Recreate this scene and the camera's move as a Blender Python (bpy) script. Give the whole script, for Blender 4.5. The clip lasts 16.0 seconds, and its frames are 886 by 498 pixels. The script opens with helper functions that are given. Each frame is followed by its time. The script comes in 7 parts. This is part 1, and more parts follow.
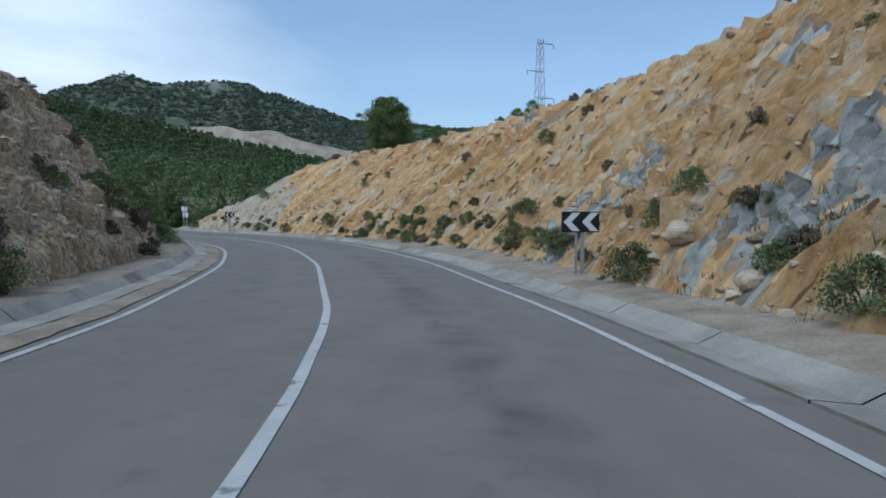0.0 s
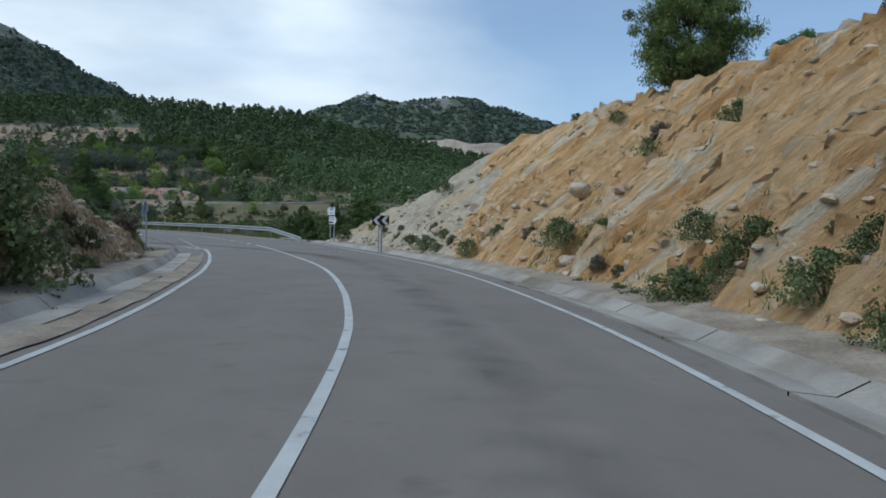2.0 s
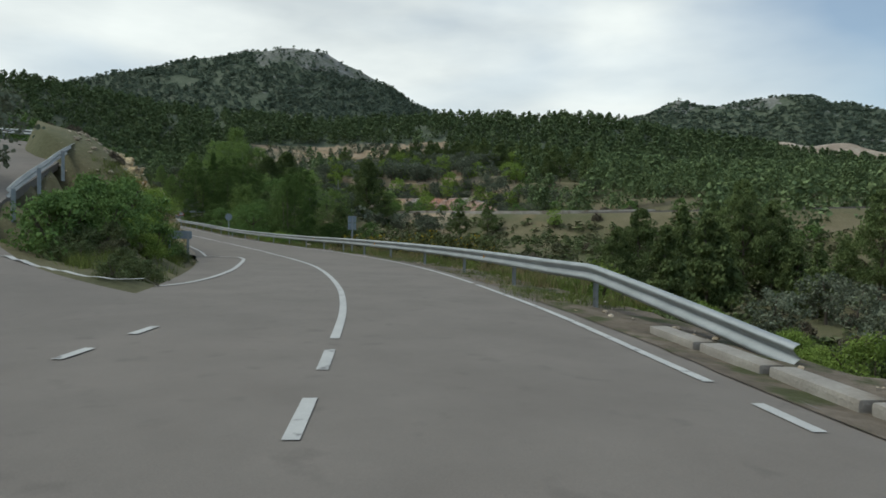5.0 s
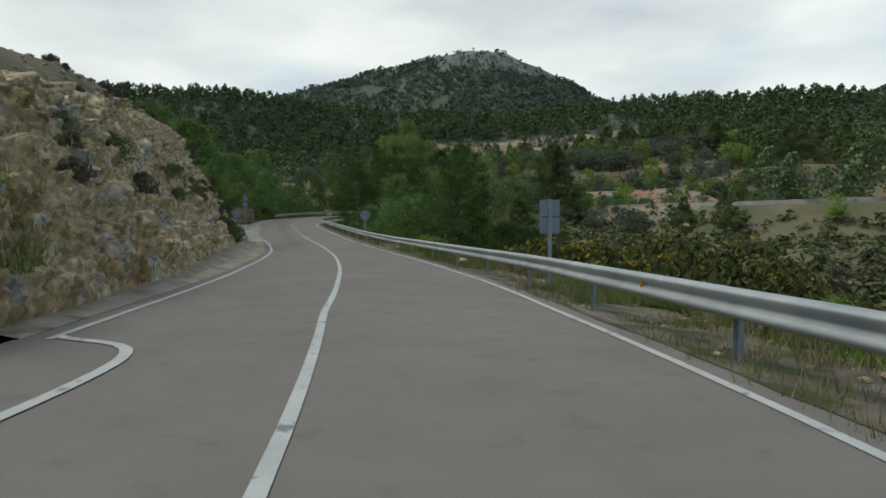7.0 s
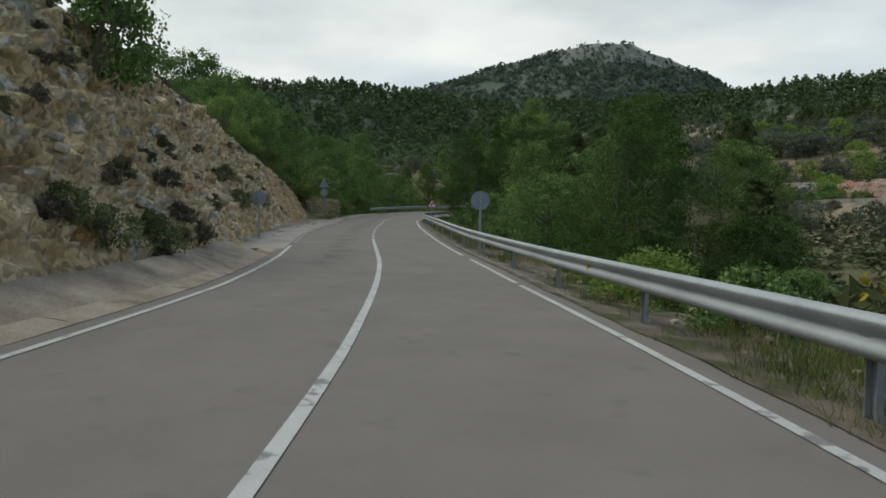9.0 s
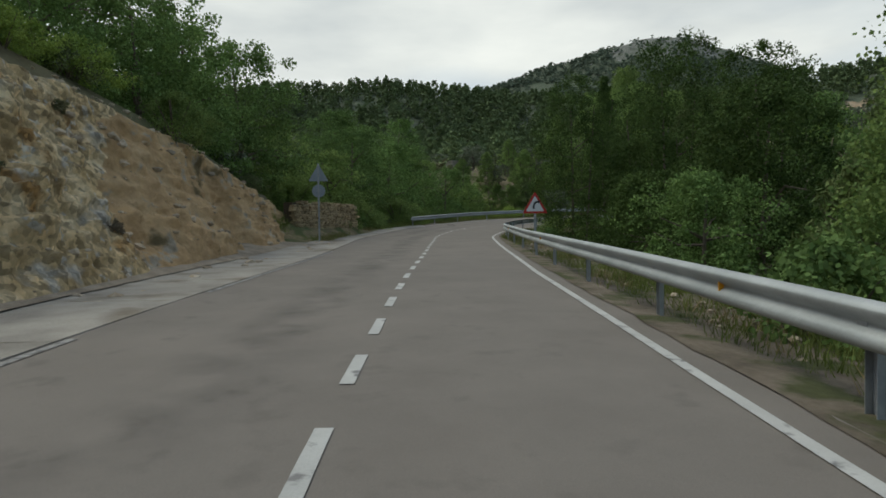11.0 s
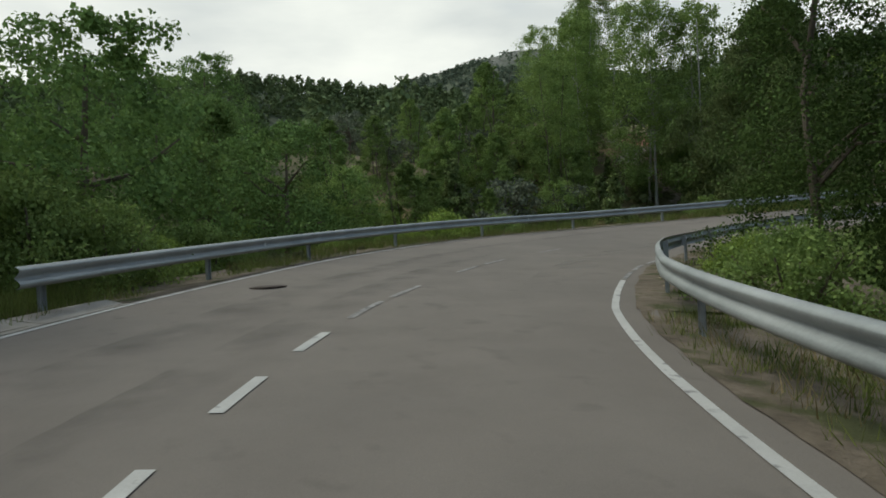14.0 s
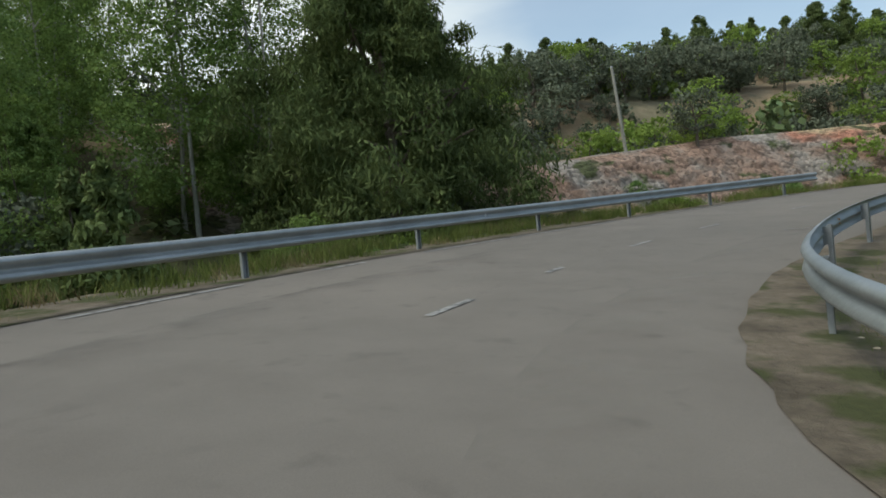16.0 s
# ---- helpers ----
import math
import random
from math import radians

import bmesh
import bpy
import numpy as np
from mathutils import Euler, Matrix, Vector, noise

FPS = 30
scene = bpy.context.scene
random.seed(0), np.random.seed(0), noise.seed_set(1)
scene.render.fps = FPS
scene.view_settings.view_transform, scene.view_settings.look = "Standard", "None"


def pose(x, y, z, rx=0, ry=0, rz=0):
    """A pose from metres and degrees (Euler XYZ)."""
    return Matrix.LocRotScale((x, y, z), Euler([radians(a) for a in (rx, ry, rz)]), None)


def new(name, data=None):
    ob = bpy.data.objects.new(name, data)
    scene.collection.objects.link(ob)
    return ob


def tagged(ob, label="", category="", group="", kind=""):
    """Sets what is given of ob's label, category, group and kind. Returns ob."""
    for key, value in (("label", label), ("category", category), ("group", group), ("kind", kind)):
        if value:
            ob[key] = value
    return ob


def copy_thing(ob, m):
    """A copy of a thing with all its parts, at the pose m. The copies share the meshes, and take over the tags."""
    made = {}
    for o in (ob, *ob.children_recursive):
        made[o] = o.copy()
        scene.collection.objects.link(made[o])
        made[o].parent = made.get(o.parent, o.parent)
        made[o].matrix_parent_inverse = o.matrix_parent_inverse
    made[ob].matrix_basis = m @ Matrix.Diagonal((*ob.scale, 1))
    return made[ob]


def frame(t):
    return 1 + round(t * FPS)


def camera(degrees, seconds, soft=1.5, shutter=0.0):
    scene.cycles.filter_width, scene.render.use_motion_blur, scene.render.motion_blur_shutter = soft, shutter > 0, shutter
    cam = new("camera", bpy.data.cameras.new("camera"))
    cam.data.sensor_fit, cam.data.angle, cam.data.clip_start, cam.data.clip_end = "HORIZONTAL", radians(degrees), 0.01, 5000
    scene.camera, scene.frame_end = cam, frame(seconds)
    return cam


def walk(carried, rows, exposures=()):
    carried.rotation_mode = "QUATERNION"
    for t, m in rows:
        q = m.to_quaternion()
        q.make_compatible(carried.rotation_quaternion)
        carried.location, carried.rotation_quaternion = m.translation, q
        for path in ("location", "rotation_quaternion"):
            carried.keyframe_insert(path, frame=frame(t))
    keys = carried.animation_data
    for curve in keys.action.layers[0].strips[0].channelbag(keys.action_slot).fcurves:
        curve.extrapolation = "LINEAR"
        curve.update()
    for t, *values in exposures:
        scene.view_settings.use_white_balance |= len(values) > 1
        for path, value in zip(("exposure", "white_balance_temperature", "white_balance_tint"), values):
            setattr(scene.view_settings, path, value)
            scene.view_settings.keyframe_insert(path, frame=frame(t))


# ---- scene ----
cam = camera(68.0, 16.0, soft=1.7)
# seconds, place of the eye, yaw to the left, pitch up, lean to the left
ROWS = [
    (0, -0.01, -0.10, 1.311, 0.06, -3.65, 0.08),
    (0.5, -0.49, 6.88, 1.099, 4.80, -3.51, 0.51),
    (1, -1.40, 12.97, 0.988, 9.32, -3.22, 1.29),
    (1.5, -2.96, 19.68, 0.926, 14.61, -2.63, 0.84),
    (2, -4.82, 25.54, 0.869, 19.04, -2.76, 1.14),
    (2.5, -7.27, 31.54, 0.798, 23.71, -2.33, 0.23),
    (3, -10.18, 37.05, 0.739, 28.87, -2.44, -0.45),
    (3.5, -13.82, 42.69, 0.638, 34.62, -2.60, 0.08),
    (4, -17.74, 47.72, 0.578, 38.08, -2.15, 1.41),
    (4.5, -22.08, 52.51, 0.504, 41.60, -1.63, 1.16),
    (5, -25.82, 56.26, 0.536, 45.13, -1.92, 0.96),
    (5.2, -27.36, 57.72, 0.541, 46.87, -2.35, -0.01),
    (5.5, -29.73, 59.84, 0.524, 49.74, -2.46, 0.01),
    (6, -33.94, 63.10, 0.501, 53.98, -2.43, 0.03),
    (6.5, -38.40, 66.05, 0.472, 57.76, -2.27, 0.03),
    (7, -43.06, 68.74, 0.490, 60.75, -2.10, 0.04),
    (7.3, -45.93, 70.19, 0.497, 62.39, -2.02, 0.04),
    (7.5, -47.81, 71.18, 0.507, 63.89, -2.12, -0.07),
    (8, -53.04, 73.34, 0.469, 66.82, -1.97, 0.49),
    (8.5, -58.61, 75.46, 0.432, 69.25, -2.40, 0.94),
    (9, -63.38, 77.23, 0.362, 70.88, -2.30, 0.85),
    (9.2, -65.77, 77.93, 0.363, 71.54, -2.62, 0.59),
    (9.5, -69.46, 79.09, 0.393, 73.24, -2.44, 0.29),
    (10, -76.22, 80.87, 0.483, 75.40, -2.25, -0.05),
    (10.5, -83.42, 82.52, 0.699, 76.10, -2.05, -0.40),
    (11, -90.80, 84.23, 0.954, 75.45, -1.68, -0.91),
    (11.3, -95.20, 85.33, 1.122, 74.68, -1.47, -1.18),
    (11.5, -98.05, 86.20, 1.190, 74.67, -0.89, -2.01),
    (12, -104.64, 88.06, 1.354, 74.49, -0.96, -1.76),
    (12.5, -111.65, 89.84, 1.488, 73.78, -0.66, -1.41),
    (13, -117.81, 91.58, 1.664, 72.67, -0.74, -1.99),
    (13.5, -124.04, 93.74, 1.843, 69.30, -0.69, -2.32),
    (14, -129.13, 95.88, 2.022, 64.85, -0.85, -3.09),
    (14.5, -134.58, 98.81, 2.245, 58.46, -1.10, -3.92),
    (15, -139.19, 102.48, 2.421, 49.70, -1.50, -4.84),
    (15.5, -142.81, 106.09, 2.486, 38.43, -1.61, -5.54),
    (16, -145.40, 110.24, 2.637, 25.02, -0.88, -5.74),
]
walk(cam, [(t, pose(x, y, z, 90 + pitch, 0, yaw) @ pose(0, 0, 0, 0, 0, roll)) for t, x, y, z, yaw, pitch, roll in ROWS],
     [(0.0, -0.08, 5300, 2), (1.0, -0.08, 5300, 2), (2.2, -0.12, 5600, 2), (3.0, -0.10, 5850, 2), (3.6, -0.06, 6050, 2), (4.3, -0.06, 6200, 2), (5.0, -0.06, 6450, 0), (9.0, -0.10, 6600, 1),
      (12.0, -0.12, 6800, 1), (13.3, -0.10, 6850, 0), (14.5, 0.06, 6900, 0), (15.2, 0.05, 6900, 0), (16.0, 0.28, 6750, 0)])
SUN_AZ, SUN_EL = 222.0, 56.0


def build_light():
    world = bpy.data.worlds.new("world")
    scene.world = world
    world.use_nodes = True
    nt = world.node_tree
    nt.nodes.clear()
    out = nt.nodes.new("ShaderNodeOutputWorld")
    bg = nt.nodes.new("ShaderNodeBackground")
    sky = nt.nodes.new("ShaderNodeTexSky")
    sky.sky_type, sky.sun_disc = "NISHITA", False
    sky.sun_elevation, sky.sun_rotation = radians(SUN_EL), radians(SUN_AZ)
    sky.air_density, sky.dust_density, sky.ozone_density = 1.0, 1.5, 2.0
    # a torn layer of high grey cloud under the blue
    co = nt.nodes.new("ShaderNodeTexCoord")
    mp = nt.nodes.new("ShaderNodeMapping")
    mp.inputs["Scale"].default_value = (1.0, 1.0, 3.2)
    mp.inputs["Location"].default_value = (0.35, 0.1, 0.0)
    n1 = nt.nodes.new("ShaderNodeTexNoise")
    n1.inputs["Scale"].default_value, n1.inputs["Detail"].default_value, n1.inputs["Roughness"].default_value = 1.5, 5.0, 0.42
    n1.inputs["Distortion"].default_value = 0.3
    ramp = nt.nodes.new("ShaderNodeValToRGB")
    ramp.color_ramp.elements[0].position, ramp.color_ramp.elements[1].position = 0.70, 1.0
    ramp.color_ramp.elements[0].color = (0.20, 0.20, 0.20, 1)
    n2 = nt.nodes.new("ShaderNodeTexNoise")
    n2.inputs["Scale"].default_value, n2.inputs["Detail"].default_value = 3.4, 5.0
    shade = nt.nodes.new("ShaderNodeValToRGB")
    shade.color_ramp.elements[0].color, shade.color_ramp.elements[1].color = (4.9, 5.1, 5.5, 1), (7.2, 7.25, 7.4, 1)
    shade.color_ramp.elements[0].position, shade.color_ramp.elements[1].position = 0.30, 0.70
    mix = nt.nodes.new("ShaderNodeMix")
    mix.data_type = "RGBA"
    nt.links.new(co.outputs["Generated"], mp.inputs["Vector"])
    nt.links.new(mp.outputs[0], n1.inputs["Vector"])
    nt.links.new(mp.outputs[0], n2.inputs["Vector"])
    sep = nt.nodes.new("ShaderNodeSeparateXYZ")
    nt.links.new(co.outputs["Generated"], sep.inputs[0])
    west = nt.nodes.new("ShaderNodeMath")
    west.operation, west.inputs[1].default_value = "MULTIPLY_ADD", -0.66
    nt.links.new(sep.outputs["X"], west.inputs[0])
    nt.links.new(n1.outputs["Fac"], west.inputs[2])
    nt.links.new(west.outputs[0], ramp.inputs[0])
    nt.links.new(n2.outputs["Fac"], shade.inputs[0])
    nt.links.new(ramp.outputs[0], mix.inputs["Factor"])
    nt.links.new(sky.outputs[0], mix.inputs[6])
    nt.links.new(shade.outputs[0], mix.inputs[7])
    nt.links.new(mix.outputs[2], bg.inputs[0])
    bg.inputs[1].default_value = 0.14
    nt.links.new(bg.outputs[0], out.inputs[0])
    lamp = bpy.data.lights.new("sun", "SUN")
    lamp.energy, lamp.angle, lamp.color = 1.25, radians(24), (1.0, 0.96, 0.89)
    ob = new("sun", lamp)
    a, e = radians(SUN_AZ), radians(SUN_EL)
    way = Vector((math.sin(a) * math.cos(e), math.cos(a) * math.cos(e), math.sin(e)))
    ob.rotation_euler = way.to_track_quat("Z", "Y").to_euler()
    ob.location = way * 60


build_light()


# ---- small tools ----
def hash01(ix, iy, iz, seed):
    h = (ix.astype(np.int64) * 374761393 + iy.astype(np.int64) * 668265263 + iz.astype(np.int64) * 2147483647 + seed * 144665) & 0xFFFFFFFF
    h = ((h ^ (h >> 13)) * 1274126177) & 0xFFFFFFFF
    return ((h ^ (h >> 16)) & 0xFFFFFF) / float(0xFFFFFF)


def vnoise(x, y, z=0.0, seed=0):
    """Smooth value noise, 0 to 1."""
    x, y, z = np.broadcast_arrays(np.asarray(x, float), np.asarray(y, float), np.asarray(z, float))
    ix, iy, iz = np.floor(x), np.floor(y), np.floor(z)
    fx, fy, fz = x - ix, y - iy, z - iz
    fx, fy, fz = (v * v * (3 - 2 * v) for v in (fx, fy, fz))
    out = 0.0
    for a in (0, 1):
        for b in (0, 1):
            for c in (0, 1):
                w = (fx if a else 1 - fx) * (fy if b else 1 - fy) * (fz if c else 1 - fz)
                out = out + w * hash01(ix + a, iy + b, iz + c, seed)
    return out


def fbm(x, y, z=0.0, octaves=4, seed=0):
    out, amp, tot = 0.0, 1.0, 0.0
    for k in range(octaves):
        out = out + amp * vnoise(np.asarray(x) * 2**k, np.asarray(y) * 2**k, np.asarray(z) * 2**k, seed + k)
        tot += amp
        amp *= 0.5
    return out / tot - 0.5


def smooth(a, lo, hi):
    v = np.clip((np.asarray(a, float) - lo) / (hi - lo), 0, 1)
    return v * v * (3 - 2 * v)


def quick_mesh(name, verts, quads, material, shade=True):
    """A mesh from numpy arrays of vertices and faces of one size."""
    verts, quads = np.asarray(verts, np.float32), np.asarray(quads, np.int32)
    n, k = quads.shape
    me = bpy.data.meshes.new(name)
    me.vertices.add(len(verts))
    me.vertices.foreach_set("co", verts.ravel())
    me.loops.add(n * k)
    me.loops.foreach_set("vertex_index", quads.ravel())
    me.polygons.add(n)
    me.polygons.foreach_set("loop_start", np.arange(0, n * k, k, dtype=np.int32))
    me.polygons.foreach_set("loop_total", np.full(n, k, np.int32))
    me.polygons.foreach_set("use_smooth", np.full(n, shade, bool))
    me.update(calc_edges=True)
    me.validate()
    if material:
        me.materials.append(material)
    return me


def grid_faces(nu, nv):
    i = np.arange(nu * nv).reshape(nu, nv)
    return np.stack([i[:-1, :-1], i[1:, :-1], i[1:, 1:], i[:-1, 1:]], -1).reshape(-1, 4)


def part(name, data, material, parent, label=""):
    """A bmesh or mesh as one mesh object under a thing or a part."""
    if isinstance(data, bmesh.types.BMesh):
        me = bpy.data.meshes.new(name)
        data.to_mesh(me)
        data.free()
    else:
        me = data
    if material and not me.materials:
        me.materials.append(material)
    ob = new(name, me)
    if parent:
        ob.parent = parent
    if label:
        ob["label"] = label
    return ob


def thing(name, label, category, group="", kind="", at=None):
    ob = new(name)
    ob.empty_display_size = 0.2
    if at is not None:
        ob.matrix_basis = at
    return tagged(ob, label, category, group, kind)


def add_box(bm, size, at=(0, 0, 0), rot=None, bevel=0.0):
    made = bmesh.ops.create_cube(bm, size=1.0)
    vs = made["verts"]
    m = Matrix.Translation(at) @ (rot.to_4x4() if rot is not None else Matrix()) @ Matrix.Diagonal((*size, 1))
    bmesh.ops.transform(bm, matrix=m, verts=vs)
    if bevel:
        es = list({e for v in vs for e in v.link_edges})
        bmesh.ops.bevel(bm, geom=es, offset=bevel, segments=2, affect="EDGES", profile=0.7)
    return bm


def add_tube(bm, a, b, r1, r2=None, n=8, caps=True):
    a, b = Vector(a), Vector(b)
    d = b - a
    q = d.to_track_quat("Z", "Y").to_matrix().to_4x4()
    bmesh.ops.create_cone(bm, cap_ends=caps, segments=n, radius1=r1, radius2=r1 if r2 is None else r2, depth=d.length,
                          matrix=Matrix.Translation((a + b) / 2) @ q)
    return bm


# ---- materials ----
def material(name, colors, scale=3.0, rough=0.85, metal=0.0, bump=0.3, bump_scale=40.0, fine=0.25, detail=6.0, per_object=0.0, per_island=0.0, spots=None, stretch=None, spec=0.3, dist=0.02, rugged=(4.0, 0.5), cobble=0.0):
    """Noise between colours at two scales, with fine relief. spots: (colour, scale, threshold, width)."""
    m = bpy.data.materials.new(name)
    m.use_nodes = True
    nt = m.node_tree
    b = nt.nodes["Principled BSDF"]
    N, Lk = nt.nodes.new, nt.links.new
    co = N("ShaderNodeTexCoord")
    src = co.outputs["Object"]
    if stretch:
        mp = N("ShaderNodeMapping")
        mp.inputs["Scale"].default_value = stretch[0]
        mp.inputs["Rotation"].default_value = [radians(a) for a in stretch[1]]
        mp.vector_type = "TEXTURE" if len(stretch) > 2 else "POINT"
        Lk(src, mp.inputs["Vector"])
        src = mp.outputs[0]
    n1 = N("ShaderNodeTexNoise")
    n1.inputs["Scale"].default_value, n1.inputs["Detail"].default_value, n1.inputs["Roughness"].default_value = scale, detail, 0.6
    Lk(src, n1.inputs["Vector"])
    r = N("ShaderNodeValToRGB")
    el = r.color_ramp.elements
    while len(el) < len(colors):
        el.new(0.5)
    for k, c in enumerate(colors):
        el[k].position = 0.3 + 0.4 * k / max(1, len(colors) - 1)
        el[k].color = (*c, 1)
    Lk(n1.outputs["Fac"], r.inputs[0])
    col = r.outputs[0]
    n2 = N("ShaderNodeTexNoise")
    n2.inputs["Scale"].default_value, n2.inputs["Detail"].default_value, n2.inputs["Roughness"].default_value = bump_scale, rugged[0], rugged[1]
    Lk(src, n2.inputs["Vector"])
    mul = N("ShaderNodeMapRange")
    mul.inputs["To Min"].default_value, mul.inputs["To Max"].default_value = 1 - fine, 1 + fine
    Lk(n2.outputs["Fac"], mul.inputs["Value"])
    fac = mul.outputs[0]

    def times(f, node_out, lo, hi):
        mr = N("ShaderNodeMapRange")
        mr.inputs["To Min"].default_value, mr.inputs["To Max"].default_value = lo, hi
        Lk(node_out, mr.inputs["Value"])
        mm = N("ShaderNodeMath")
        mm.operation = "MULTIPLY"
        Lk(f, mm.inputs[0])
        Lk(mr.outputs[0], mm.inputs[1])
        return mm.outputs[0]

    if per_object:
        fac = times(fac, N("ShaderNodeObjectInfo").outputs["Random"], 1 - per_object, 1 + per_object)
    if per_island:
        fac = times(fac, N("ShaderNodeNewGeometry").outputs["Random Per Island"], 1 - per_island, 1 + per_island)
    vor = None
    if cobble:
        vor = N("ShaderNodeTexVoronoi")
        vor.inputs["Scale"].default_value = cobble
        jit = N("ShaderNodeVectorMath")
        jit.operation = "MULTIPLY_ADD"
        jit.inputs[1].default_value = (0.5 / cobble,) * 3
        Lk(n2.outputs["Color"], jit.inputs[0])
        Lk(src, jit.inputs[2])
        Lk(jit.outputs[0], vor.inputs["Vector"])
        sx = N("ShaderNodeSeparateXYZ")
        Lk(vor.outputs["Color"], sx.inputs[0])
        fac = times(fac, sx.outputs[0], 0.56, 1.44)
    if spots:
        for c, sc, th, wd in spots:
            n3 = N("ShaderNodeTexNoise")
            n3.inputs["Scale"].default_value, n3.inputs["Detail"].default_value = sc, 5.0
            Lk(src, n3.inputs["Vector"])
            mr = N("ShaderNodeMapRange")
            mr.inputs["From Min"].default_value, mr.inputs["From Max"].default_value = th, th + wd
            Lk(n3.outputs["Fac"], mr.inputs["Value"])
            mx = N("ShaderNodeMix")
            mx.data_type = "RGBA"
            Lk(mr.outputs[0], mx.inputs["Factor"])
            Lk(col, mx.inputs[6])
            mx.inputs[7].default_value = (*c, 1)
            col = mx.outputs[2]
    vm = N("ShaderNodeVectorMath")
    vm.operation = "SCALE"
    Lk(col, vm.inputs[0])
    Lk(fac, vm.inputs["Scale"])
    Lk(vm.outputs[0], b.inputs["Base Color"])
    b.inputs["Roughness"].default_value, b.inputs["Metallic"].default_value = rough, metal
    b.inputs["Specular IOR Level"].default_value = spec
    if bump:
        bp = N("ShaderNodeBump")
        bp.inputs["Strength"].default_value, bp.inputs["Distance"].default_value = bump, dist
        hgt = n2.outputs["Fac"]
        if vor:
            su = N("ShaderNodeMath")
            su.operation, su.inputs[1].default_value = "MULTIPLY_ADD", -0.3
            Lk(vor.outputs["Distance"], su.inputs[0])
            Lk(hgt, su.inputs[2])
            hgt = su.outputs[0]
        Lk(hgt, bp.inputs["Height"])
        Lk(bp.outputs[0], b.inputs["Normal"])
    return m


M_ASPHALT = material("asphalt", [(0.184, 0.164, 0.143), (0.204, 0.183, 0.160), (0.222, 0.199, 0.174)], 0.9, 0.9, bump=0.6, bump_scale=110, fine=0.30,
                     spots=[((0.168, 0.152, 0.135), 0.11, 0.52, 0.3), ((0.240, 0.212, 0.184), 0.21, 0.55, 0.3), ((0.165, 0.147, 0.129), 2.6, 0.60, 0.16)], spec=0.25, dist=0.006, rugged=(6.0, 0.7))
M_LINE = material("road_paint", [(0.44, 0.44, 0.42), (0.56, 0.56, 0.53)], 2.0, 0.7, bump=0.3, bump_scale=60, fine=0.12,
                  spots=[((0.22, 0.215, 0.21), 5.0, 0.60, 0.08)])
M_WORN = material("worn_paint", [(0.25, 0.243, 0.23), (0.38, 0.372, 0.355)], 4.0, 0.75, bump=0.3, bump_scale=60, fine=0.12,
                  spots=[((0.16, 0.157, 0.152), 7.0, 0.5, 0.08)])
M_CONCRETE = material("gutter_concrete", [(0.24, 0.22, 0.19), (0.34, 0.315, 0.275), (0.42, 0.39, 0.34)], 0.8, 0.9, bump=0.5, bump_scale=30, fine=0.2,
                      spots=[((0.2, 0.17, 0.13), 0.6, 0.55, 0.12)])
M_DUSTY = material("dusty_concrete", [(0.25, 0.205, 0.15), (0.34, 0.285, 0.215), (0.42, 0.365, 0.29)], 1.1, 0.95, bump=0.8, bump_scale=26, fine=0.4, spots=[((0.19, 0.155, 0.11), 1.3, 0.55, 0.1)])
M_GRAVEL = material("verge_gravel", [(0.20, 0.165, 0.125), (0.30, 0.25, 0.19), (0.38, 0.33, 0.26)], 1.5, 0.95, bump=0.8, bump_scale=22, fine=0.4)
M_ROCK_ORANGE = material("ochre_rock", [(0.37, 0.215, 0.090), (0.58, 0.360, 0.160), (0.70, 0.480, 0.255), (0.58, 0.470, 0.315)], 0.75, 0.95, bump=1.0, bump_scale=2.6, rugged=(12.0, 0.72), fine=0.85,
                         spots=[((0.52, 0.28, 0.10), 0.5, 0.55, 0.1), ((0.66, 0.56, 0.40), 0.9, 0.57, 0.07), ((0.36, 0.36, 0.32), 0.5, 0.66, 0.05), ((0.20, 0.125, 0.06), 2.2, 0.62, 0.04)], dist=0.24, stretch=((4.5, 0.5, 0.5), (0, -40, 18), 1))
M_EARTH_SLOPE = material("grey_tan_earth", [(0.30, 0.255, 0.185), (0.41, 0.355, 0.265), (0.47, 0.425, 0.335)], 0.8, 0.95, bump=1.0, bump_scale=3.0, rugged=(10.0, 0.66), fine=0.4,
                         spots=[((0.45, 0.31, 0.155), 0.4, 0.56, 0.12), ((0.25, 0.20, 0.14), 1.3, 0.62, 0.06)], dist=0.10)
M_ROCK_GREY = material("blue_grey_shale", [(0.22, 0.225, 0.21), (0.33, 0.335, 0.31), (0.44, 0.44, 0.41)], 2.2, 0.9, bump=1.0, bump_scale=3.6, rugged=(10.0, 0.66), fine=0.45, dist=0.14, stretch=((2.4, 0.55, 0.55), (0, -40, 18), 1),
                       spots=[((0.54, 0.36, 0.18), 1.1, 0.52, 0.06)], cobble=3.0)
M_ROCK_BROWN = material("brown_rock", [(0.27, 0.185, 0.098), (0.42, 0.315, 0.185), (0.56, 0.455, 0.305)], 0.8, 0.95, bump=1.0, bump_scale=1.6, rugged=(9.0, 0.68), fine=0.5,
                        spots=[((0.30, 0.28, 0.24), 0.9, 0.60, 0.08), ((0.20, 0.10, 0.045), 0.9, 0.63, 0.08)], dist=0.16, cobble=11.0)
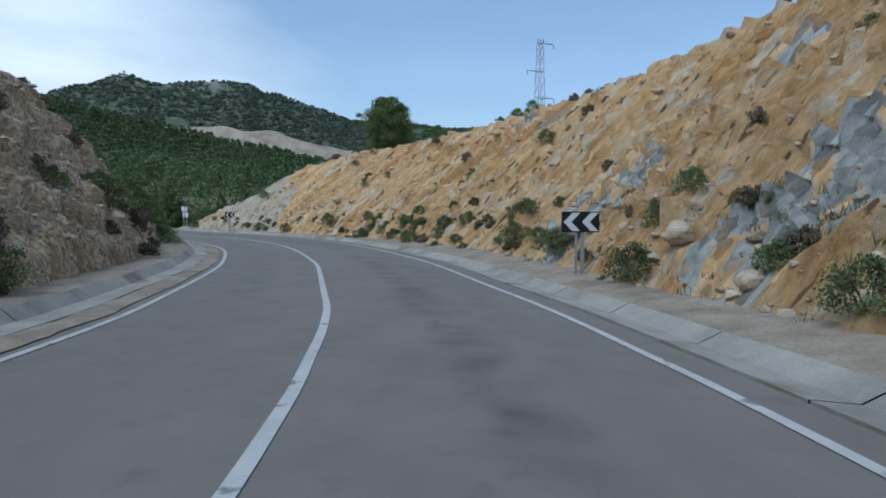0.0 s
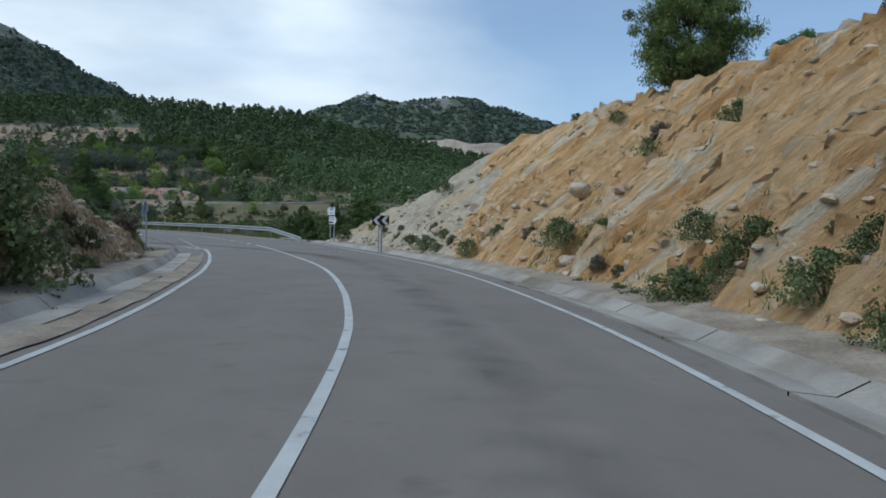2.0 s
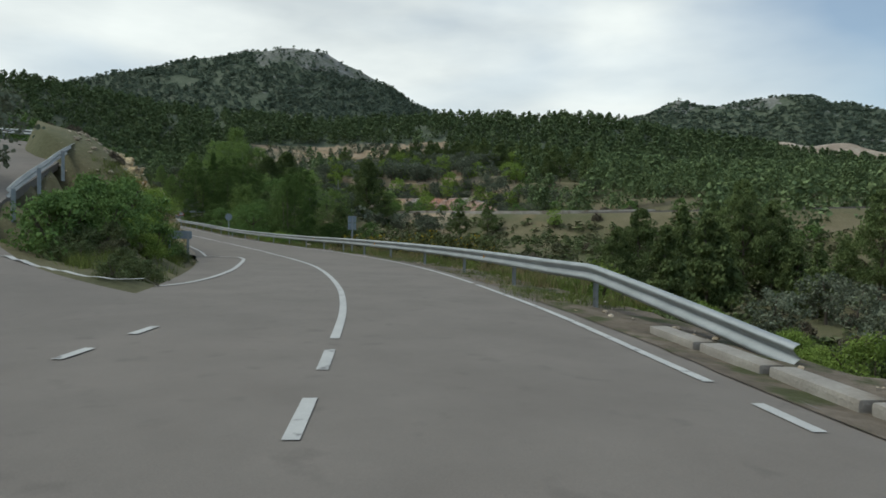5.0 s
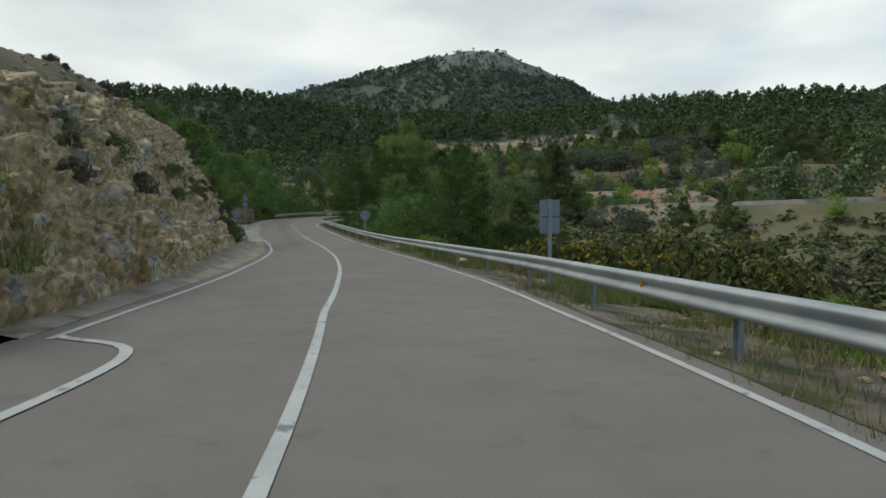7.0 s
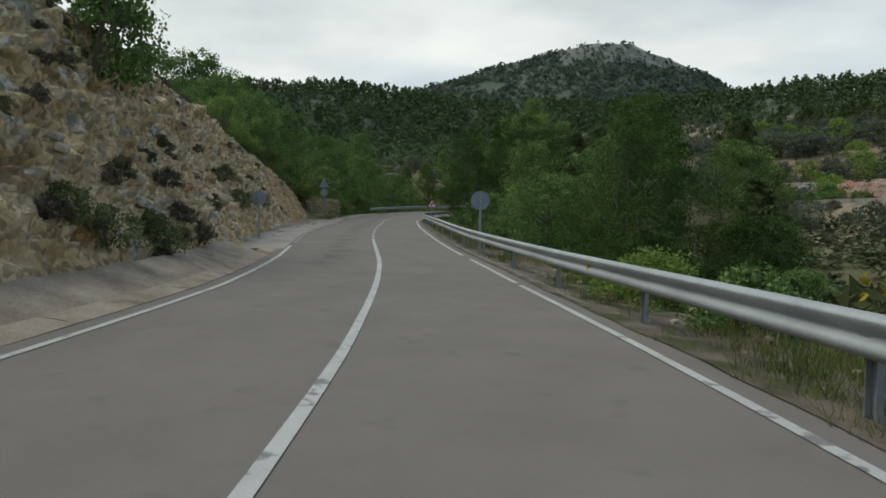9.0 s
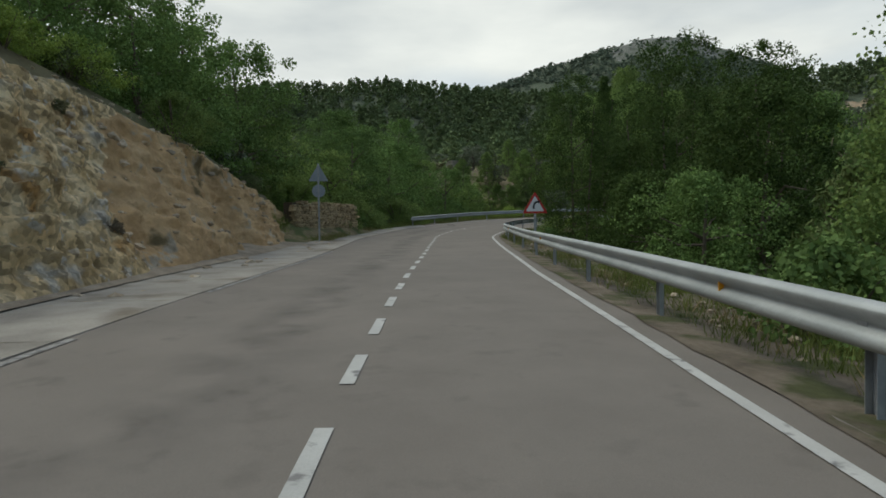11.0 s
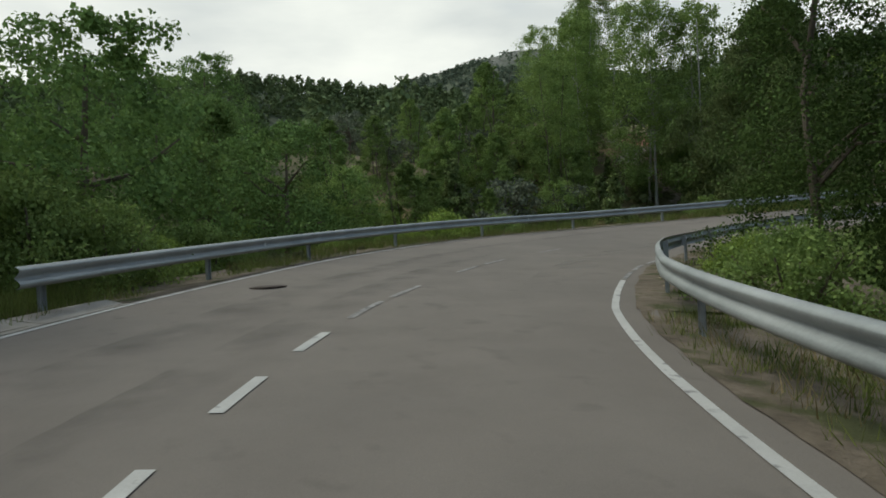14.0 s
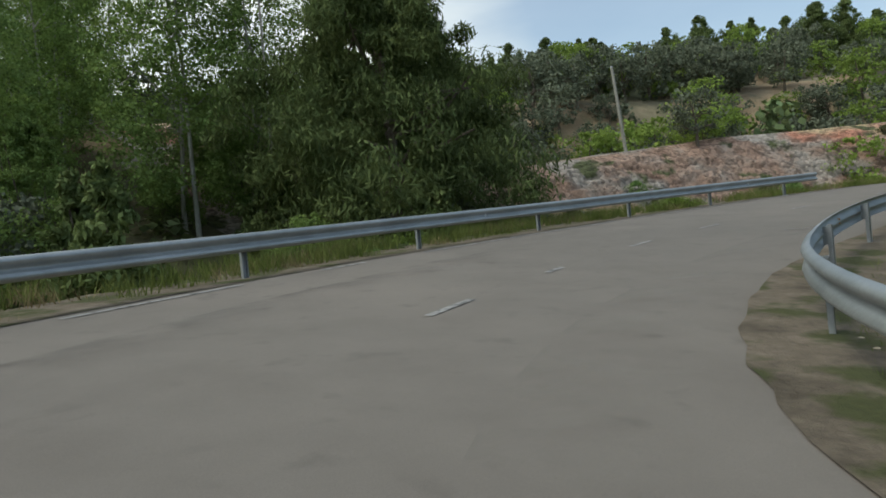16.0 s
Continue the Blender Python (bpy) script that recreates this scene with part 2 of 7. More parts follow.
M_ROCK_TAN = material("tan_rock", [(0.38, 0.265, 0.125), (0.57, 0.43, 0.235), (0.70, 0.575, 0.37)], 1.1, 0.95, bump=1.0, bump_scale=4.0, rugged=(8.0, 0.7), fine=0.6,
                      spots=[((0.42, 0.39, 0.33), 0.8, 0.58, 0.08), ((0.34, 0.20, 0.075), 0.7, 0.58, 0.08), ((0.55, 0.50, 0.41), 3.2, 0.60, 0.05)], dist=0.13, cobble=8.0)
M_OCHRE_EARTH = material("ochre_earth_bank", [(0.37, 0.24, 0.115), (0.52, 0.35, 0.18), (0.62, 0.45, 0.26)], 0.7, 0.95, bump=1.0, bump_scale=3.0, rugged=(10.0, 0.68), fine=0.5, spots=[((0.40, 0.35, 0.27), 1.4, 0.6, 0.06), ((0.17, 0.13, 0.065), 0.8, 0.6, 0.08)], dist=0.16)
M_GROUND = material("dry_ground", [(0.10, 0.10, 0.05), (0.165, 0.145, 0.08), (0.235, 0.195, 0.125)], 0.09, 0.95, bump=0.6, bump_scale=6, fine=0.35,
                    spots=[((0.075, 0.088, 0.036), 0.07, 0.45, 0.25), ((0.28, 0.19, 0.11), 0.05, 0.62, 0.1)], dist=0.08)
# far slopes: base colour lightened to stand in for haze
M_SCRUBLAND = material("hazed_wooded_slope", [(0.075, 0.098, 0.060), (0.100, 0.122, 0.078), (0.130, 0.145, 0.100)], 0.05, 0.95, bump=0.8, bump_scale=0.16, fine=0.5,
                       spots=[((0.27, 0.265, 0.25), 0.03, 0.66, 0.05)], dist=2.5, rugged=(6.0, 0.6))
M_CRAG = material("grey_limestone_crags", [(0.115, 0.135, 0.09), (0.19, 0.195, 0.165), (0.33, 0.325, 0.305)], 0.028, 0.95, bump=1.0, bump_scale=0.12, fine=0.5, dist=4.0, rugged=(7.0, 0.65))
M_TERRACE = material("terrace_earth", [(0.17, 0.155, 0.095), (0.26, 0.215, 0.145), (0.36, 0.275, 0.185)], 0.16, 0.95, bump=0.6, bump_scale=2.0, fine=0.35, spots=[((0.13, 0.135, 0.075), 0.11, 0.5, 0.15)], dist=0.15)
M_TANBANK = material("tan_bank_earth", [(0.23, 0.170, 0.105), (0.33, 0.245, 0.155), (0.42, 0.335, 0.235)], 0.25, 0.95, bump=0.8, bump_scale=1.5, fine=0.35, spots=[((0.16, 0.15, 0.085), 0.3, 0.57, 0.1)], dist=0.2, rugged=(7.0, 0.62))
M_QUARRY = material("quarry_spoil", [(0.24, 0.19, 0.14), (0.38, 0.31, 0.235), (0.46, 0.40, 0.325)], 0.03, 0.95, bump=0.6, bump_scale=0.2, fine=0.2, dist=2.0)
M_REDEARTH = material("red_earth", [(0.23, 0.14, 0.10), (0.35, 0.235, 0.175), (0.33, 0.27, 0.225)], 0.5, 0.95, bump=1.0, bump_scale=2.2, fine=0.45, dist=0.25, rugged=(8.0, 0.66), cobble=5.0,
                      spots=[((0.33, 0.29, 0.25), 0.16, 0.50, 0.06), ((0.42, 0.20, 0.135), 0.12, 0.57, 0.05), ((0.44, 0.33, 0.20), 0.14, 0.60, 0.05), ((0.10, 0.11, 0.05), 0.6, 0.58, 0.06)])
M_STEEL = material("galvanised_steel", [(0.30, 0.325, 0.33), (0.44, 0.465, 0.47)], 1.2, 0.5, 0.7, bump=0.15, bump_scale=25, fine=0.1, spec=0.5)
M_POST = material("grey_post_steel", [(0.30, 0.32, 0.33), (0.42, 0.44, 0.45)], 3.0, 0.55, 0.5, bump=0.1, bump_scale=25, fine=0.12)

# ---- the road's line: x, y, z of the painted middle line, width to the left edge line, to the right one, fall to the right ----
LINE = [
    (-0.4, -40.0, 0.9, 3.2, 3.4, 0.0), (-0.5, -20.0, 0.5, 3.2, 3.4, 0.0), (-1.0, 0.0, 0.0, 3.2, 3.4, 0.0), (-1.5, 6.9, -0.20, 3.2, 3.4, 0.0), (-2.5, 12.9, -0.32, 3.2, 3.4, 0.0),
    (-3.9, 19.6, -0.39, 3.15, 3.4, 0.0), (-5.8, 25.4, -0.45, 3.15, 3.4, 0.0), (-8.2, 31.3, -0.52, 3.2, 3.4, 0.0), (-11.1, 36.8, -0.59, 3.3, 3.45, 0.0),
    (-14.6, 42.2, -0.66, 3.4, 3.5, 0.0), (-18.6, 47.1, -0.73, 3.4, 3.7, 0.0), (-22.7, 51.7, -0.78, 3.4, 3.75, 0.0), (-26.6, 55.6, -0.79, 3.3, 3.5, 0.0),
    (-34.6, 62.3, -0.81, 3.2, 3.4, 0.0), (-43.6, 68.0, -0.83, 3.2, 3.4, 0.0), (-53.6, 72.5, -0.86, 3.2, 3.55, 0.0), (-63.8, 76.2, -0.92, 3.2, 3.4, 0.0),
    (-76.6, 80.0, -0.82, 3.2, 3.2, 0.0), (-91.2, 83.4, -0.46, 3.2, 2.9, 0.0), (-98.4, 85.2, -0.40, 3.25, 2.8, 0.0), (-105.1, 87.0, -0.45, 3.3, 2.8, 0.0),
    (-112.0, 88.9, -0.56, 3.4, 2.85, 0.0), (-118.3, 90.6, -0.64, 3.6, 2.9, 0.0), (-124.6, 92.4, -0.74, 3.7, 3.1, 0.01), (-130.0, 94.5, -0.85, 3.7, 3.15, 0.02),
    (-135.7, 97.4, -0.93, 3.8, 3.2, 0.03), (-140.7, 101.0, -1.0, 4.0, 3.6, 0.035), (-144.8, 105.0, -1.08, 4.2, 3.75, 0.045), (-147.6, 109.6, -1.12, 4.2, 3.6, 0.05),
    (-148.9, 115.0, -1.1, 3.6, 3.5, 0.05), (-148.3, 121.0, -0.95, 3.4, 3.4, 0.05), (-146.3, 127.0, -0.7, 3.3, 3.3, 0.04), (-143.2, 133.0, -0.38, 3.3, 3.3, 0.03),
    (-138.8, 138.6, 0.0, 3.3, 3.3, 0.02), (-132.5, 142.6, 0.5, 3.3, 3.3, 0.0), (-124.0, 144.4, 1.1, 3.3, 3.3, 0.0), (-112.0, 143.5, 1.7, 3.2, 3.2, 0.0), (-98.0, 139.0, 2.2, 3.2, 3.2, 0.0),
    (-82.0, 136.5, 2.7, 3.2, 3.2, 0.0), (-64.0, 140.0, 3.2, 3.2, 3.2, 0.0), (-40.0, 152.0, 4.0, 3.2, 3.2, 0.0),
]

def climb(x, y):
    """How the land tilts up to the west past the gully: two gentle ramps."""
    x, y = np.asarray(x, float), np.asarray(y, float)
    u1 = -0.970 * (x + 91.0) + 0.242 * (y - 83.5)
    u2 = -0.848 * (x + 121.0) + 0.530 * (y - 91.0)
    soft = lambda u: 4.0 * np.log1p(np.exp(np.clip(u / 4.0, -40, 40)))
    return 0.034 * soft(u1) + 0.020 * soft(u2)


def resample(points, step):
    """A smooth curve through control rows, at even steps of the plan."""
    p = np.array(points, float)
    q = np.vstack([2 * p[0] - p[1], p, 2 * p[-1] - p[-2]])
    out = []
    for i in range(1, len(q) - 2):
        u = np.linspace(0, 1, 24, endpoint=False)[:, None]
        a, b, c, d = q[i - 1], q[i], q[i + 1], q[i + 2]
        out.append(0.5 * (2 * b + (c - a) * u + (2 * a - 5 * b + 4 * c - d) * u**2 + (3 * b - a - 3 * c + d) * u**3))
    out = np.vstack(out + [p[-1:]])
    s = np.r_[0, np.cumsum(np.hypot(*np.diff(out[:, :2], axis=0).T))]
    t = np.arange(0, s[-1], step)
    return np.column_stack([np.interp(t, s, out[:, j]) for j in range(out.shape[1])]), t


RD, RS = resample(LINE, 0.5)
S0 = RS[np.argmin(np.hypot(RD[:, 0] + 1.0, RD[:, 1]))]
RS = RS - S0  # station 0 lies beside the walk's first eye


def normals(c):
    d = np.gradient(c[:, :2], axis=0)
    d /= np.linalg.norm(d, axis=1)[:, None]
    return np.column_stack([-d[:, 1], d[:, 0]])


RN = normals(RD)
RD[:, 5] += (climb(RD[:, 0] + RN[:, 0], RD[:, 1] + RN[:, 1]) - climb(RD[:, 0] - RN[:, 0], RD[:, 1] - RN[:, 1])) / 2
RD[:, 2] += climb(RD[:, 0], RD[:, 1])


def on_road(s, d, z=0.0):
    """The place at station s, d to the left of the middle line, z above the road."""
    v = [np.interp(s, RS, RD[:, j]) for j in (0, 1, 2, 5)]
    n = [np.interp(s, RS, RN[:, j]) for j in (0, 1)]
    l = math.hypot(n[0], n[1])
    return Vector((v[0] + d * n[0] / l, v[1] + d * n[1] / l, v[2] + d * v[3] + z))


def station_of(x, y):
    i = int(np.argmin((RD[:, 0] - x) ** 2 + (RD[:, 1] - y) ** 2))
    d = (x - RD[i, 0]) * RN[i, 0] + (y - RD[i, 1]) * RN[i, 1]
    s = RS[i] + (x - RD[i, 0]) * RN[i, 1] - (y - RD[i, 1]) * RN[i, 0]
    return float(s), float(d)


def heading(s):
    """Degrees that the road turns to the left of +y at a station."""
    nx, ny = np.interp(s, RS, RN[:, 0]), np.interp(s, RS, RN[:, 1])
    return math.degrees(math.atan2(-ny, -nx))



# the side road that climbs away to the left
SIDE = [(-22.5, 52.4, -0.82, 3.0, 4.2), (-27.5, 53.4, -0.83, 2.9, 6.5), (-32.5, 55.2, -0.83, 3.2, 6.6), (-37.5, 56.0, -0.8, 3.2, 4.9), (-43.0, 56.4, -0.35, 3.0, 3.5), (-49.0, 57.4, 0.6, 3.0, 3.0),
        (-55.5, 60.2, 2.2, 3.0, 3.0), (-61.0, 62.8, 3.7, 3.0, 3.0), (-67.0, 63.6, 4.8, 3.0, 3.0), (-77.0, 60.5, 5.9, 3.0, 3.0), (-87.0, 54.0, 7.0, 3.0, 3.0), (-95.0, 43.0, 8.2, 3.0, 3.0)]
SD, SS = resample(SIDE, 0.5)
SN = normals(SD)


# ---- heights of the land ----
def cut_right(s):
    return np.interp(s, [-60, 10, 20, 28, 36, 40, 44, 48, 52, 54, 60, 64, 66], [10.8, 9.8, 8.5, 7.7, 7.3, 7.05, 7.0, 6.95, 6.75, 6.3, 3.0, 0.8, 0.0])


def cut_left(s):
    return np.interp(s, [-60, 14, 24, 32, 38, 44, 48, 52, 80, 86, 93, 100, 107, 116, 128, 140, 150, 158, 166, 174, 182, 190],
                     [8.6, 7.2, 5.8, 5.0, 3.8, 2.2, 0.9, 0.0, 0.0, 1.4, 3.7, 5.3, 6.3, 6.9, 7.2, 6.3, 5.0, 4.2, 2.4, 1.7, 0.9, 0.0])


def toe_left(s):
    return np.interp(s, [-60, 40, 80, 92, 124, 134, 150, 162, 166, 174, 190], [5.2, 5.0, 4.3, 4.05, 4.25, 4.9, 5.5, 6.2, 7.0, 6.6, 6.4])


def ridge(x, y, crest, w):
    """A hill along a crest of (x, y, height) points, that falls away over w metres."""
    c = np.array(crest, float)
    best = np.full_like(x, -50.0)
    for a, b in zip(c[:-1], c[1:]):
        ab = b[:2] - a[:2]
        u = np.clip(((x - a[0]) * ab[0] + (y - a[1]) * ab[1]) / (ab @ ab), 0, 1)
        d = np.hypot(x - a[0] - u * ab[0], y - a[1] - u * ab[1])
        top = a[2] + u * (b[2] - a[2])
        best = np.maximum(best, top * (1.25 * np.exp(-np.hypot(d / w, 0.25)) - 0.03) / (1.25 * math.exp(-0.25) - 0.03))
    return best


# skylines of the mountains seen from the middle of the valley: degrees to the left of north, height
EYE_PLAN = (-40.0, 60.0)
PEAK = [(40, 120), (43, 225), (46, 268), (47.5, 282), (49.5, 322), (52, 346), (54, 374), (55.2, 388), (57, 396), (59, 394), (60.5, 388), (63, 370), (66.5, 345), (70, 322), (72.5, 295), (76, 270), (82, 240), (92, 200), (104, 120)]
MESA = [(-30, 120), (-14, 200), (-4, 262), (2, 280), (7, 292), (9.5, 318), (11.5, 336), (12.4, 345), (13.3, 360), (14.6, 364), (15.2, 382), (15.6, 399), (16.6, 404), (18.5, 396), (20, 382), (22.6, 380), (24.3, 386), (25.5, 394), (27.5, 373), (30.2, 332), (32.6, 292), (36, 220), (42, 120)]
QUARRY = [(-600, 1060, 124), (-470, 1120, 138), (-380, 1160, 142), (-300, 1190, 134), (-180, 1230, 104)]


def skyline(x, y, rows, far, near_run, back_run):
    """A mountain whose crest stands at one distance and follows a skyline."""
    dx, dy = x - EYE_PLAN[0], y - EYE_PLAN[1]
    az, r = np.degrees(np.arctan2(-dx, dy)), np.hypot(dx, dy)
    a, h = np.array(rows, float).T
    top = np.interp(az, a, h, left=0, right=0)
    wob = 60 * fbm(x / 260, y / 260, 0, 3, 19)
    t = np.clip(np.where(r < far, (far - r + wob * np.clip((far - r) / 120, 0, 1)) / near_run, (r - far) / back_run), 0, 1)
    return top * (1 - t) ** 1.25 - 50 * t


FOREST = [(-430, 20, 60), (-412, 85, 64), (-405, 135, 66), (-396, 172, 62), (-372, 210, 55), (-320, 270, 52), (-270, 305, 55), (-215, 350, 54), (-175, 385, 46), (-120, 450, 34)]


def base_height(x, y):
    g = np.hypot(x + 70, y - 75)
    north = np.clip(y - 95 - 0.15 * (x + 70), 0, 2000)
    z = -4.5 + 0.082 * np.minimum(north, 150) + 0.02 * np.clip(north - 150, 0, 900)
    west = np.clip(-175 - x, 0, 600)
    z = z + 3.5 * smooth(-x, 120, 165) * smooth(y, 70, 100) + 0.045 * np.minimum(west, 200)
    z = z + 11.5 * np.exp(-(((x - 28) / 24) ** 2 + ((y - 12) / 42) ** 2))
    z = z + 9 * np.exp(-(((x + 32) / 20) ** 2 + ((y - 8) / 30) ** 2))
    z = z + 12 * np.exp(-(((x + 80) / 36) ** 2 + ((y - 46) / 24) ** 2)) + 6 * np.exp(-(((x + 135) / 40) ** 2 + ((y - 66) / 22) ** 2))
    z = z + 6.5 * np.exp(-(((x + 145) / 50) ** 2 + ((y - 196) / 30) ** 2))
    z = z + 2.6 * np.exp(-(((x + 69) / 13) ** 2 + ((y - 97) / 7) ** 2))
    z = z + climb(x, y) * (1 - smooth(np.hypot(x + 140, y - 105), 55, 170))
    far = np.maximum(np.maximum(ridge(x, y, FOREST, 85.0), skyline(x, y, PEAK, 1500.0, 900.0, 900.0)), skyline(x, y, MESA, 2100.0, 900.0, 900.0))
    far = np.maximum(far, ridge(x, y, QUARRY, 120.0))
    far = np.where(g > 60, far, -50)
    z = np.log(np.exp(np.clip(z, -60, 300) / 6) + np.exp(np.clip(far, -60, 600) / 6)) * 6
    z = z + 9 * fbm(x / 110, y / 110, 0, 4, 5) * smooth(g, 120, 420) + 1.0 * fbm(x / 14, y / 14, 0, 3, 9) * smooth(g, 20, 80)
    z = z + 14 * (np.abs(fbm(x / 75, y / 75, 0, 3, 15)) - 0.1) * smooth(g, 700, 900)
    # terraces on the far bank of the gully
    t = smooth(north, 26, 45) * (1 - smooth(north, 170, 220)) * (1 - smooth(g, 230, 320))
    st = 2.2
    q = z / st
    z = z * (1 - t) + t * st * (np.floor(q) + smooth(q - np.floor(q), 0.72, 1.0))
    return z


def road_profile(s, d, zr, wl, wr):
    """The land beside the road, by station and offset."""
    hl, hr, tl = cut_left(s), cut_right(s), toe_left(s)
    left = zr + np.where(hl > 0.05, np.clip((d - tl - 0.9) * 1.1, 0, None).clip(0, hl * 0.86) + np.clip(d - tl - 0.9 - hl / 1.1, 0, None) * 0.10, np.where(s > 172, -np.clip(d - wl - 1.6, 0, 3.5) * 0.45, np.clip(d - wl - 1.0, 0, 20) * 0.06))
    e = -d
    right = zr + np.where(hr > 0.05, np.clip((e - 6.6) * 0.8, 0, None).clip(0, hr * 0.85) + np.clip(e - 6.6 - hr / 0.85, 0, None) * 0.06, -np.clip(e - wr - 1.7, 0, 7) * 0.55)
    return np.where(d > 0, left, right)


def land_height(x, y):
    shape = x.shape
    x, y = x.ravel(), y.ravel()
    z = base_height(x, y)
    near = (x > -230) & (x < 70) & (y > -75) & (y < 215)
    xn, yn = x[near], y[near]
    zb = z[near]
    out = zb.copy()
    c = RD[::2]
    for k in range(0, len(xn), 20000):
        sl = slice(k, k + 20000)
        d2 = (xn[sl, None] - c[None, :, 0]) ** 2 + (yn[sl, None] - c[None, :, 1]) ** 2
        i = np.argmin(d2, 1) * 2
        dist = np.sqrt(d2.min(1))
        d = (xn[sl] - RD[i, 0]) * RN[i, 0] + (yn[sl] - RD[i, 1]) * RN[i, 1]
        side = np.where(d > 0, 1, -1) * dist
        wl, wr = RD[i, 3], RD[i, 4]
        flat = RD[i, 2] + np.clip(side, -wr - 1, wl + 1) * RD[i, 5] - 0.22
        prof = road_profile(RS[i], side, flat, wl, wr)
        w = smooth(dist, 11, 34)
        o = prof * (1 - w) + zb[sl] * w
        # the land keeps under the crest of the ochre cutting
        hr = cut_right(RS[i])
        past = -side - 5.55 - hr / 0.86
        lid = RD[i, 2] + hr - 1.7 + 0.1 * past + 0.5 * np.clip(past - 30, 0, None)
        o = np.where((side < 0) & (RS[i] > -34) & (RS[i] < 66) & (past > -4), np.minimum(o, lid), o)
        # the side road's bed
        e2 = (xn[sl, None] - SD[None, ::2, 0]) ** 2 + (yn[sl, None] - SD[None, ::2, 1]) ** 2
        j = np.argmin(e2, 1) * 2
        de = np.sqrt(e2.min(1))
        ws = (1 - smooth(de, 4.0 + 3.0 * (SD[j, 4] > 4), 9.5)) * smooth(dist, 4.0, 6.5)
        o = o * (1 - ws) + (SD[j, 2] - 0.2) * ws
        # the grassy hill between the two roads
        inner = np.minimum(side - wl - 0.9, de - SD[j, 4] - 0.9)
        between = (side > 0) & (side < 30) & (de < 26) & (RS[i] > 74) & (RS[i] < 118) & ((xn[sl] - SD[j, 0]) * SN[j, 0] + (yn[sl] - SD[j, 1]) * SN[j, 1] < 0)
        m = np.clip(inner, 0, None)
        mound = np.minimum(RD[i, 2], SD[j, 2]) - 0.12 + np.minimum(0.78 * m, 3.4 + 0.25 * m) - 9.0 * smooth(side, 13, 27) - 9.0 * smooth(de, 12, 24)
        o = np.where(between & (m > 0), np.maximum(np.where(m < 3, mound, o), mound), o)
        out[sl] = o
    z[near] = out
    return z.reshape(shape)


def axis(lo, hi, step, reach, grow):
    mid = np.arange(lo, hi + step, step)
    k, d, w = [], 0.0, step
    while d < reach:
        w *= grow
        d += w
        k.append(d)
    k = np.array(k)
    return np.r_[lo - k[::-1], mid, mid[-1] + k]


def in_groves(x, y, z):
    """Where the terraced olive groves lie."""
    az = np.degrees(np.arctan2(-(x + 40), y - 65)) + 14 * fbm(x / 45, y / 45, 0, 2, 67)
    north = y - 95 - 0.15 * (x + 70)
    return (az > 41) & (az < 64) & (north > 34) & (z < 38 + 8 * fbm(x / 40, y / 40, 0, 2, 68)) & (np.hypot(x + 40, y - 65) < 330)


def open_meadow(x, y):
    """The low scrubby ground between the gully and the road's far leg, with no tall trees."""
    dx, dy = np.asarray(x) + 26.0, np.asarray(y) - 56.0
    az, r = np.degrees(np.arctan2(-dx, dy)), np.hypot(dx, dy)
    return (az > 31.5) & (az < 48.5) & (r < 106)


TALL = ("pine_a", "pine_b", "oak_a", "oak_b", "olive", "almond", "darkbush", "fresh_a", "thicket")


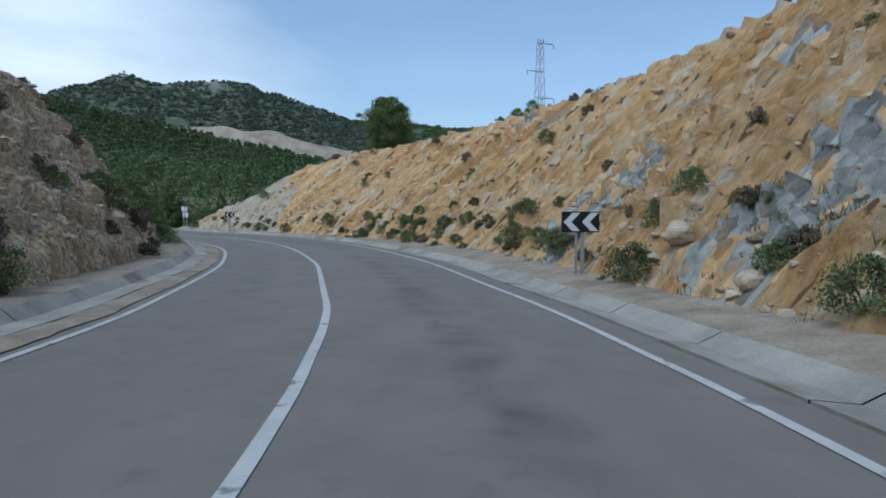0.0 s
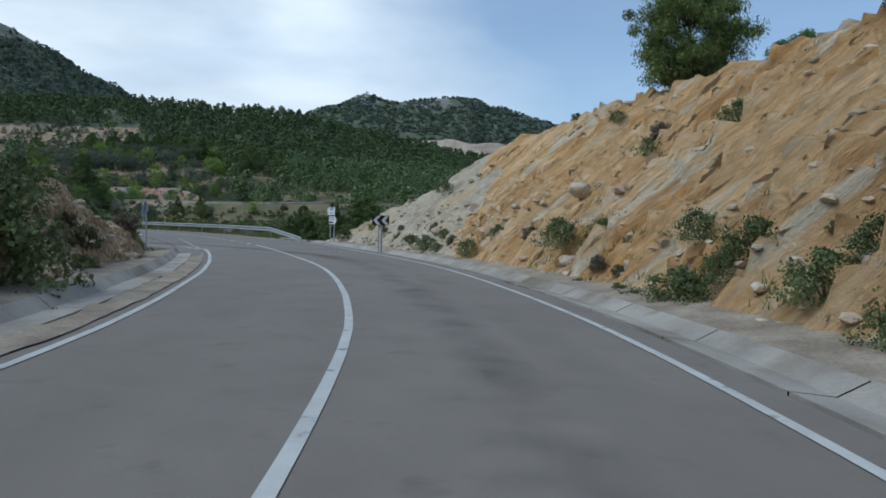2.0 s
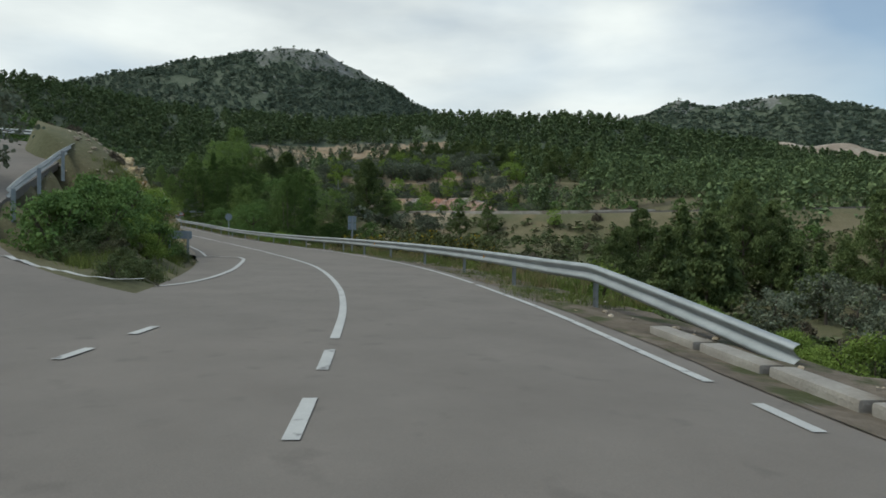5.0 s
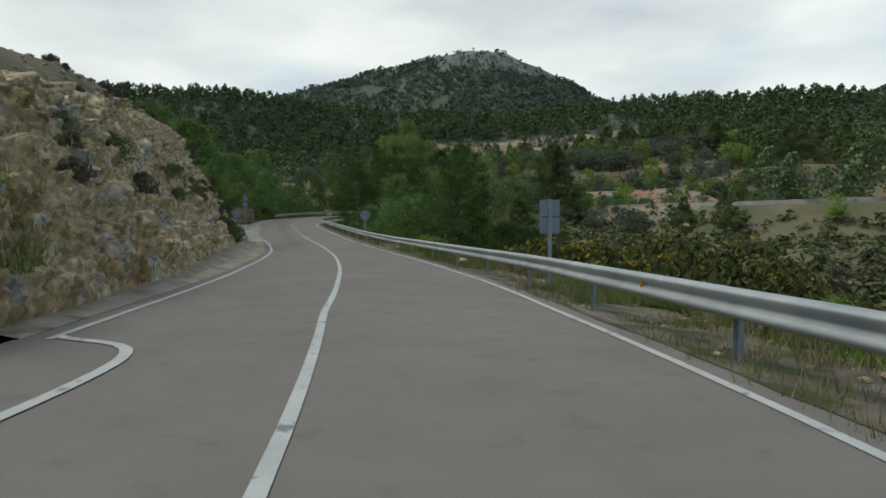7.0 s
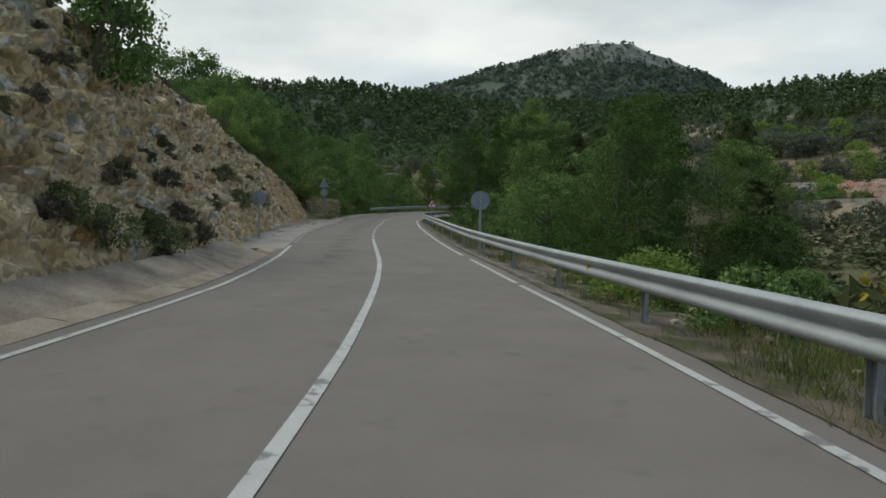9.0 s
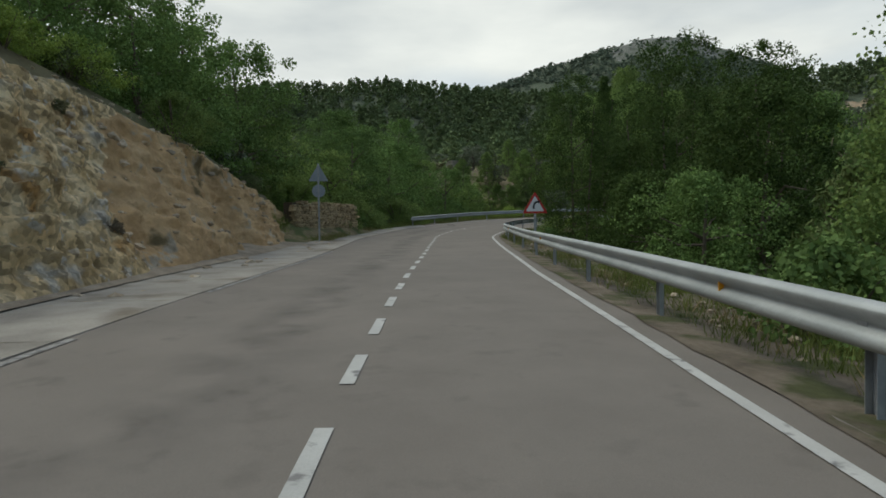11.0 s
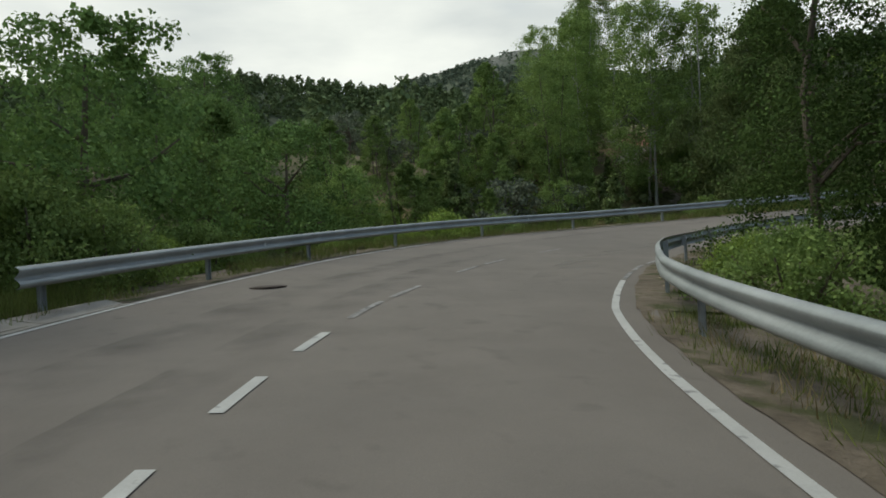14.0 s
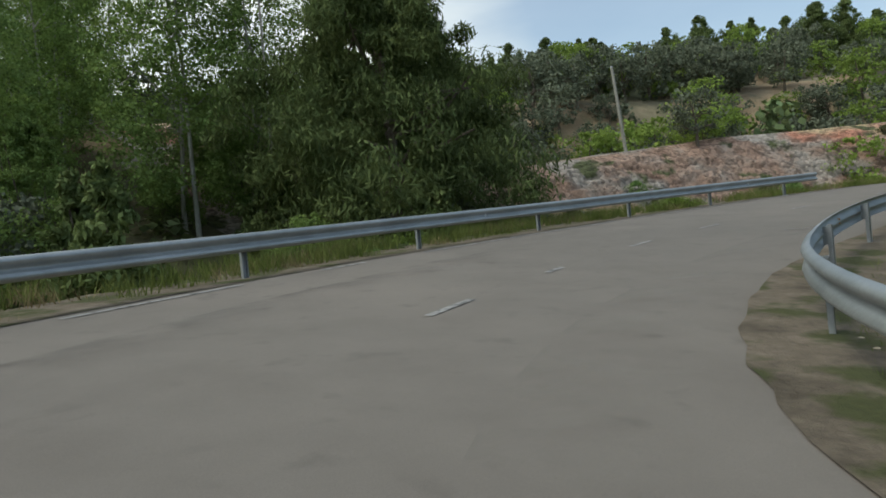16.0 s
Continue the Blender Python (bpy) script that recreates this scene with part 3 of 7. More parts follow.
def build_land():
    xs, ys = axis(-235, 40, 1.25, 3300, 1.042), axis(-30, 235, 1.25, 3300, 1.042)
    gx, gy = np.meshgrid(xs, ys, indexing="ij")
    gz = land_height(gx, gy)
    f = grid_faces(len(xs), len(ys))
    me = quick_mesh("ground", np.column_stack([gx.ravel(), gy.ravel(), gz.ravel()]), f, M_GROUND)
    me.materials.append(M_SCRUBLAND)
    me.materials.append(M_QUARRY)
    for m in (M_REDEARTH, M_TERRACE, M_TANBANK, M_CRAG):
        me.materials.append(m)
    fx, fy = gx.ravel()[f].mean(1), gy.ravel()[f].mean(1)
    g = np.hypot(fx + 70, fy - 75) + 60 * fbm(fx / 60, fy / 60, 0, 3, 61)
    pick = np.where(g > 190, 1, 0)
    pick = np.where((fx > -590) & (fx < -170) & (np.abs(fy - 1128 - 0.28 * (fx + 400)) < 75 + 70 * fbm(fx / 50, fy / 50, 0, 3, 62)), 2, pick)
    red = (np.hypot((fx + 168) / 9, (fy - 140) / 8) < 1) | (np.hypot((fx + 146) / 9, (fy - 143.5) / 3.2) < 1)
    pick = np.where(red, 3, pick)
    # terraced groves across the valley, with bare risers, and the crags under the summit
    fz = gz.ravel()[f]
    steep = (fz.max(1) - fz.min(1)) / np.maximum(np.abs(gx.ravel()[f].max(1) - gx.ravel()[f].min(1)), 0.5)
    fz = fz.mean(1)
    grove = in_groves(fx, fy, fz)
    pick = np.where(grove & (pick != 3), np.where((steep > 0.42) & (fbm(fx / 13, fy / 13, 0, 3, 63) > -0.02), 5, 4), pick)
    bank = (np.abs(fy - 150 - 0.10 * (fx + 80) - 7 * fbm(fx / 20, fy / 20, 0, 2, 64)) < 4.5) & (fx > -118) & (fx < -40)
    pick = np.where(bank, 5, pick)
    az = np.degrees(np.arctan2(-(fx - EYE_PLAN[0]), fy - EYE_PLAN[1]))
    far = np.hypot(fx - EYE_PLAN[0], fy - EYE_PLAN[1])
    crag = (far > 1280) & (far < 1560) & (az > 50) & (az < 61) & (fz > 305 + 90 * fbm(fx / 60, fy / 60, 0, 3, 65))
    crag |= (far > 1990) & (far < 2140) & (az > 14.5) & (az < 26) & (fz > 352 + 60 * fbm(fx / 70, fy / 70, 0, 3, 66))
    pick = np.where(crag, 6, pick)
    me.polygons.foreach_set("material_index", pick.astype(np.int32))
    return tagged(new("ground", me), "dry scrubby hillside ground with ochre earth", "ground", kind="structure"), (xs, ys, gz)


GROUND, LAND = build_land()


def ground_z(x, y):
    xs, ys, gz = LAND
    i, j = np.clip(np.searchsorted(xs, x) - 1, 0, len(xs) - 2), np.clip(np.searchsorted(ys, y) - 1, 0, len(ys) - 2)
    u, v = (x - xs[i]) / (xs[i + 1] - xs[i]), (y - ys[j]) / (ys[j + 1] - ys[j])
    return (gz[i, j] * (1 - u) + gz[i + 1, j] * u) * (1 - v) + (gz[i, j + 1] * (1 - u) + gz[i + 1, j + 1] * u) * v


# ---- roads ----
def ribbon(name, c, n, offs, mat, lift=0.0, bank=None, thick=0.0):
    """A strip along a line: offs are functions or numbers of the offset to the left, from left to right."""
    k = len(c)
    cols = []
    for o in offs:
        o = np.broadcast_to(o, (k,))
        b = bank * o if bank is not None else 0.0
        cols.append(np.column_stack([c[:, 0] + o * n[:, 0], c[:, 1] + o * n[:, 1], c[:, 2] + b + lift]))
    m = len(cols)
    if thick:
        cols = [cols[0] - (0, 0, thick)] + cols + [cols[-1] - (0, 0, thick)]
        m += 2
    v = np.stack(cols, 1).reshape(-1, 3)
    return quick_mesh(name, v, grid_faces(k, m)[:, ::-1], mat, not thick)


def left_edge(s):
    near = np.interp(s, [-40, 4, 10, 22, 28, 34, 40, 46, 52, 60, 92, 100, 106, 112, 118, 126], [2.95, 2.98, 2.76, 2.69, 2.52, 2.62, 2.85, 2.88, 2.66, 2.5, 3.12, 3.05, 2.89, 2.62, 2.42, 2.5])
    far = np.interp(s, RS, RD[:, 3]) - np.interp(s, [150, 180], [0.3, 0.0])
    return np.where(np.asarray(s) < 126, near, far + np.interp(s, [126, 136], [-0.37, 0.0]))


def right_edge(s):
    return np.interp(s, [-40, 4, 10, 16, 22, 28, 34, 40, 46, 52, 58, 64, 70, 76, 88, 94, 100, 106, 112, 118, 128, 142, 148, 154, 160, 166, 172, 184, 190, 196, 206, 215, 240],
                     [-3.4, -3.45, -3.5, -3.44, -3.36, -3.46, -3.64, -3.74, -3.86, -4.0, -4.05, -3.93, -3.68, -3.57, -3.6, -3.52, -3.57, -3.54, -3.39, -3.16, -2.95, -2.92, -2.88, -2.97, -3.04, -3.18, -3.29, -3.34, -3.72, -4.05, -3.62, -3.38, -3.3])


def centre(s):
    return np.interp(s, [-40, 4, 10, 16, 22, 28, 34, 46, 58, 64, 70, 76, 85, 94, 100, 106, 112, 124, 135, 148, 160, 166, 172, 178, 184, 190, 196, 208, 216],
                     [-0.05, -0.07, -0.14, -0.04, -0.02, -0.22, -0.34, -0.32, -0.37, -0.36, -0.3, -0.34, -0.2, 0.08, -0.01, -0.2, -0.35, -0.4, -0.25, -0.18, -0.22, -0.28, -0.13, 0.06, 0.1, -0.14, -0.4, -0.3, 0.0])


ROAD = tagged(new("road", ribbon("road", RD, RN, [RD[:, 3] + 0.32, RD[:, 3], RD[:, 3] * 0.5, 0.0, -RD[:, 4] * 0.5, -RD[:, 4], np.minimum(-RD[:, 4] - 0.5, right_edge(RS) - 0.42)], M_ASPHALT, 0.0, RD[:, 5], 0.35)),
              "grey worn asphalt of a two-lane mountain road", "road", kind="structure")
SIDE_ROAD = tagged(new("road_side", ribbon("road_side", SD, SN, [SD[:, 3], 0.0, -SD[:, 4]], M_ASPHALT, -0.012, None, 0.3)),
                   "grey asphalt side road climbing from the junction", "road", kind="structure")


def sub_line(a, b, step=0.5):
    """The road's middle line between two stations: points, normals, banks."""
    s = np.arange(a, b + step * 0.5, step)
    s[-1] = b
    c = np.column_stack([np.interp(s, RS, RD[:, j]) for j in range(6)])
    n = np.column_stack([np.interp(s, RS, RN[:, j]) for j in range(2)])
    return s, c, n / np.linalg.norm(n, axis=1)[:, None]


MARKS = tagged(new("road_markings"), "white painted road lines, solid and dashed", "road markings", kind="structure")


def paint(name, a, b, off, width, mat=M_LINE, lift=0.009):
    """A painted stripe; off: a number or a function of the station, to the left."""
    s, c, n = sub_line(a, b, 0.5 if b - a > 2 else (b - a) / 2)
    o = off(s) if callable(off) else np.full(len(s), off)
    wob = 0.012 * fbm(s / 1.3, s * 0, 0, 3, 21)
    return part(name, ribbon(name, c, n, [o + width / 2 + wob, o - width / 2 + wob], mat, lift, c[:, 5]), mat, MARKS)


paint("edge_line", -38, 55.3, left_edge, 0.105)
paint("edge_line", 92.0, 129.5, left_edge, 0.105)
paint("edge_line", 131.0, 141.0, left_edge, 0.10, M_WORN)
paint("edge_line", 145.0, 158.0, left_edge, 0.10, M_WORN)
paint("edge_line", 181.0, 196.0, left_edge, 0.105)
for a, b in ((196.6, 199.0), (200.5, 203.0), (204.2, 206.5), (208.0, 209.0), (210.5, 217.5), (218.5, 231.0)):
    paint("edge_line", a, b, left_edge, 0.10, M_WORN)
for a, b in ((-38, 64.6), (65.4, 66.1), (67.0, 67.7), (68.4, 77.8), (78.2, 118.3), (118.7, 124.6), (126.0, 170.2), (170.6, 188.0)):
    paint("edge_line", a, b, right_edge, 0.105)
for a, b in ((188.3, 190.0), (190.4, 192.2), (192.8, 194.2)):
    paint("edge_line", a, b, right_edge, 0.10, M_WORN)
paint("centre_line", -38, 62.0, centre, 0.115)
for k in range(4):
    paint("dash", 63.0 + 2 * k - 0.1, 63.9 + 2 * k, centre, 0.115)
paint("centre_line", 70.6, 134.0, centre, 0.115)
k = 0
while 135.0 + 2.0 * k < 196:
    a = 135.0 + 2.0 * k
    k += 1
    if a > 181:
        if k % 3 == 0:
            continue
        paint("dash", a, a + 1.5, centre, 0.105, M_WORN)
    else:
        paint("dash", a, a + 1.0, centre, 0.115)
for a, b in ((205.5, 206.6), (209.0, 209.6), (212.5, 213.5), (216.0, 217.0), (221.0, 222.0), (226, 227)):
    paint("dash", a, b, centre, 0.105, M_WORN)


def free_stripe(name, pts, width, mat=M_LINE):
    """A painted stripe along free points of the plan, on the roads' surface."""
    c, _ = resample([(x, y, 0.0) for x, y in pts], 0.3)
    n = normals(c)
    for k in range(len(c)):
        s, d = station_of(c[k, 0], c[k, 1])
        z = np.interp(s, RS, RD[:, 2]) + d * np.interp(s, RS, RD[:, 5])
        j = int(np.argmin((SD[:, 0] - c[k, 0]) ** 2 + (SD[:, 1] - c[k, 1]) ** 2))
        gap = math.hypot(SD[j, 0] - c[k, 0], SD[j, 1] - c[k, 1])
        c[k, 2] = z if abs(d) < 3.6 or gap > 7.0 else SD[j, 2]
    return part(name, ribbon(name, c, n, [width / 2, -width / 2], mat, 0.013), mat, MARKS)


def xy(s, d):
    v = on_road(s, d)
    return (v.x, v.y)


free_stripe("corner_line", [xy(55.0, 2.58), xy(56.6, 2.62), (-24.3, 49.75), (-25.3, 50.2), (-26.9, 51.1), (-28.7, 51.7), (-31.7, 52.5), (-34.5, 53.0)], 0.13)
free_stripe("corner_line", [xy(92.2, 3.12), (-50.2, 69.1), (-45.3, 66.4), (-42.2, 64.3), (-40.3, 62.6), (-39.8, 61.4), (-40.4, 60.6), (-41.9, 60.0), (-43.6, 59.6)], 0.13)
for k in range(9):
    u = 1.52 * k
    x, y = -25.4 - 0.70 * u, 50.5 + 0.71 * u
    free_stripe("dash", [(x, y), (x - 0.28, y + 0.285), (x - 0.56, y + 0.57)], 0.12)


# ---- kerbs and gutters ----
def gutter(name, a, b, offs, heights, label, joints=2.4, mat=M_CONCRETE):
    """A cast concrete channel in lengths: offsets to the left and heights over the road's edge."""
    root = tagged(new(name), label, "gutter", kind="structure")
    s = a
    while s < b - 0.3:
        e = min(s + joints, b)
        st, c, n = sub_line(s + 0.012, e - 0.012, (e - s) / 4)
        o = [f(st) if callable(f) else np.full(len(st), f) for f in offs]
        cols = [np.column_stack([c[:, 0] + k * n[:, 0], c[:, 1] + k * n[:, 1], c[:, 2] + k * c[:, 5] + h + 0.02 * fbm(st / 0.9, k * 2, 0, 3, 31)]) for k, h in zip(o, heights)]
        cols = [cols[0] - (0, 0, 0.2)] + cols + [cols[-1] - (0, 0, 0.2)]
        m = quick_mesh("concrete_length", np.stack(cols, 1).reshape(-1, 3), grid_faces(len(st), len(cols))[:, ::-1], mat, False)
        part("concrete_length", m, mat, root)
        s = e
    return root


gutter("gutter_right", -34, 66.0, [lambda s: right_edge(s) - 0.5, lambda s: right_edge(s) - 0.92, lambda s: right_edge(s) - 1.22], [0.012, -0.04, 0.10],
       "pale concrete gutter at the foot of the ochre cutting")
KERB = tagged(new("kerb_right"), "low concrete kerb leading from the drain to the guard rail", "kerb", kind="structure")
for k in range(4):
    s = 66.9 + 1.22 * k
    block = part("kerb_block", add_box(bmesh.new(), (0.26, 1.2, 0.30), (0, 0, 0), None, 0.04), M_CONCRETE, KERB)
    block.matrix_basis = Matrix.Translation(on_road(s, float(right_edge(s)) - 0.85, -0.07)) @ Matrix.Rotation(radians(heading(s)), 4, "Z")
gutter("gutter_left", -34, 53.0, [lambda s: left_edge(s) + 1.32, lambda s: left_edge(s) + 1.12, lambda s: left_edge(s) + 0.66], [0.22, 0.04, 0.05],
       "pale concrete gutter with a raised lip and weeds")
gutter("kerb_left", 92, 128.0, [lambda s: left_edge(s) + 0.75, lambda s: left_edge(s) + 0.5, lambda s: left_edge(s) + 0.33], [0.09, 0.05, 0.012],
       "broken dusty concrete strip below the brown rock wall", 2.4, M_DUSTY)
gutter("apron_left", 128.0, 184.0, [lambda s: np.interp(s, [128, 140, 160, 178, 184], [4.2, 5.6, 5.7, 5.0, 4.4]), lambda s: np.interp(s, [128, 140, 160, 178, 184], [4.0, 4.6, 4.7, 4.4, 4.1]), lambda s: left_edge(s) + 0.1], [0.06, 0.01, 0.014],
       "pale broad concrete drain beside the road", 3.2)


# ---- rock cuttings ----
def cutting(name, s0, s1, step, toe, height, pitch, side, mat, label, amp, strata, over, seed, rise=0.1, shale=(), rough_mix=(1.5, 0.26, 0.14, 0.62, 2.2), earth=None, top=None):
    """A rough rock face along the road: toe offset, height and pitch by station; over: how far it runs on over the crest."""
    s, c, n = sub_line(s0, s1, step)
    h = np.maximum(height(s), 0.02)
    run = h / pitch
    nv1, nv2 = int(11.5 / step / 0.9), int(over / 0.8)
    u = np.r_[np.linspace(-0.04, 1, nv1), 1 + np.linspace(0, 1, nv2 + 1)[1:]]
    U, S = np.meshgrid(u, s)
    t = toe(s)[:, None] if callable(toe) else toe
    back = over * np.clip(h / 5, 0.12, 1)[:, None]
    off = t + np.clip(U, None, 1) * run[:, None] + np.clip(U - 1, 0, None) * back
    z = np.clip(U, -1, 1) * h[:, None] + np.clip(U - 1, 0, None) * back * rise - 2.2 * smooth(U, 1.8, 2.0)
    z = z + np.where(U < 0.0, -0.25, 0.0)
    # worn crest
    z = z - 0.5 * np.exp(-((U - 1.0) / 0.10) ** 2) * np.clip(h[:, None] / 5, 0, 1)
    w = np.clip(U / 0.12, 0, 1) * np.clip(h[:, None] / 1.6, 0, 1)
    px, py, pz = S, off, z
    big = fbm(px / 5.5, py / 5.5, pz / 4.5, 4, seed)
    st = strata
    lay = px * st[0] + py * st[1] + pz * st[2]
    lay2 = lay + 0.9 * fbm(px / 4, py / 4, pz / 4, 3, seed + 7)
    # tilted beds: each rises slowly and breaks off short
    bed = lambda v: np.where(v - np.floor(v) < 0.72, (v - np.floor(v)) / 0.72, (1 - v + np.floor(v)) / 0.28)
    steps, saw2 = bed(lay2) ** 1.6 - 0.35, bed(lay2 * 2.7 + 0.3)
    chips = np.abs(fbm(px / 0.9, py / 0.9, pz / 0.6, 3, seed + 3)) * 2 + 0.55 * (vnoise(px / 0.42, py / 0.42, pz / 0.36, seed + 9) - 0.5) + 0.3 * (vnoise(px / 0.21, py / 0.21, pz / 0.2, seed + 13) - 0.5)
    saw3 = bed(lay2 * 6.3 + 0.1)
    rm = rough_mix
    worn = (1 - 0.85 * smooth(U, 0.86, 1.0)) * (1 - 0.6 * smooth(S, earth[0] - 3, earth[0] + 3) if earth else 1.0)
    push = amp * w * (rm[0] * big + worn * (rm[1] * steps + rm[2] * (saw2**2 - 0.3) + 0.4 * rm[2] * (saw3 - 0.5) + rm[3] * chips))
    gully = np.clip(fbm(px / 2.2, 0 * py, pz / 14, 3, seed + 11) - 0.08, 0, 1) * rm[4] * w * np.clip(h[:, None] / 4, 0, 1)
    push = push - gully * (1 - smooth(U, 0.75, 0.97))
    slope = math.atan(pitch)
    steepness = np.where(U <= 1, 1.0, np.clip(1 - 4 * (U - 1), 0.15, 1))
    off2 = off - push * math.sin(slope) * steepness
    z2 = z + push * math.cos(slope) * steepness + 0.25 * np.clip(U - 1, 0, 1) * fbm(px / 1.5, py / 1.5, 0, 3, seed + 5)
    zr = (c[:, 2])[:, None] + 0.02
    X = c[:, 0][:, None] + side * off2 * n[:, 0][:, None]
    Y = c[:, 1][:, None] + side * off2 * n[:, 1][:, None]
    v = np.column_stack([X.ravel(), Y.ravel(), (zr + z2).ravel()])
    f = grid_faces(len(s), len(u))
    me = quick_mesh(name, v, f if side > 0 else f[:, ::-1], mat, True)
    if shale or earth:
        me.materials.append(M_ROCK_GREY)
        fs, fz = S.ravel()[f].mean(1), np.clip(z, 0, None).ravel()[f].mean(1)
        rough = 1.3 * fbm(fs / 1.1, fz / 0.7, 0, 4, seed + 21)
        grey = np.zeros(len(f), bool)
        for cs, cz, rs, rz in shale:
            grey |= ((fs - cs + 0.15 * (fz - cz)) / rs) ** 2 + ((fz - cz) / rz) ** 2 < 1 + 1.1 * rough
        pick = grey.astype(np.int32)
        if earth:
            me.materials.append(earth[1])
            pick = np.where(fs + 9 * fbm(fs / 5.0, fz / 3.0, 0, 3, seed + 31) - 1.2 * fz > earth[0], 2, pick)
        me.materials.append(top)
        fu = U.ravel()[f].mean(1) + 0.10 * fbm(fs / 1.2, fz / 1.2, 0, 3, seed + 41)
        pick = np.where(fu > 1.03, len(me.materials) - 1, pick)
        me.polygons.foreach_set("material_index", pick.astype(np.int32))
    return tagged(new(name, me), label, "rock cutting", kind="structure")


CUT_R = cutting("cutting_right", -32, 65.8, 0.2, 5.55, cut_right, 0.86, -1, M_ROCK_ORANGE, "ochre rock cutting with slanting beds and grey patches", 1.15, (0.55, 0.10, 0.12), 14, 40, shale=[(16.4, 1.7, 1.5, 1.9), (8.6, 2.0, 1.2, 2.4), (13.6, 5.3, 0.9, 0.5)], rough_mix=(0.85, 0.50, 0.40, 0.36, 1.2), earth=(50.0, M_EARTH_SLOPE), top=M_EARTH_SLOPE)
CUT_L = cutting("cutting_left", -32, 51.5, 0.3, lambda s: toe_left(s) - 0.05, cut_left, 1.6, 1, M_ROCK_BROWN, "brown stony cutting with loose rubble", 0.6, (0.2, 0.3, 0.9), 7, 80)
CUT_L2 = cutting("cutting_bend", 88.0, 167.5, 0.16, lambda s: toe_left(s) - 0.15, lambda s: cut_left(s) * smooth(s, 87.0, 97.0), 1.7, 1, M_ROCK_TAN, "steep brown crumbling rock face", 0.95, (0.15, 0.35, 0.8), 4, 120, 0.22, rough_mix=(1.0, 0.14, 0.16, 0.72, 2.0), earth=(146.0, M_OCHRE_EARTH), top=M_GROUND)


# ---- guard rails ----
W_BEAM = [(0.000, 0.155), (0.030, 0.150), (0.078, 0.115), (0.083, 0.085), (0.040, 0.035), (0.004, 0.012), (0.004, -0.012), (0.040, -0.035), (0.083, -0.085), (0.078, -0.115), (0.030, -0.150), (0.000, -0.155)]
M_AMBER = material("amber_reflector", [(0.75, 0.30, 0.02), (0.85, 0.40, 0.03)], 9.0, 0.3, bump=0.0, fine=0.05)
M_WHITE_REFL = material("white_reflector", [(0.7, 0.72, 0.72), (0.8, 0.8, 0.8)], 9.0, 0.3, bump=0.0, fine=0.05)


def guard_rail(name, a, b, off, face, label, top=0.72, bury=False, post_step=4.0, refl=None, start_post=0.8):
    """A W-beam on steel posts. off: offset to the left by station; face: +1 if its front looks left."""
    root = thing(name, label, "guard rail")
    s, c, n = sub_line(a, b, 0.25)
    o = off(s)
    lift = np.full(len(s), top - 0.155)
    if bury:
        lift = np.interp(s, [a, a + 4.6, a + 9], [-0.02, top - 0.155, top - 0.155])
    rows = []
    for du, dz in W_BEAM:
        oo = o + face * du
        rows.append(np.column_stack([c[:, 0] + oo * n[:, 0], c[:, 1] + oo * n[:, 1], c[:, 2] + o * c[:, 5] + lift + dz]))
    for du, dz in W_BEAM[::-1]:
        oo = o + face * (du - 0.006)
        rows.append(np.column_stack([c[:, 0] + oo * n[:, 0], c[:, 1] + oo * n[:, 1], c[:, 2] + o * c[:, 5] + lift + dz]))
    rows.append(rows[0])
    v = np.stack(rows, 1)
    # beam lengths lap every 4 m
    k = 0
    per = 16
    while k < len(s) - 1:
        e = min(k + per + 1, len(s))
        blk = v[k:e].copy()
        part("beam", quick_mesh("beam", blk.reshape(-1, 3), grid_faces(e - k, v.shape[1]), M_STEEL), M_STEEL, root)
        k += per
    post = None
    t = a + start_post
    while t < b:
        h = float(np.interp(t, s, lift))
        if h > 0.3:
            p = on_road(t, float(np.interp(t, s, o)) - face * 0.075, 0)
            if post is None:
                bm = bmesh.new()
                for sx in (-1, 1):
                    add_box(bm, (0.055, 0.006, 1.25), (0.0, sx * 0.057, -0.08))
                add_box(bm, (0.006, 0.12, 1.25), (-0.025, 0, -0.08))
                add_box(bm, (0.06, 0.10, 0.24), (0.055, 0, 0.40))
                post = part("post", bm, M_POST, root)
                first = post
            else:
                post = new("post", first.data)
                post.parent = root
            ang = heading(t) + (180 if face > 0 else 0)
            post.matrix_basis = Matrix.Translation(p) @ Matrix.Rotation(radians(ang + (180 if False else 0)), 4, "Z")
            post.location.z += h - 0.42
        t += post_step
    t = a + start_post + post_step * 1.5
    n_refl = 0
    while refl and t < b:
        p = on_road(t, float(np.interp(t, s, o)) + face * 0.03, float(np.interp(t, s, lift)))
        bm = bmesh.new()
        add_box(bm, (0.05, 0.012, 0.085), (0, 0, 0), None, 0.003)
        r = part("reflector", bm, refl, root, "small amber reflector" if refl is M_AMBER else "small white reflector")
        r.matrix_basis = Matrix.Translation(p) @ Matrix.Rotation(radians(heading(t)), 4, "Z")
        t += post_step * 3
    return root


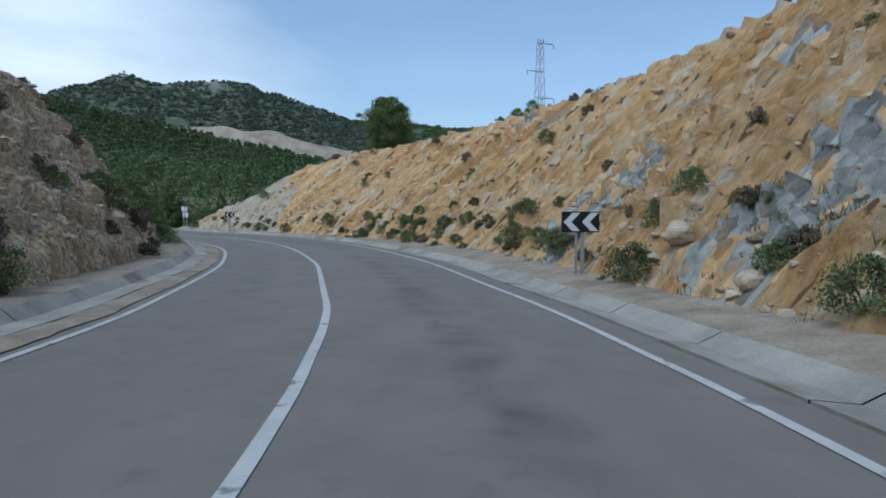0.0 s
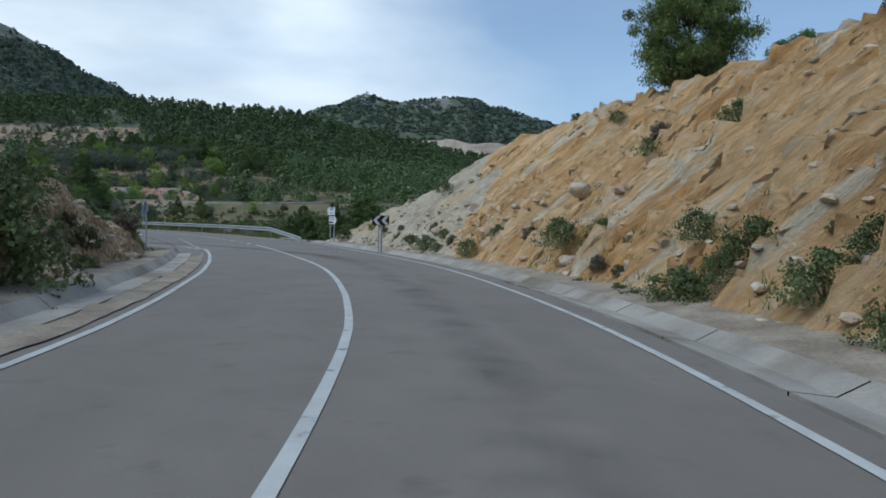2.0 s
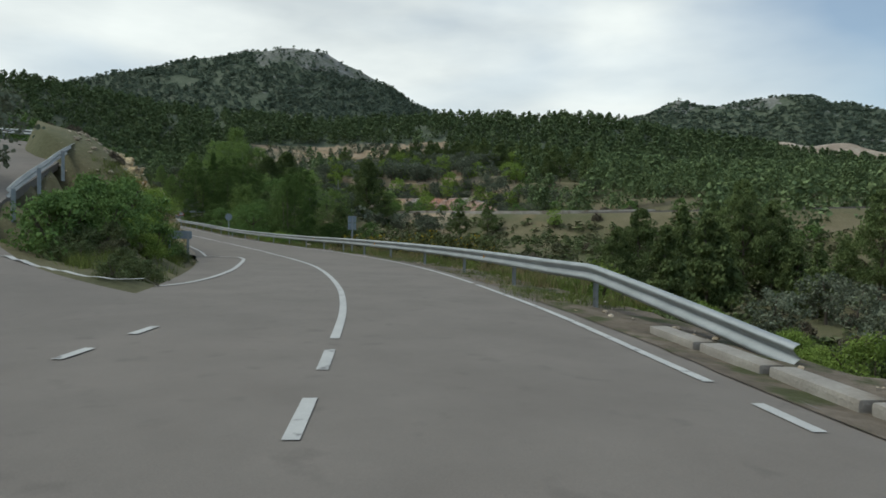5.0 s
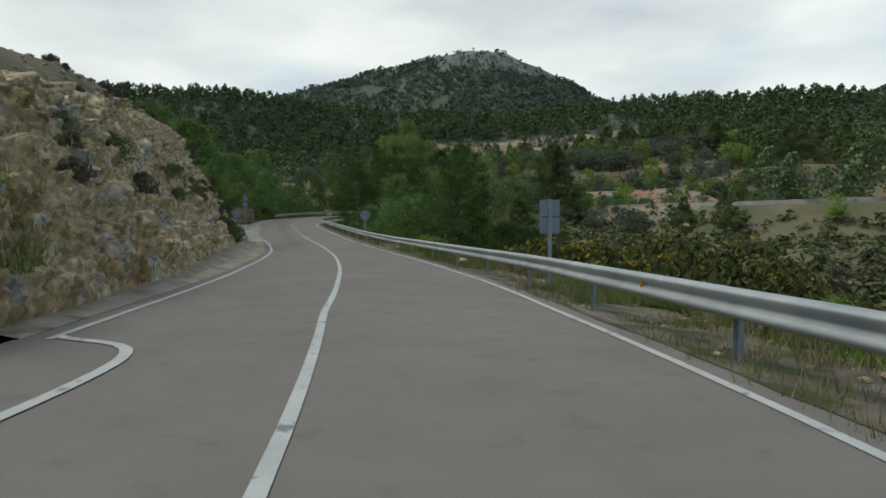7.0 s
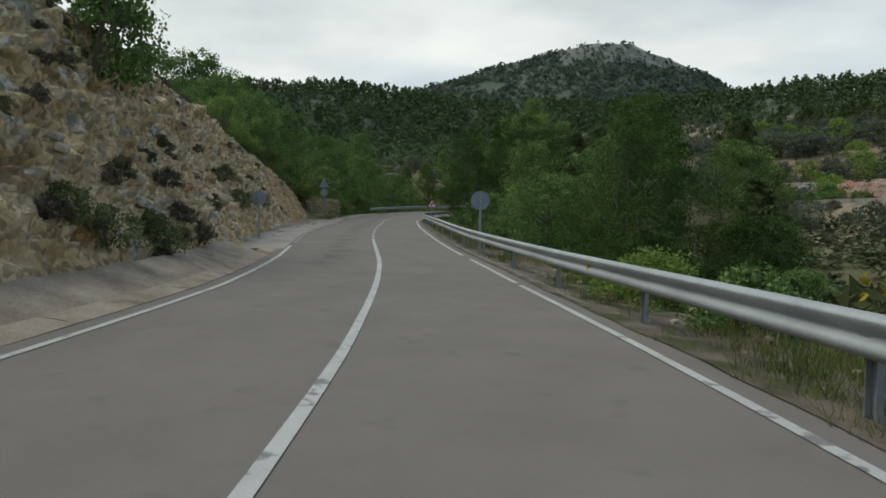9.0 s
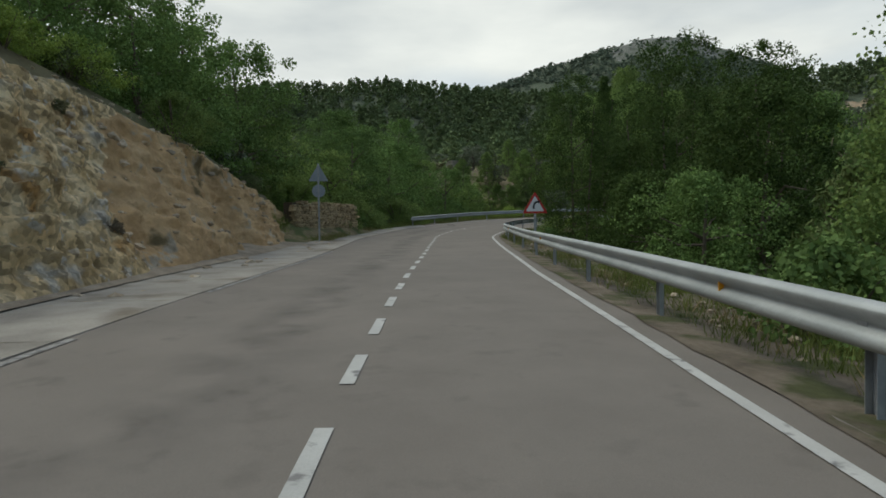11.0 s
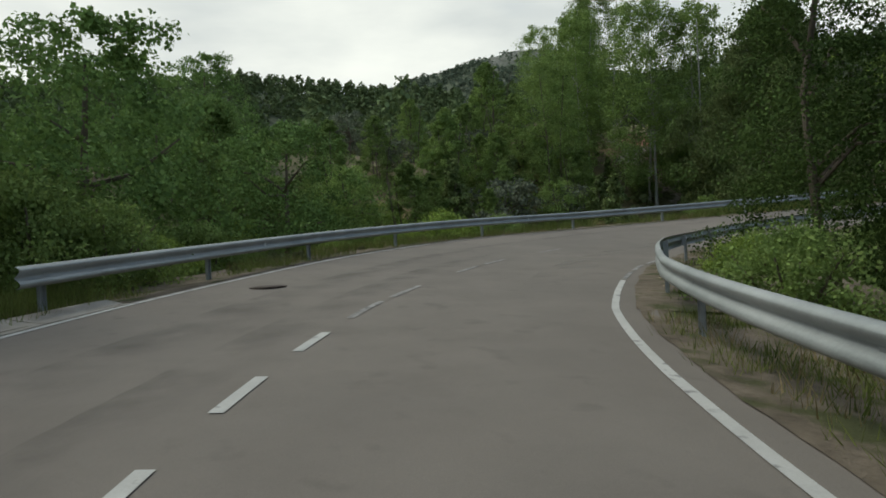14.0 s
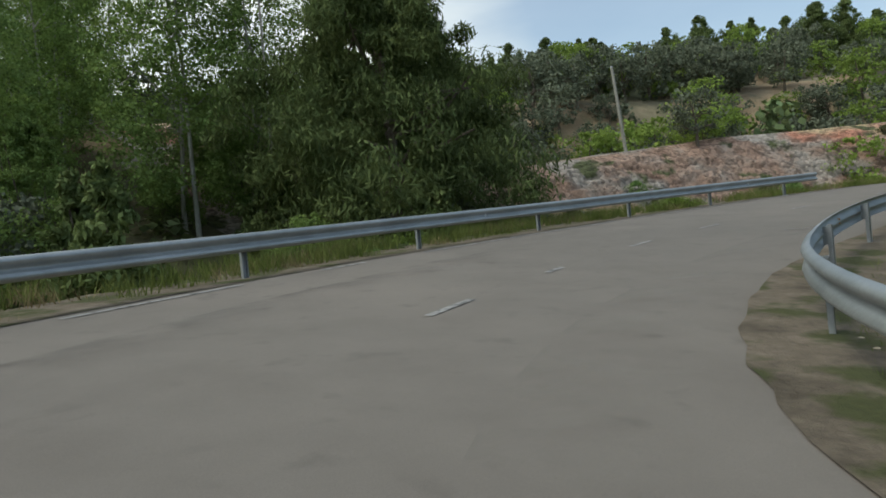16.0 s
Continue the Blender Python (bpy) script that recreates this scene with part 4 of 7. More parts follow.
guard_rail("guard_rail", 69.5, 236.0, lambda s: right_edge(s) - np.interp(s, [69, 76, 90, 175, 186, 200, 207], [1.7, 1.0, 0.62, 0.62, 0.7, 0.6, 0.35]), 1,
           "galvanised steel guard rail along the valley side", bury=True, refl=M_AMBER, start_post=4.6)
guard_rail("guard_rail", 182.6, 228.6, lambda s: left_edge(s) + np.interp(s, [182, 190, 230], [0.75, 0.65, 0.6]), -1,
           "galvanised steel guard rail round the outside of the bend", refl=M_WHITE_REFL, start_post=0.5)
CUT_RED = cutting("cutting_red", 214.0, 262.0, 0.3, lambda s: np.interp(s, [214, 226, 262], [13.0, 10.5, 9.0]), lambda s: np.interp(s, [214, 222, 232, 250, 262], [0.0, 2.8, 3.8, 3.2, 0.0]), 1.1, 1, M_REDEARTH, "red and grey crumbling earth bank beyond the bend", 0.6, (0.2, 0.3, 0.7), 5, 160, 0.1)


# ---- plants ----
def leaf_material(name, dark, light, back=0.25, rough=0.8, gloss=0.1, vary=0.3):
    """Leaves: colour varies leaf by leaf and plant by plant, and light shines through a little."""
    m = material(name, [dark, light], 1.3, rough, bump=0.0, fine=0.15, bump_scale=9.0, per_island=vary, per_object=0.16, spec=gloss)
    nt = m.node_tree
    b = nt.nodes["Principled BSDF"]
    tr = nt.nodes.new("ShaderNodeBsdfTranslucent")
    mx = nt.nodes.new("ShaderNodeMixShader")
    mx.inputs[0].default_value = back
    nt.links.new(b.inputs["Base Color"].links[0].from_socket, tr.inputs["Color"])
    nt.links.new(b.outputs[0], mx.inputs[1])
    nt.links.new(tr.outputs[0], mx.inputs[2])
    nt.links.new(mx.outputs[0], nt.nodes["Material Output"].inputs["Surface"])
    return m


M_PINE = leaf_material("pine_needles", (0.085, 0.122, 0.045), (0.200, 0.245, 0.092))
M_FARPINE = leaf_material("far_pine_needles", (0.088, 0.130, 0.062), (0.190, 0.240, 0.105), 0.12)
# distance haze is put into this leaf colour: paler and bluer green
M_HAZED_MOUNTAIN = leaf_material("hazed_mountain_leaves", (0.120, 0.160, 0.120), (0.195, 0.240, 0.175), 0.4, vary=0.12)
M_OAK = leaf_material("dark_leaves", (0.089, 0.151, 0.048), (0.220, 0.329, 0.102))
# darker copy of the oak leaves, with the thicket's shade painted in
M_SHADED_LEAF = leaf_material("shaded_leaves", (0.046, 0.077, 0.022), (0.114, 0.175, 0.049))
M_POPLAR = leaf_material("poplar_leaves", (0.130, 0.200, 0.064), (0.290, 0.385, 0.118), 0.35)
M_LIME = leaf_material("fresh_leaves", (0.149, 0.229, 0.052), (0.316, 0.404, 0.097), 0.35)
M_OLIVE = leaf_material("olive_leaves", (0.103, 0.121, 0.079), (0.218, 0.242, 0.169), 0.15)
M_SCRUB = leaf_material("grey_scrub_leaves", (0.090, 0.097, 0.048), (0.207, 0.207, 0.117), 0.15)
M_BUSH = leaf_material("green_bush_leaves", (0.086, 0.116, 0.048), (0.205, 0.240, 0.108), 0.2)
M_DRYBUSH = leaf_material("dry_twigs", (0.105, 0.089, 0.063), (0.221, 0.189, 0.137), 0.1)
M_GRASS = leaf_material("verge_grass", (0.085, 0.118, 0.028), (0.217, 0.248, 0.075), 0.25)
M_STRAW = leaf_material("dry_grass", (0.190, 0.155, 0.075), (0.360, 0.290, 0.160), 0.2)
M_BROOMLEAF = leaf_material("broom_leaves", (0.055, 0.068, 0.026), (0.125, 0.138, 0.050), 0.15)
M_BROOM = leaf_material("yellow_broom_flowers", (0.20, 0.145, 0.014), (0.33, 0.25, 0.030), 0.2)
M_BARK = material("bark", [(0.10, 0.08, 0.06), (0.19, 0.155, 0.12)], 4.0, 0.95, bump=0.8, bump_scale=16, fine=0.35, stretch=((1, 1, 0.25), (0, 0, 0)), dist=0.03)
M_PALEBARK = material("pale_bark", [(0.26, 0.25, 0.21), (0.40, 0.38, 0.33)], 3.0, 0.9, bump=0.5, bump_scale=12, fine=0.3, stretch=((1, 1, 0.4), (0, 0, 0)), dist=0.02)


def leaf_cloud(rng, centres, radii, per, size, flat=0.75, tall=1.0, droop=0.0, outward=0.6, tri=False):
    """Quads scattered on small clumps: one leaf or twig end each."""
    n = len(centres)
    idx = np.repeat(np.arange(n), per)
    d = rng.normal(size=(len(idx), 3))
    d /= np.linalg.norm(d, axis=1)[:, None] + 1e-9
    r = rng.random(len(idx)) ** 0.45
    c = centres[idx] + d * (radii[idx] * r)[:, None] * np.array([1, 1, flat])
    nrm = d * outward + rng.normal(size=d.shape) * 0.7 + np.array([0, 0, 0.35])
    nrm /= np.linalg.norm(nrm, axis=1)[:, None]
    up = np.tile(np.array([0.0, 0.0, 1.0]), (len(idx), 1)) + rng.normal(size=d.shape) * 0.5
    a = np.cross(nrm, up)
    a /= np.linalg.norm(a, axis=1)[:, None] + 1e-9
    b = np.cross(nrm, a)
    s = size * (0.6 + 0.8 * rng.random(len(idx)))[:, None]
    a, b = a * s * 0.5, b * s * 0.5 * tall
    if tri:
        v = np.stack([c - a - b, c + a - b * 0.6, c + b], 1).reshape(-1, 3)
        return v, np.arange(len(v)).reshape(-1, 3)
    v = np.stack([c - b, c + a * 0.9, c + b, c - a * 0.9], 1).reshape(-1, 3)
    return v, np.arange(len(v)).reshape(-1, 4)


def limb(bm, pts, r0, r1, n=6):
    for k in range(len(pts) - 1):
        u0, u1 = k / (len(pts) - 1), (k + 1) / (len(pts) - 1)
        add_tube(bm, pts[k], pts[k + 1], r0 + (r1 - r0) * u0, r0 + (r1 - r0) * u1, n, k == 0)


def crown_centres(rng, n, h, base, radius, profile, gap=0.0, lobes=5):
    """Clump centres inside a crown of height h above base, thinned into lobes."""
    out, ph = [], rng.random(8) * 6.28
    while len(out) < n:
        u = rng.random()
        a = rng.random() * 6.2832
        rr = profile(u) * radius * (1 + 0.22 * math.sin(lobes * a + ph[0] + 4 * u) + 0.15 * math.sin((lobes + 2) * a + ph[1] - 7 * u))
        q = rr * math.sqrt(0.12 + 0.88 * rng.random())
        if gap and math.sin(3.1 * a + 9 * u + ph[2]) > 1 - gap and q > 0.4 * rr:
            continue
        out.append((q * math.cos(a), q * math.sin(a), base + u * h))
    return np.array(out)


def make_tree(name, label, category, seed, height, crown_base, radius, profile, leaf_mat, bark, clumps, per, leaf, clump_r, trunk_r=0.16, gap=0.0, stems=1, flat=0.75, tall=1.0, group="", limbs=7):
    rng = np.random.default_rng(seed)
    root = thing(name, label, category, group)
    bm = bmesh.new()
    for k in range(stems):
        ox, oy = (0, 0) if stems == 1 else (rng.normal() * radius * 0.22, rng.normal() * radius * 0.22)
        top = (ox * 1.6 + rng.normal() * 0.2, oy * 1.6 + rng.normal() * 0.2, height * 0.86)
        mid = (ox * 1.2 + rng.normal() * 0.12, oy * 1.2 + rng.normal() * 0.12, height * 0.4)
        limb(bm, [(ox, oy, -0.3), (ox, oy, height * 0.1), mid, top], trunk_r, trunk_r * 0.25, 8)
    for k in range(limbs):
        a, u = rng.random() * 6.28, 0.15 + 0.6 * rng.random()
        z0 = crown_base * 0.8 + u * (height - crown_base) * 0.8
        r = radius * profile(u) * 0.8
        limb(bm, [(0, 0, z0), (r * 0.5 * math.cos(a), r * 0.5 * math.sin(a), z0 + 0.12 * height * rng.random()), (r * math.cos(a), r * math.sin(a), z0 + 0.16 * height * rng.random())], trunk_r * 0.4, trunk_r * 0.1, 5)
    part("trunk", bm, bark, root)
    c = crown_centres(rng, clumps, height - crown_base, crown_base, radius, profile, gap)
    taper = np.array([min(1.0, 0.3 + 0.8 * profile(u)) for u in (c[:, 2] - crown_base) / (height - crown_base)])
    v, f = leaf_cloud(rng, c, clump_r * taper * (0.6 + 0.8 * rng.random(len(c))), per, leaf, flat, tall)
    part("crown", quick_mesh("crown", v, f, leaf_mat, False), leaf_mat, root)
    return root


round_top = lambda u: math.sqrt(max(0.02, 1 - (1.9 * u - 0.85) ** 2 / 1.15))
pine_top = lambda u: (0.55 + 0.45 * math.sin(3.1 * min(1, u * 1.3 + 0.1))) * math.sqrt(max(0.03, 1 - u**2.6))
cone_top = lambda u: max(0.05, (1 - u) ** 0.8) * (0.75 + 0.25 * min(1, u * 6))
flame_top = lambda u: max(0.05, (1 - u) ** 0.55) * (0.7 + 0.3 * min(1, u * 4))
column = lambda u: 0.35 + 0.65 * math.sin(3.1416 * min(1, 0.12 + 0.86 * u)) ** 0.7

PLANTS = {}


def plant(kind, x, y, z=None, scale=1.0, turn=None, squash=1.0):
    """A copy of a kind of plant, rooted in the ground."""
    pr = PLANTS[kind]
    rng = random.Random(hash((round(x, 2), round(y, 2))) & 0xFFFF)
    z = float(ground_z(x, y)) if z is None else z
    if turn is None:
        turn = rng.random() * 360
    m = Matrix.Translation((x, y, z - 0.05)) @ Matrix.Rotation(radians(turn), 4, "Z") @ Matrix.Diagonal((scale, scale, scale * squash, 1))
    if not pr["used"]:
        pr["used"] = True
        pr["ob"].matrix_basis = m
        return pr["ob"]
    return copy_thing_at(pr["ob"], m)


def copy_thing_at(ob, m):
    made = copy_thing(ob, Matrix())
    made.matrix_basis = m
    return made


def kind(key, ob):
    PLANTS[key] = {"ob": ob, "used": False}


kind("oak_a", make_tree("oak_tree", "dark green broad-leaved tree with a dense uneven crown", "tree", 11, 7.6, 1.2, 3.0, round_top, M_OAK, M_BARK, 170, 95, 0.115, 0.72, 0.20, 0.22))
kind("oak_b", make_tree("oak_tree", "dark green evergreen oak with a rounded crown", "tree", 12, 6.4, 0.8, 2.9, round_top, M_OAK, M_BARK, 160, 95, 0.11, 0.68, 0.18, 0.18))
kind("fresh_a", make_tree("walnut_tree", "fresh green broad-leaved tree by the roadside", "tree", 13, 6.2, 0.8, 2.5, round_top, M_POPLAR, M_BARK, 130, 80, 0.13, 0.7, 0.15, 0.25))
kind("poplar_a", make_tree("poplar_tree", "tall airy poplar with pale stems and light leaves", "tree", 14, 13.5, 1.5, 2.7, column, M_POPLAR, M_PALEBARK, 440, 90, 0.105, 0.66, 0.11, 0.34, 3, limbs=7))
kind("poplar_b", make_tree("poplar_tree", "tall loose poplar with gaps in its crown", "tree", 15, 11.0, 1.0, 2.3, column, M_POPLAR, M_BARK, 280, 80, 0.10, 0.66, 0.09, 0.22, 2, limbs=6))
# alders and two poplars below take leaves darkened to look shaded
kind("alder_a", make_tree("alder_tree", "tall dense alder beside the guard rail, leaves coloured as in shade", "tree", 24, 10.5, 0.6, 3.1, round_top, M_SHADED_LEAF, M_BARK, 300, 100, 0.115, 0.75, 0.2, 0.14, limbs=9))
kind("alder_b", make_tree("alder_tree", "alder with a broad low crown, leaves coloured as in shade", "tree", 25, 7.5, 0.3, 3.2, round_top, M_SHADED_LEAF, M_BARK, 240, 95, 0.115, 0.75, 0.18, 0.12, limbs=9))
kind("poplar_d", make_tree("poplar_tree", "tall poplar with a pointed crown beside the bend, leaves coloured as in shade", "tree", 26, 13.5, 0.8, 3.0, cone_top, M_SHADED_LEAF, M_BARK, 330, 190, 0.07, 0.75, 0.16, 0.14, limbs=9))
kind("poplar_e", make_tree("poplar_tree", "tall poplar with gaps in its crown, leaves coloured as in shade", "tree", 27, 13.5, 1.2, 2.9, column, M_SHADED_LEAF, M_BARK, 320, 85, 0.105, 0.7, 0.14, 0.34, 2, limbs=8))
kind("willow", make_tree("willow_tree", "narrow yellow-green willow among the thicket", "tree", 16, 8.0, 0.2, 3.0, flame_top, M_POPLAR, M_BARK, 300, 85, 0.085, 0.5, 0.10, 0.2, 4, tall=1.8))
kind("pine_big", make_tree("pine_tree", "large dark pine with drooping lower limbs", "tree", 17, 11.5, 0.5, 4.3, pine_top, M_PINE, M_BARK, 430, 220, 0.055, 0.75, 0.26, 0.18, tall=4.5, limbs=14))
kind("pine_a", make_tree("pine_tree", "Aleppo pine with a rounded clumpy crown", "tree", 18, 7.5, 1.4, 2.6, pine_top, M_PINE, M_BARK, 100, 130, 0.085, 0.68, 0.17, 0.28, tall=3.0))
kind("pine_b", make_tree("pine_tree", "young pine with a conical crown", "tree", 19, 6.4, 0.6, 1.9, cone_top, M_PINE, M_BARK, 85, 80, 0.15, 0.58, 0.12, 0.2, tall=2.0))
kind("pine_round", make_tree("pine_tree", "lone dark pine with a full rounded crown", "tree", 29, 5.8, 0.5, 2.55, round_top, M_PINE, M_BARK, 330, 190, 0.055, 0.6, 0.18, 0.1, tall=3.4))
kind("olive", make_tree("olive_tree", "small grey-green olive tree on a terrace", "tree", 20, 3.6, 0.9, 1.7, round_top, M_OLIVE, M_BARK, 60, 34, 0.16, 0.5, 0.14, 0.3))
kind("almond", make_tree("almond_tree", "light green almond tree on the slope", "tree", 21, 4.4, 1.2, 1.8, round_top, M_LIME, M_BARK, 60, 34, 0.17, 0.5, 0.12, 0.3))


def make_bush(name, label, seed, h, r, mat, clumps, per, leaf, clump_r, spiky=False):
    rng = np.random.default_rng(seed)
    root = thing(name, label, "bush")
    bm = bmesh.new()
    for k in range(7):
        a = rng.random() * 6.28
        limb(bm, [(0, 0, -0.1), (r * 0.25 * math.cos(a), r * 0.25 * math.sin(a), h * 0.35), (r * 0.6 * math.cos(a), r * 0.6 * math.sin(a), h * 0.75)], 0.025 * h, 0.008 * h, 4)
    part("woody_base", bm, M_BARK, root)
    c = crown_centres(rng, clumps, h * 0.9, 0.06, r, lambda u: math.sqrt(max(0.04, 1 - (1.25 * u - 0.2) ** 2)))
    v, f = leaf_cloud(rng, c, clump_r * (0.6 + 0.8 * rng.random(len(c))), per, leaf, 0.8, 2.4 if spiky else 1.2, outward=0.2 if spiky else 0.6)
    part("foliage", quick_mesh("foliage", v, f, mat, False), mat, root)
    return root


kind("bush", make_bush("bush", "green roadside bush with small leaves", 31, 1.0, 0.85, M_BUSH, 46, 52, 0.062, 0.25))
kind("scrub", make_bush("scrub_bush", "grey-green dry scrub on the stony slope", 32, 0.6, 0.5, M_SCRUB, 30, 40, 0.05, 0.16, True))
kind("dry", make_bush("dry_bush", "brown leafless thorn bush", 33, 0.6, 0.5, M_DRYBUSH, 30, 40, 0.05, 0.16, True))
kind("thicket", make_bush("thicket_bush", "dense fresh green thicket", 34, 2.2, 1.8, M_POPLAR, 100, 110, 0.065, 0.42))
kind("darkbush", make_bush("juniper_bush", "dark evergreen bush on the rocks", 35, 1.7, 1.25, M_OAK, 70, 52, 0.08, 0.32))
kind("lime", make_bush("bramble_bush", "bright yellow-green bramble thicket", 36, 1.6, 1.5, M_LIME, 80, 110, 0.06, 0.36))


def make_broom():
    root = make_bush("broom_bush", "broom bush covered in yellow flowers", 37, 1.7, 1.6, M_BROOMLEAF, 60, 30, 0.10, 0.36, True)
    rng = np.random.default_rng(38)
    c = crown_centres(rng, 46, 1.6, 0.15, 1.65, lambda u: math.sqrt(max(0.04, 1 - (1.25 * u - 0.2) ** 2)))
    v, f = leaf_cloud(rng, c, np.full(len(c), 0.3), 9, 0.08, 0.8)
    tagged(part("blossom", quick_mesh("blossom", v, f, M_BROOM, False), M_BROOM, root, "yellow blossom"), kind="stuff")
    return root


kind("broom", make_broom())


def far_forest(name, label, mat, pts, rng, quads, leaf):
    """Many distant trees in one mesh: (x, y, z, height, radius) rows."""
    out = []
    tpl = []
    for k in range(6):
        c = crown_centres(rng, quads, 0.86, 0.14, 0.36, pine_top)
        v, f = leaf_cloud(rng, c, np.full(len(c), 0.09), 1, leaf, 0.8, 1.25)
        tpl.append(v)
    pick = rng.integers(0, 6, len(pts))
    ang = rng.random(len(pts)) * 6.28
    for k in range(len(pts)):
        v = tpl[pick[k]]
        ca, sa = math.cos(ang[k]), math.sin(ang[k])
        x, y, z, h, r = pts[k]
        w = np.column_stack([(v[:, 0] * ca - v[:, 1] * sa) * r * 2.6 + x, (v[:, 0] * sa + v[:, 1] * ca) * r * 2.6 + y, v[:, 2] * h + z - 0.3])
        out.append(w)
    v = np.vstack(out)
    me = quick_mesh(name, v, np.arange(len(v)).reshape(-1, 4), mat, False)
    return tagged(new(name, me), label, "forest", kind="stuff")


def line_distance(x, y):
    return np.sqrt(((RD[None, ::4, 0] - x[:, None]) ** 2 + (RD[None, ::4, 1] - y[:, None]) ** 2).min(1))


def grow_forest():
    rng = np.random.default_rng(5)
    # the near pine slope beyond the gully and the wooded ridge behind the terraces
    x, y = rng.uniform(-470, 140, 19000), rng.uniform(-60, 520, 19000)
    g = np.hypot(x + 70, y - 75)
    north = y - 95 - 0.15 * (x + 70)
    wood = np.zeros(len(x))
    wood = np.where((north > 26) & (x > -112), 0.42, wood)
    wood = np.where((north > 98) | (x < -245), 1.0, wood)
    wood = np.where((x < -112) & (x > -245) & (north < 98), 0.05, wood)
    wood = np.where(north < 18, 0.0, wood)
    wood = np.where((x < -225) & (y > -40), 1.0, wood)
    wood = wood * (fbm(x / 38, y / 38, 0, 3, 77) > np.where(g > 120, -0.34, -0.16))
    zg = ground_z(x, y)
    wood = np.where(in_groves(x, y, zg), 0.02, wood)
    wood = np.where(open_meadow(x, y), 0.0, wood)
    keep = (rng.random(len(x)) < wood) & (line_distance(x, y) > 11) & (g > 55)
    x, y, g = x[keep], y[keep], g[keep]
    z = ground_z(x, y)
    h = rng.uniform(4.8, 7.6, len(x))
    p = np.column_stack([x, y, z, h, h * rng.uniform(0.36, 0.52, len(x))])
    near = g < 150
    far_forest("pine_wood", "dense green pine wood on the valley slopes", M_FARPINE, p[near], rng, 380, 0.062)
    far_forest("pine_wood", "dense dark pine wood on the ridge", M_FARPINE, p[~near], rng, 90, 0.125)
    # grey scrub over the terraces and the open slopes
    x, y = rng.uniform(-260, 60, 9000), rng.uniform(95, 260, 9000)
    gs = np.hypot(x + 70, y - 75)
    keep = (line_distance(x, y) > 7) & (gs > 40) & (fbm(x / 9, y / 9, 0, 3, 81) > np.where(in_groves(x, y, ground_z(x, y)), 0.12, -0.05))
    x, y = x[keep], y[keep]
    h = rng.uniform(0.5, 1.9, len(x))
    xa, ya = rng.uniform(-128, -20, 5600), rng.uniform(76, 135, 5600)
    near = (line_distance(xa, ya) > 7.5) & (ya > 75 + 0.2 * -xa * 0.3) & (fbm(xa / 6, ya / 6, 0, 3, 83) > -0.12)
    x, y = np.r_[x, xa[near]], np.r_[y, ya[near]]
    h = np.r_[h, rng.uniform(0.35, 1.4, int(near.sum()))]
    half = rng.random(len(x)) < 0.5
    p = np.column_stack([x, y, ground_z(x, y), h, h * 0.75])
    far_forest("scrub", "grey-green scrub over the terraces", M_SCRUB, p[half], rng, 34, 0.16)
    far_forest("scrub", "green scrub over the terraces", M_BUSH, p[~half], rng, 34, 0.16)
    # olive trees in rows along the terraces
    x, y = rng.uniform(-310, -95, 5200), rng.uniform(110, 300, 5200)
    z = ground_z(x, y)
    tread = z / 2.2 - np.floor(z / 2.2)
    keep = in_groves(x, y, z) & (tread < 0.5) & (fbm(x / 16, y / 16, 0, 3, 85) > -0.12) & (line_distance(x, y) > 9)
    x, y, z = x[keep], y[keep], z[keep]
    h = rng.uniform(1.8, 3.2, len(x))
    far_forest("olive_grove", "grey-green olive trees in rows along the terraces", M_OLIVE, np.column_stack([x, y, z, h, h * 0.5]), rng, 70, 0.13)
    # the mountains
    x, y = rng.uniform(-1900, 300, 52000), rng.uniform(0, 1450, 52000)
    g = np.hypot(x + 70, y - 75)
    z = ground_z(x, y)
    az = np.degrees(np.arctan2(-(x + 40), y - 60))
    bare = (az > 50) & (az < 61) & (z > 310 + 90 * fbm(x / 60, y / 60, 0, 3, 65)) & (rng.random(len(x)) < 0.75)
    quarry = (np.abs(x + 420) < 190) & (np.abs(y - 1130) < 80)
    keep = (g > 400) & (y < 1250 - 0.25 * x - 300) & ~bare & ~quarry & (fbm(x / 60, y / 60, 0, 3, 79) > -0.27)
    x, y, z = x[keep], y[keep], z[keep]
    h = rng.uniform(4, 7.5, len(x)) * np.interp(np.hypot(x, y), [700, 1300], [1.0, 1.15])
    # the cover's pale grey-green has the haze of distance mixed in
    far_forest("mountain_wood", "scrub and pine cover of the far mountains, coloured pale for haze", M_HAZED_MOUNTAIN, np.column_stack([x, y, z, h, h * 0.7]), rng, 9, 0.36)
    x, y = rng.uniform(-1300, 400, 15000), rng.uniform(1450, 2250, 15000)
    z = ground_z(x, y)
    keep = fbm(x / 90, y / 90, 0, 3, 80) > -0.25
    x, y, z = x[keep], y[keep], z[keep]
    h = rng.uniform(5, 9, len(x))
    far_forest("mountain_wood", "scrub on the flat-topped mountain, coloured pale for haze", M_HAZED_MOUNTAIN, np.column_stack([x, y, z, h, h * 0.8]), rng, 8, 0.46)


grow_forest()


def olive_groves():
    """Grey olive trees and scrub in rows along the terraces."""
    rng = np.random.default_rng(6)
    n = 0
    pts = []
    for k in range(900):
        x, y = rng.uniform(-250, -95), rng.uniform(112, 235)
        if line_distance(np.array([x]), np.array([y]))[0] < 9:
            continue
        north = y - 95 - 0.15 * (x + 70)
        if north < 22 or north > 105 or any((x - a) ** 2 + (y - b) ** 2 < 16 for a, b in pts):
            continue
        pts.append((x, y))
        plant("olive", x, y, scale=rng.uniform(0.75, 1.2))
        n += 1
        if n > 110:
            break


olive_groves()


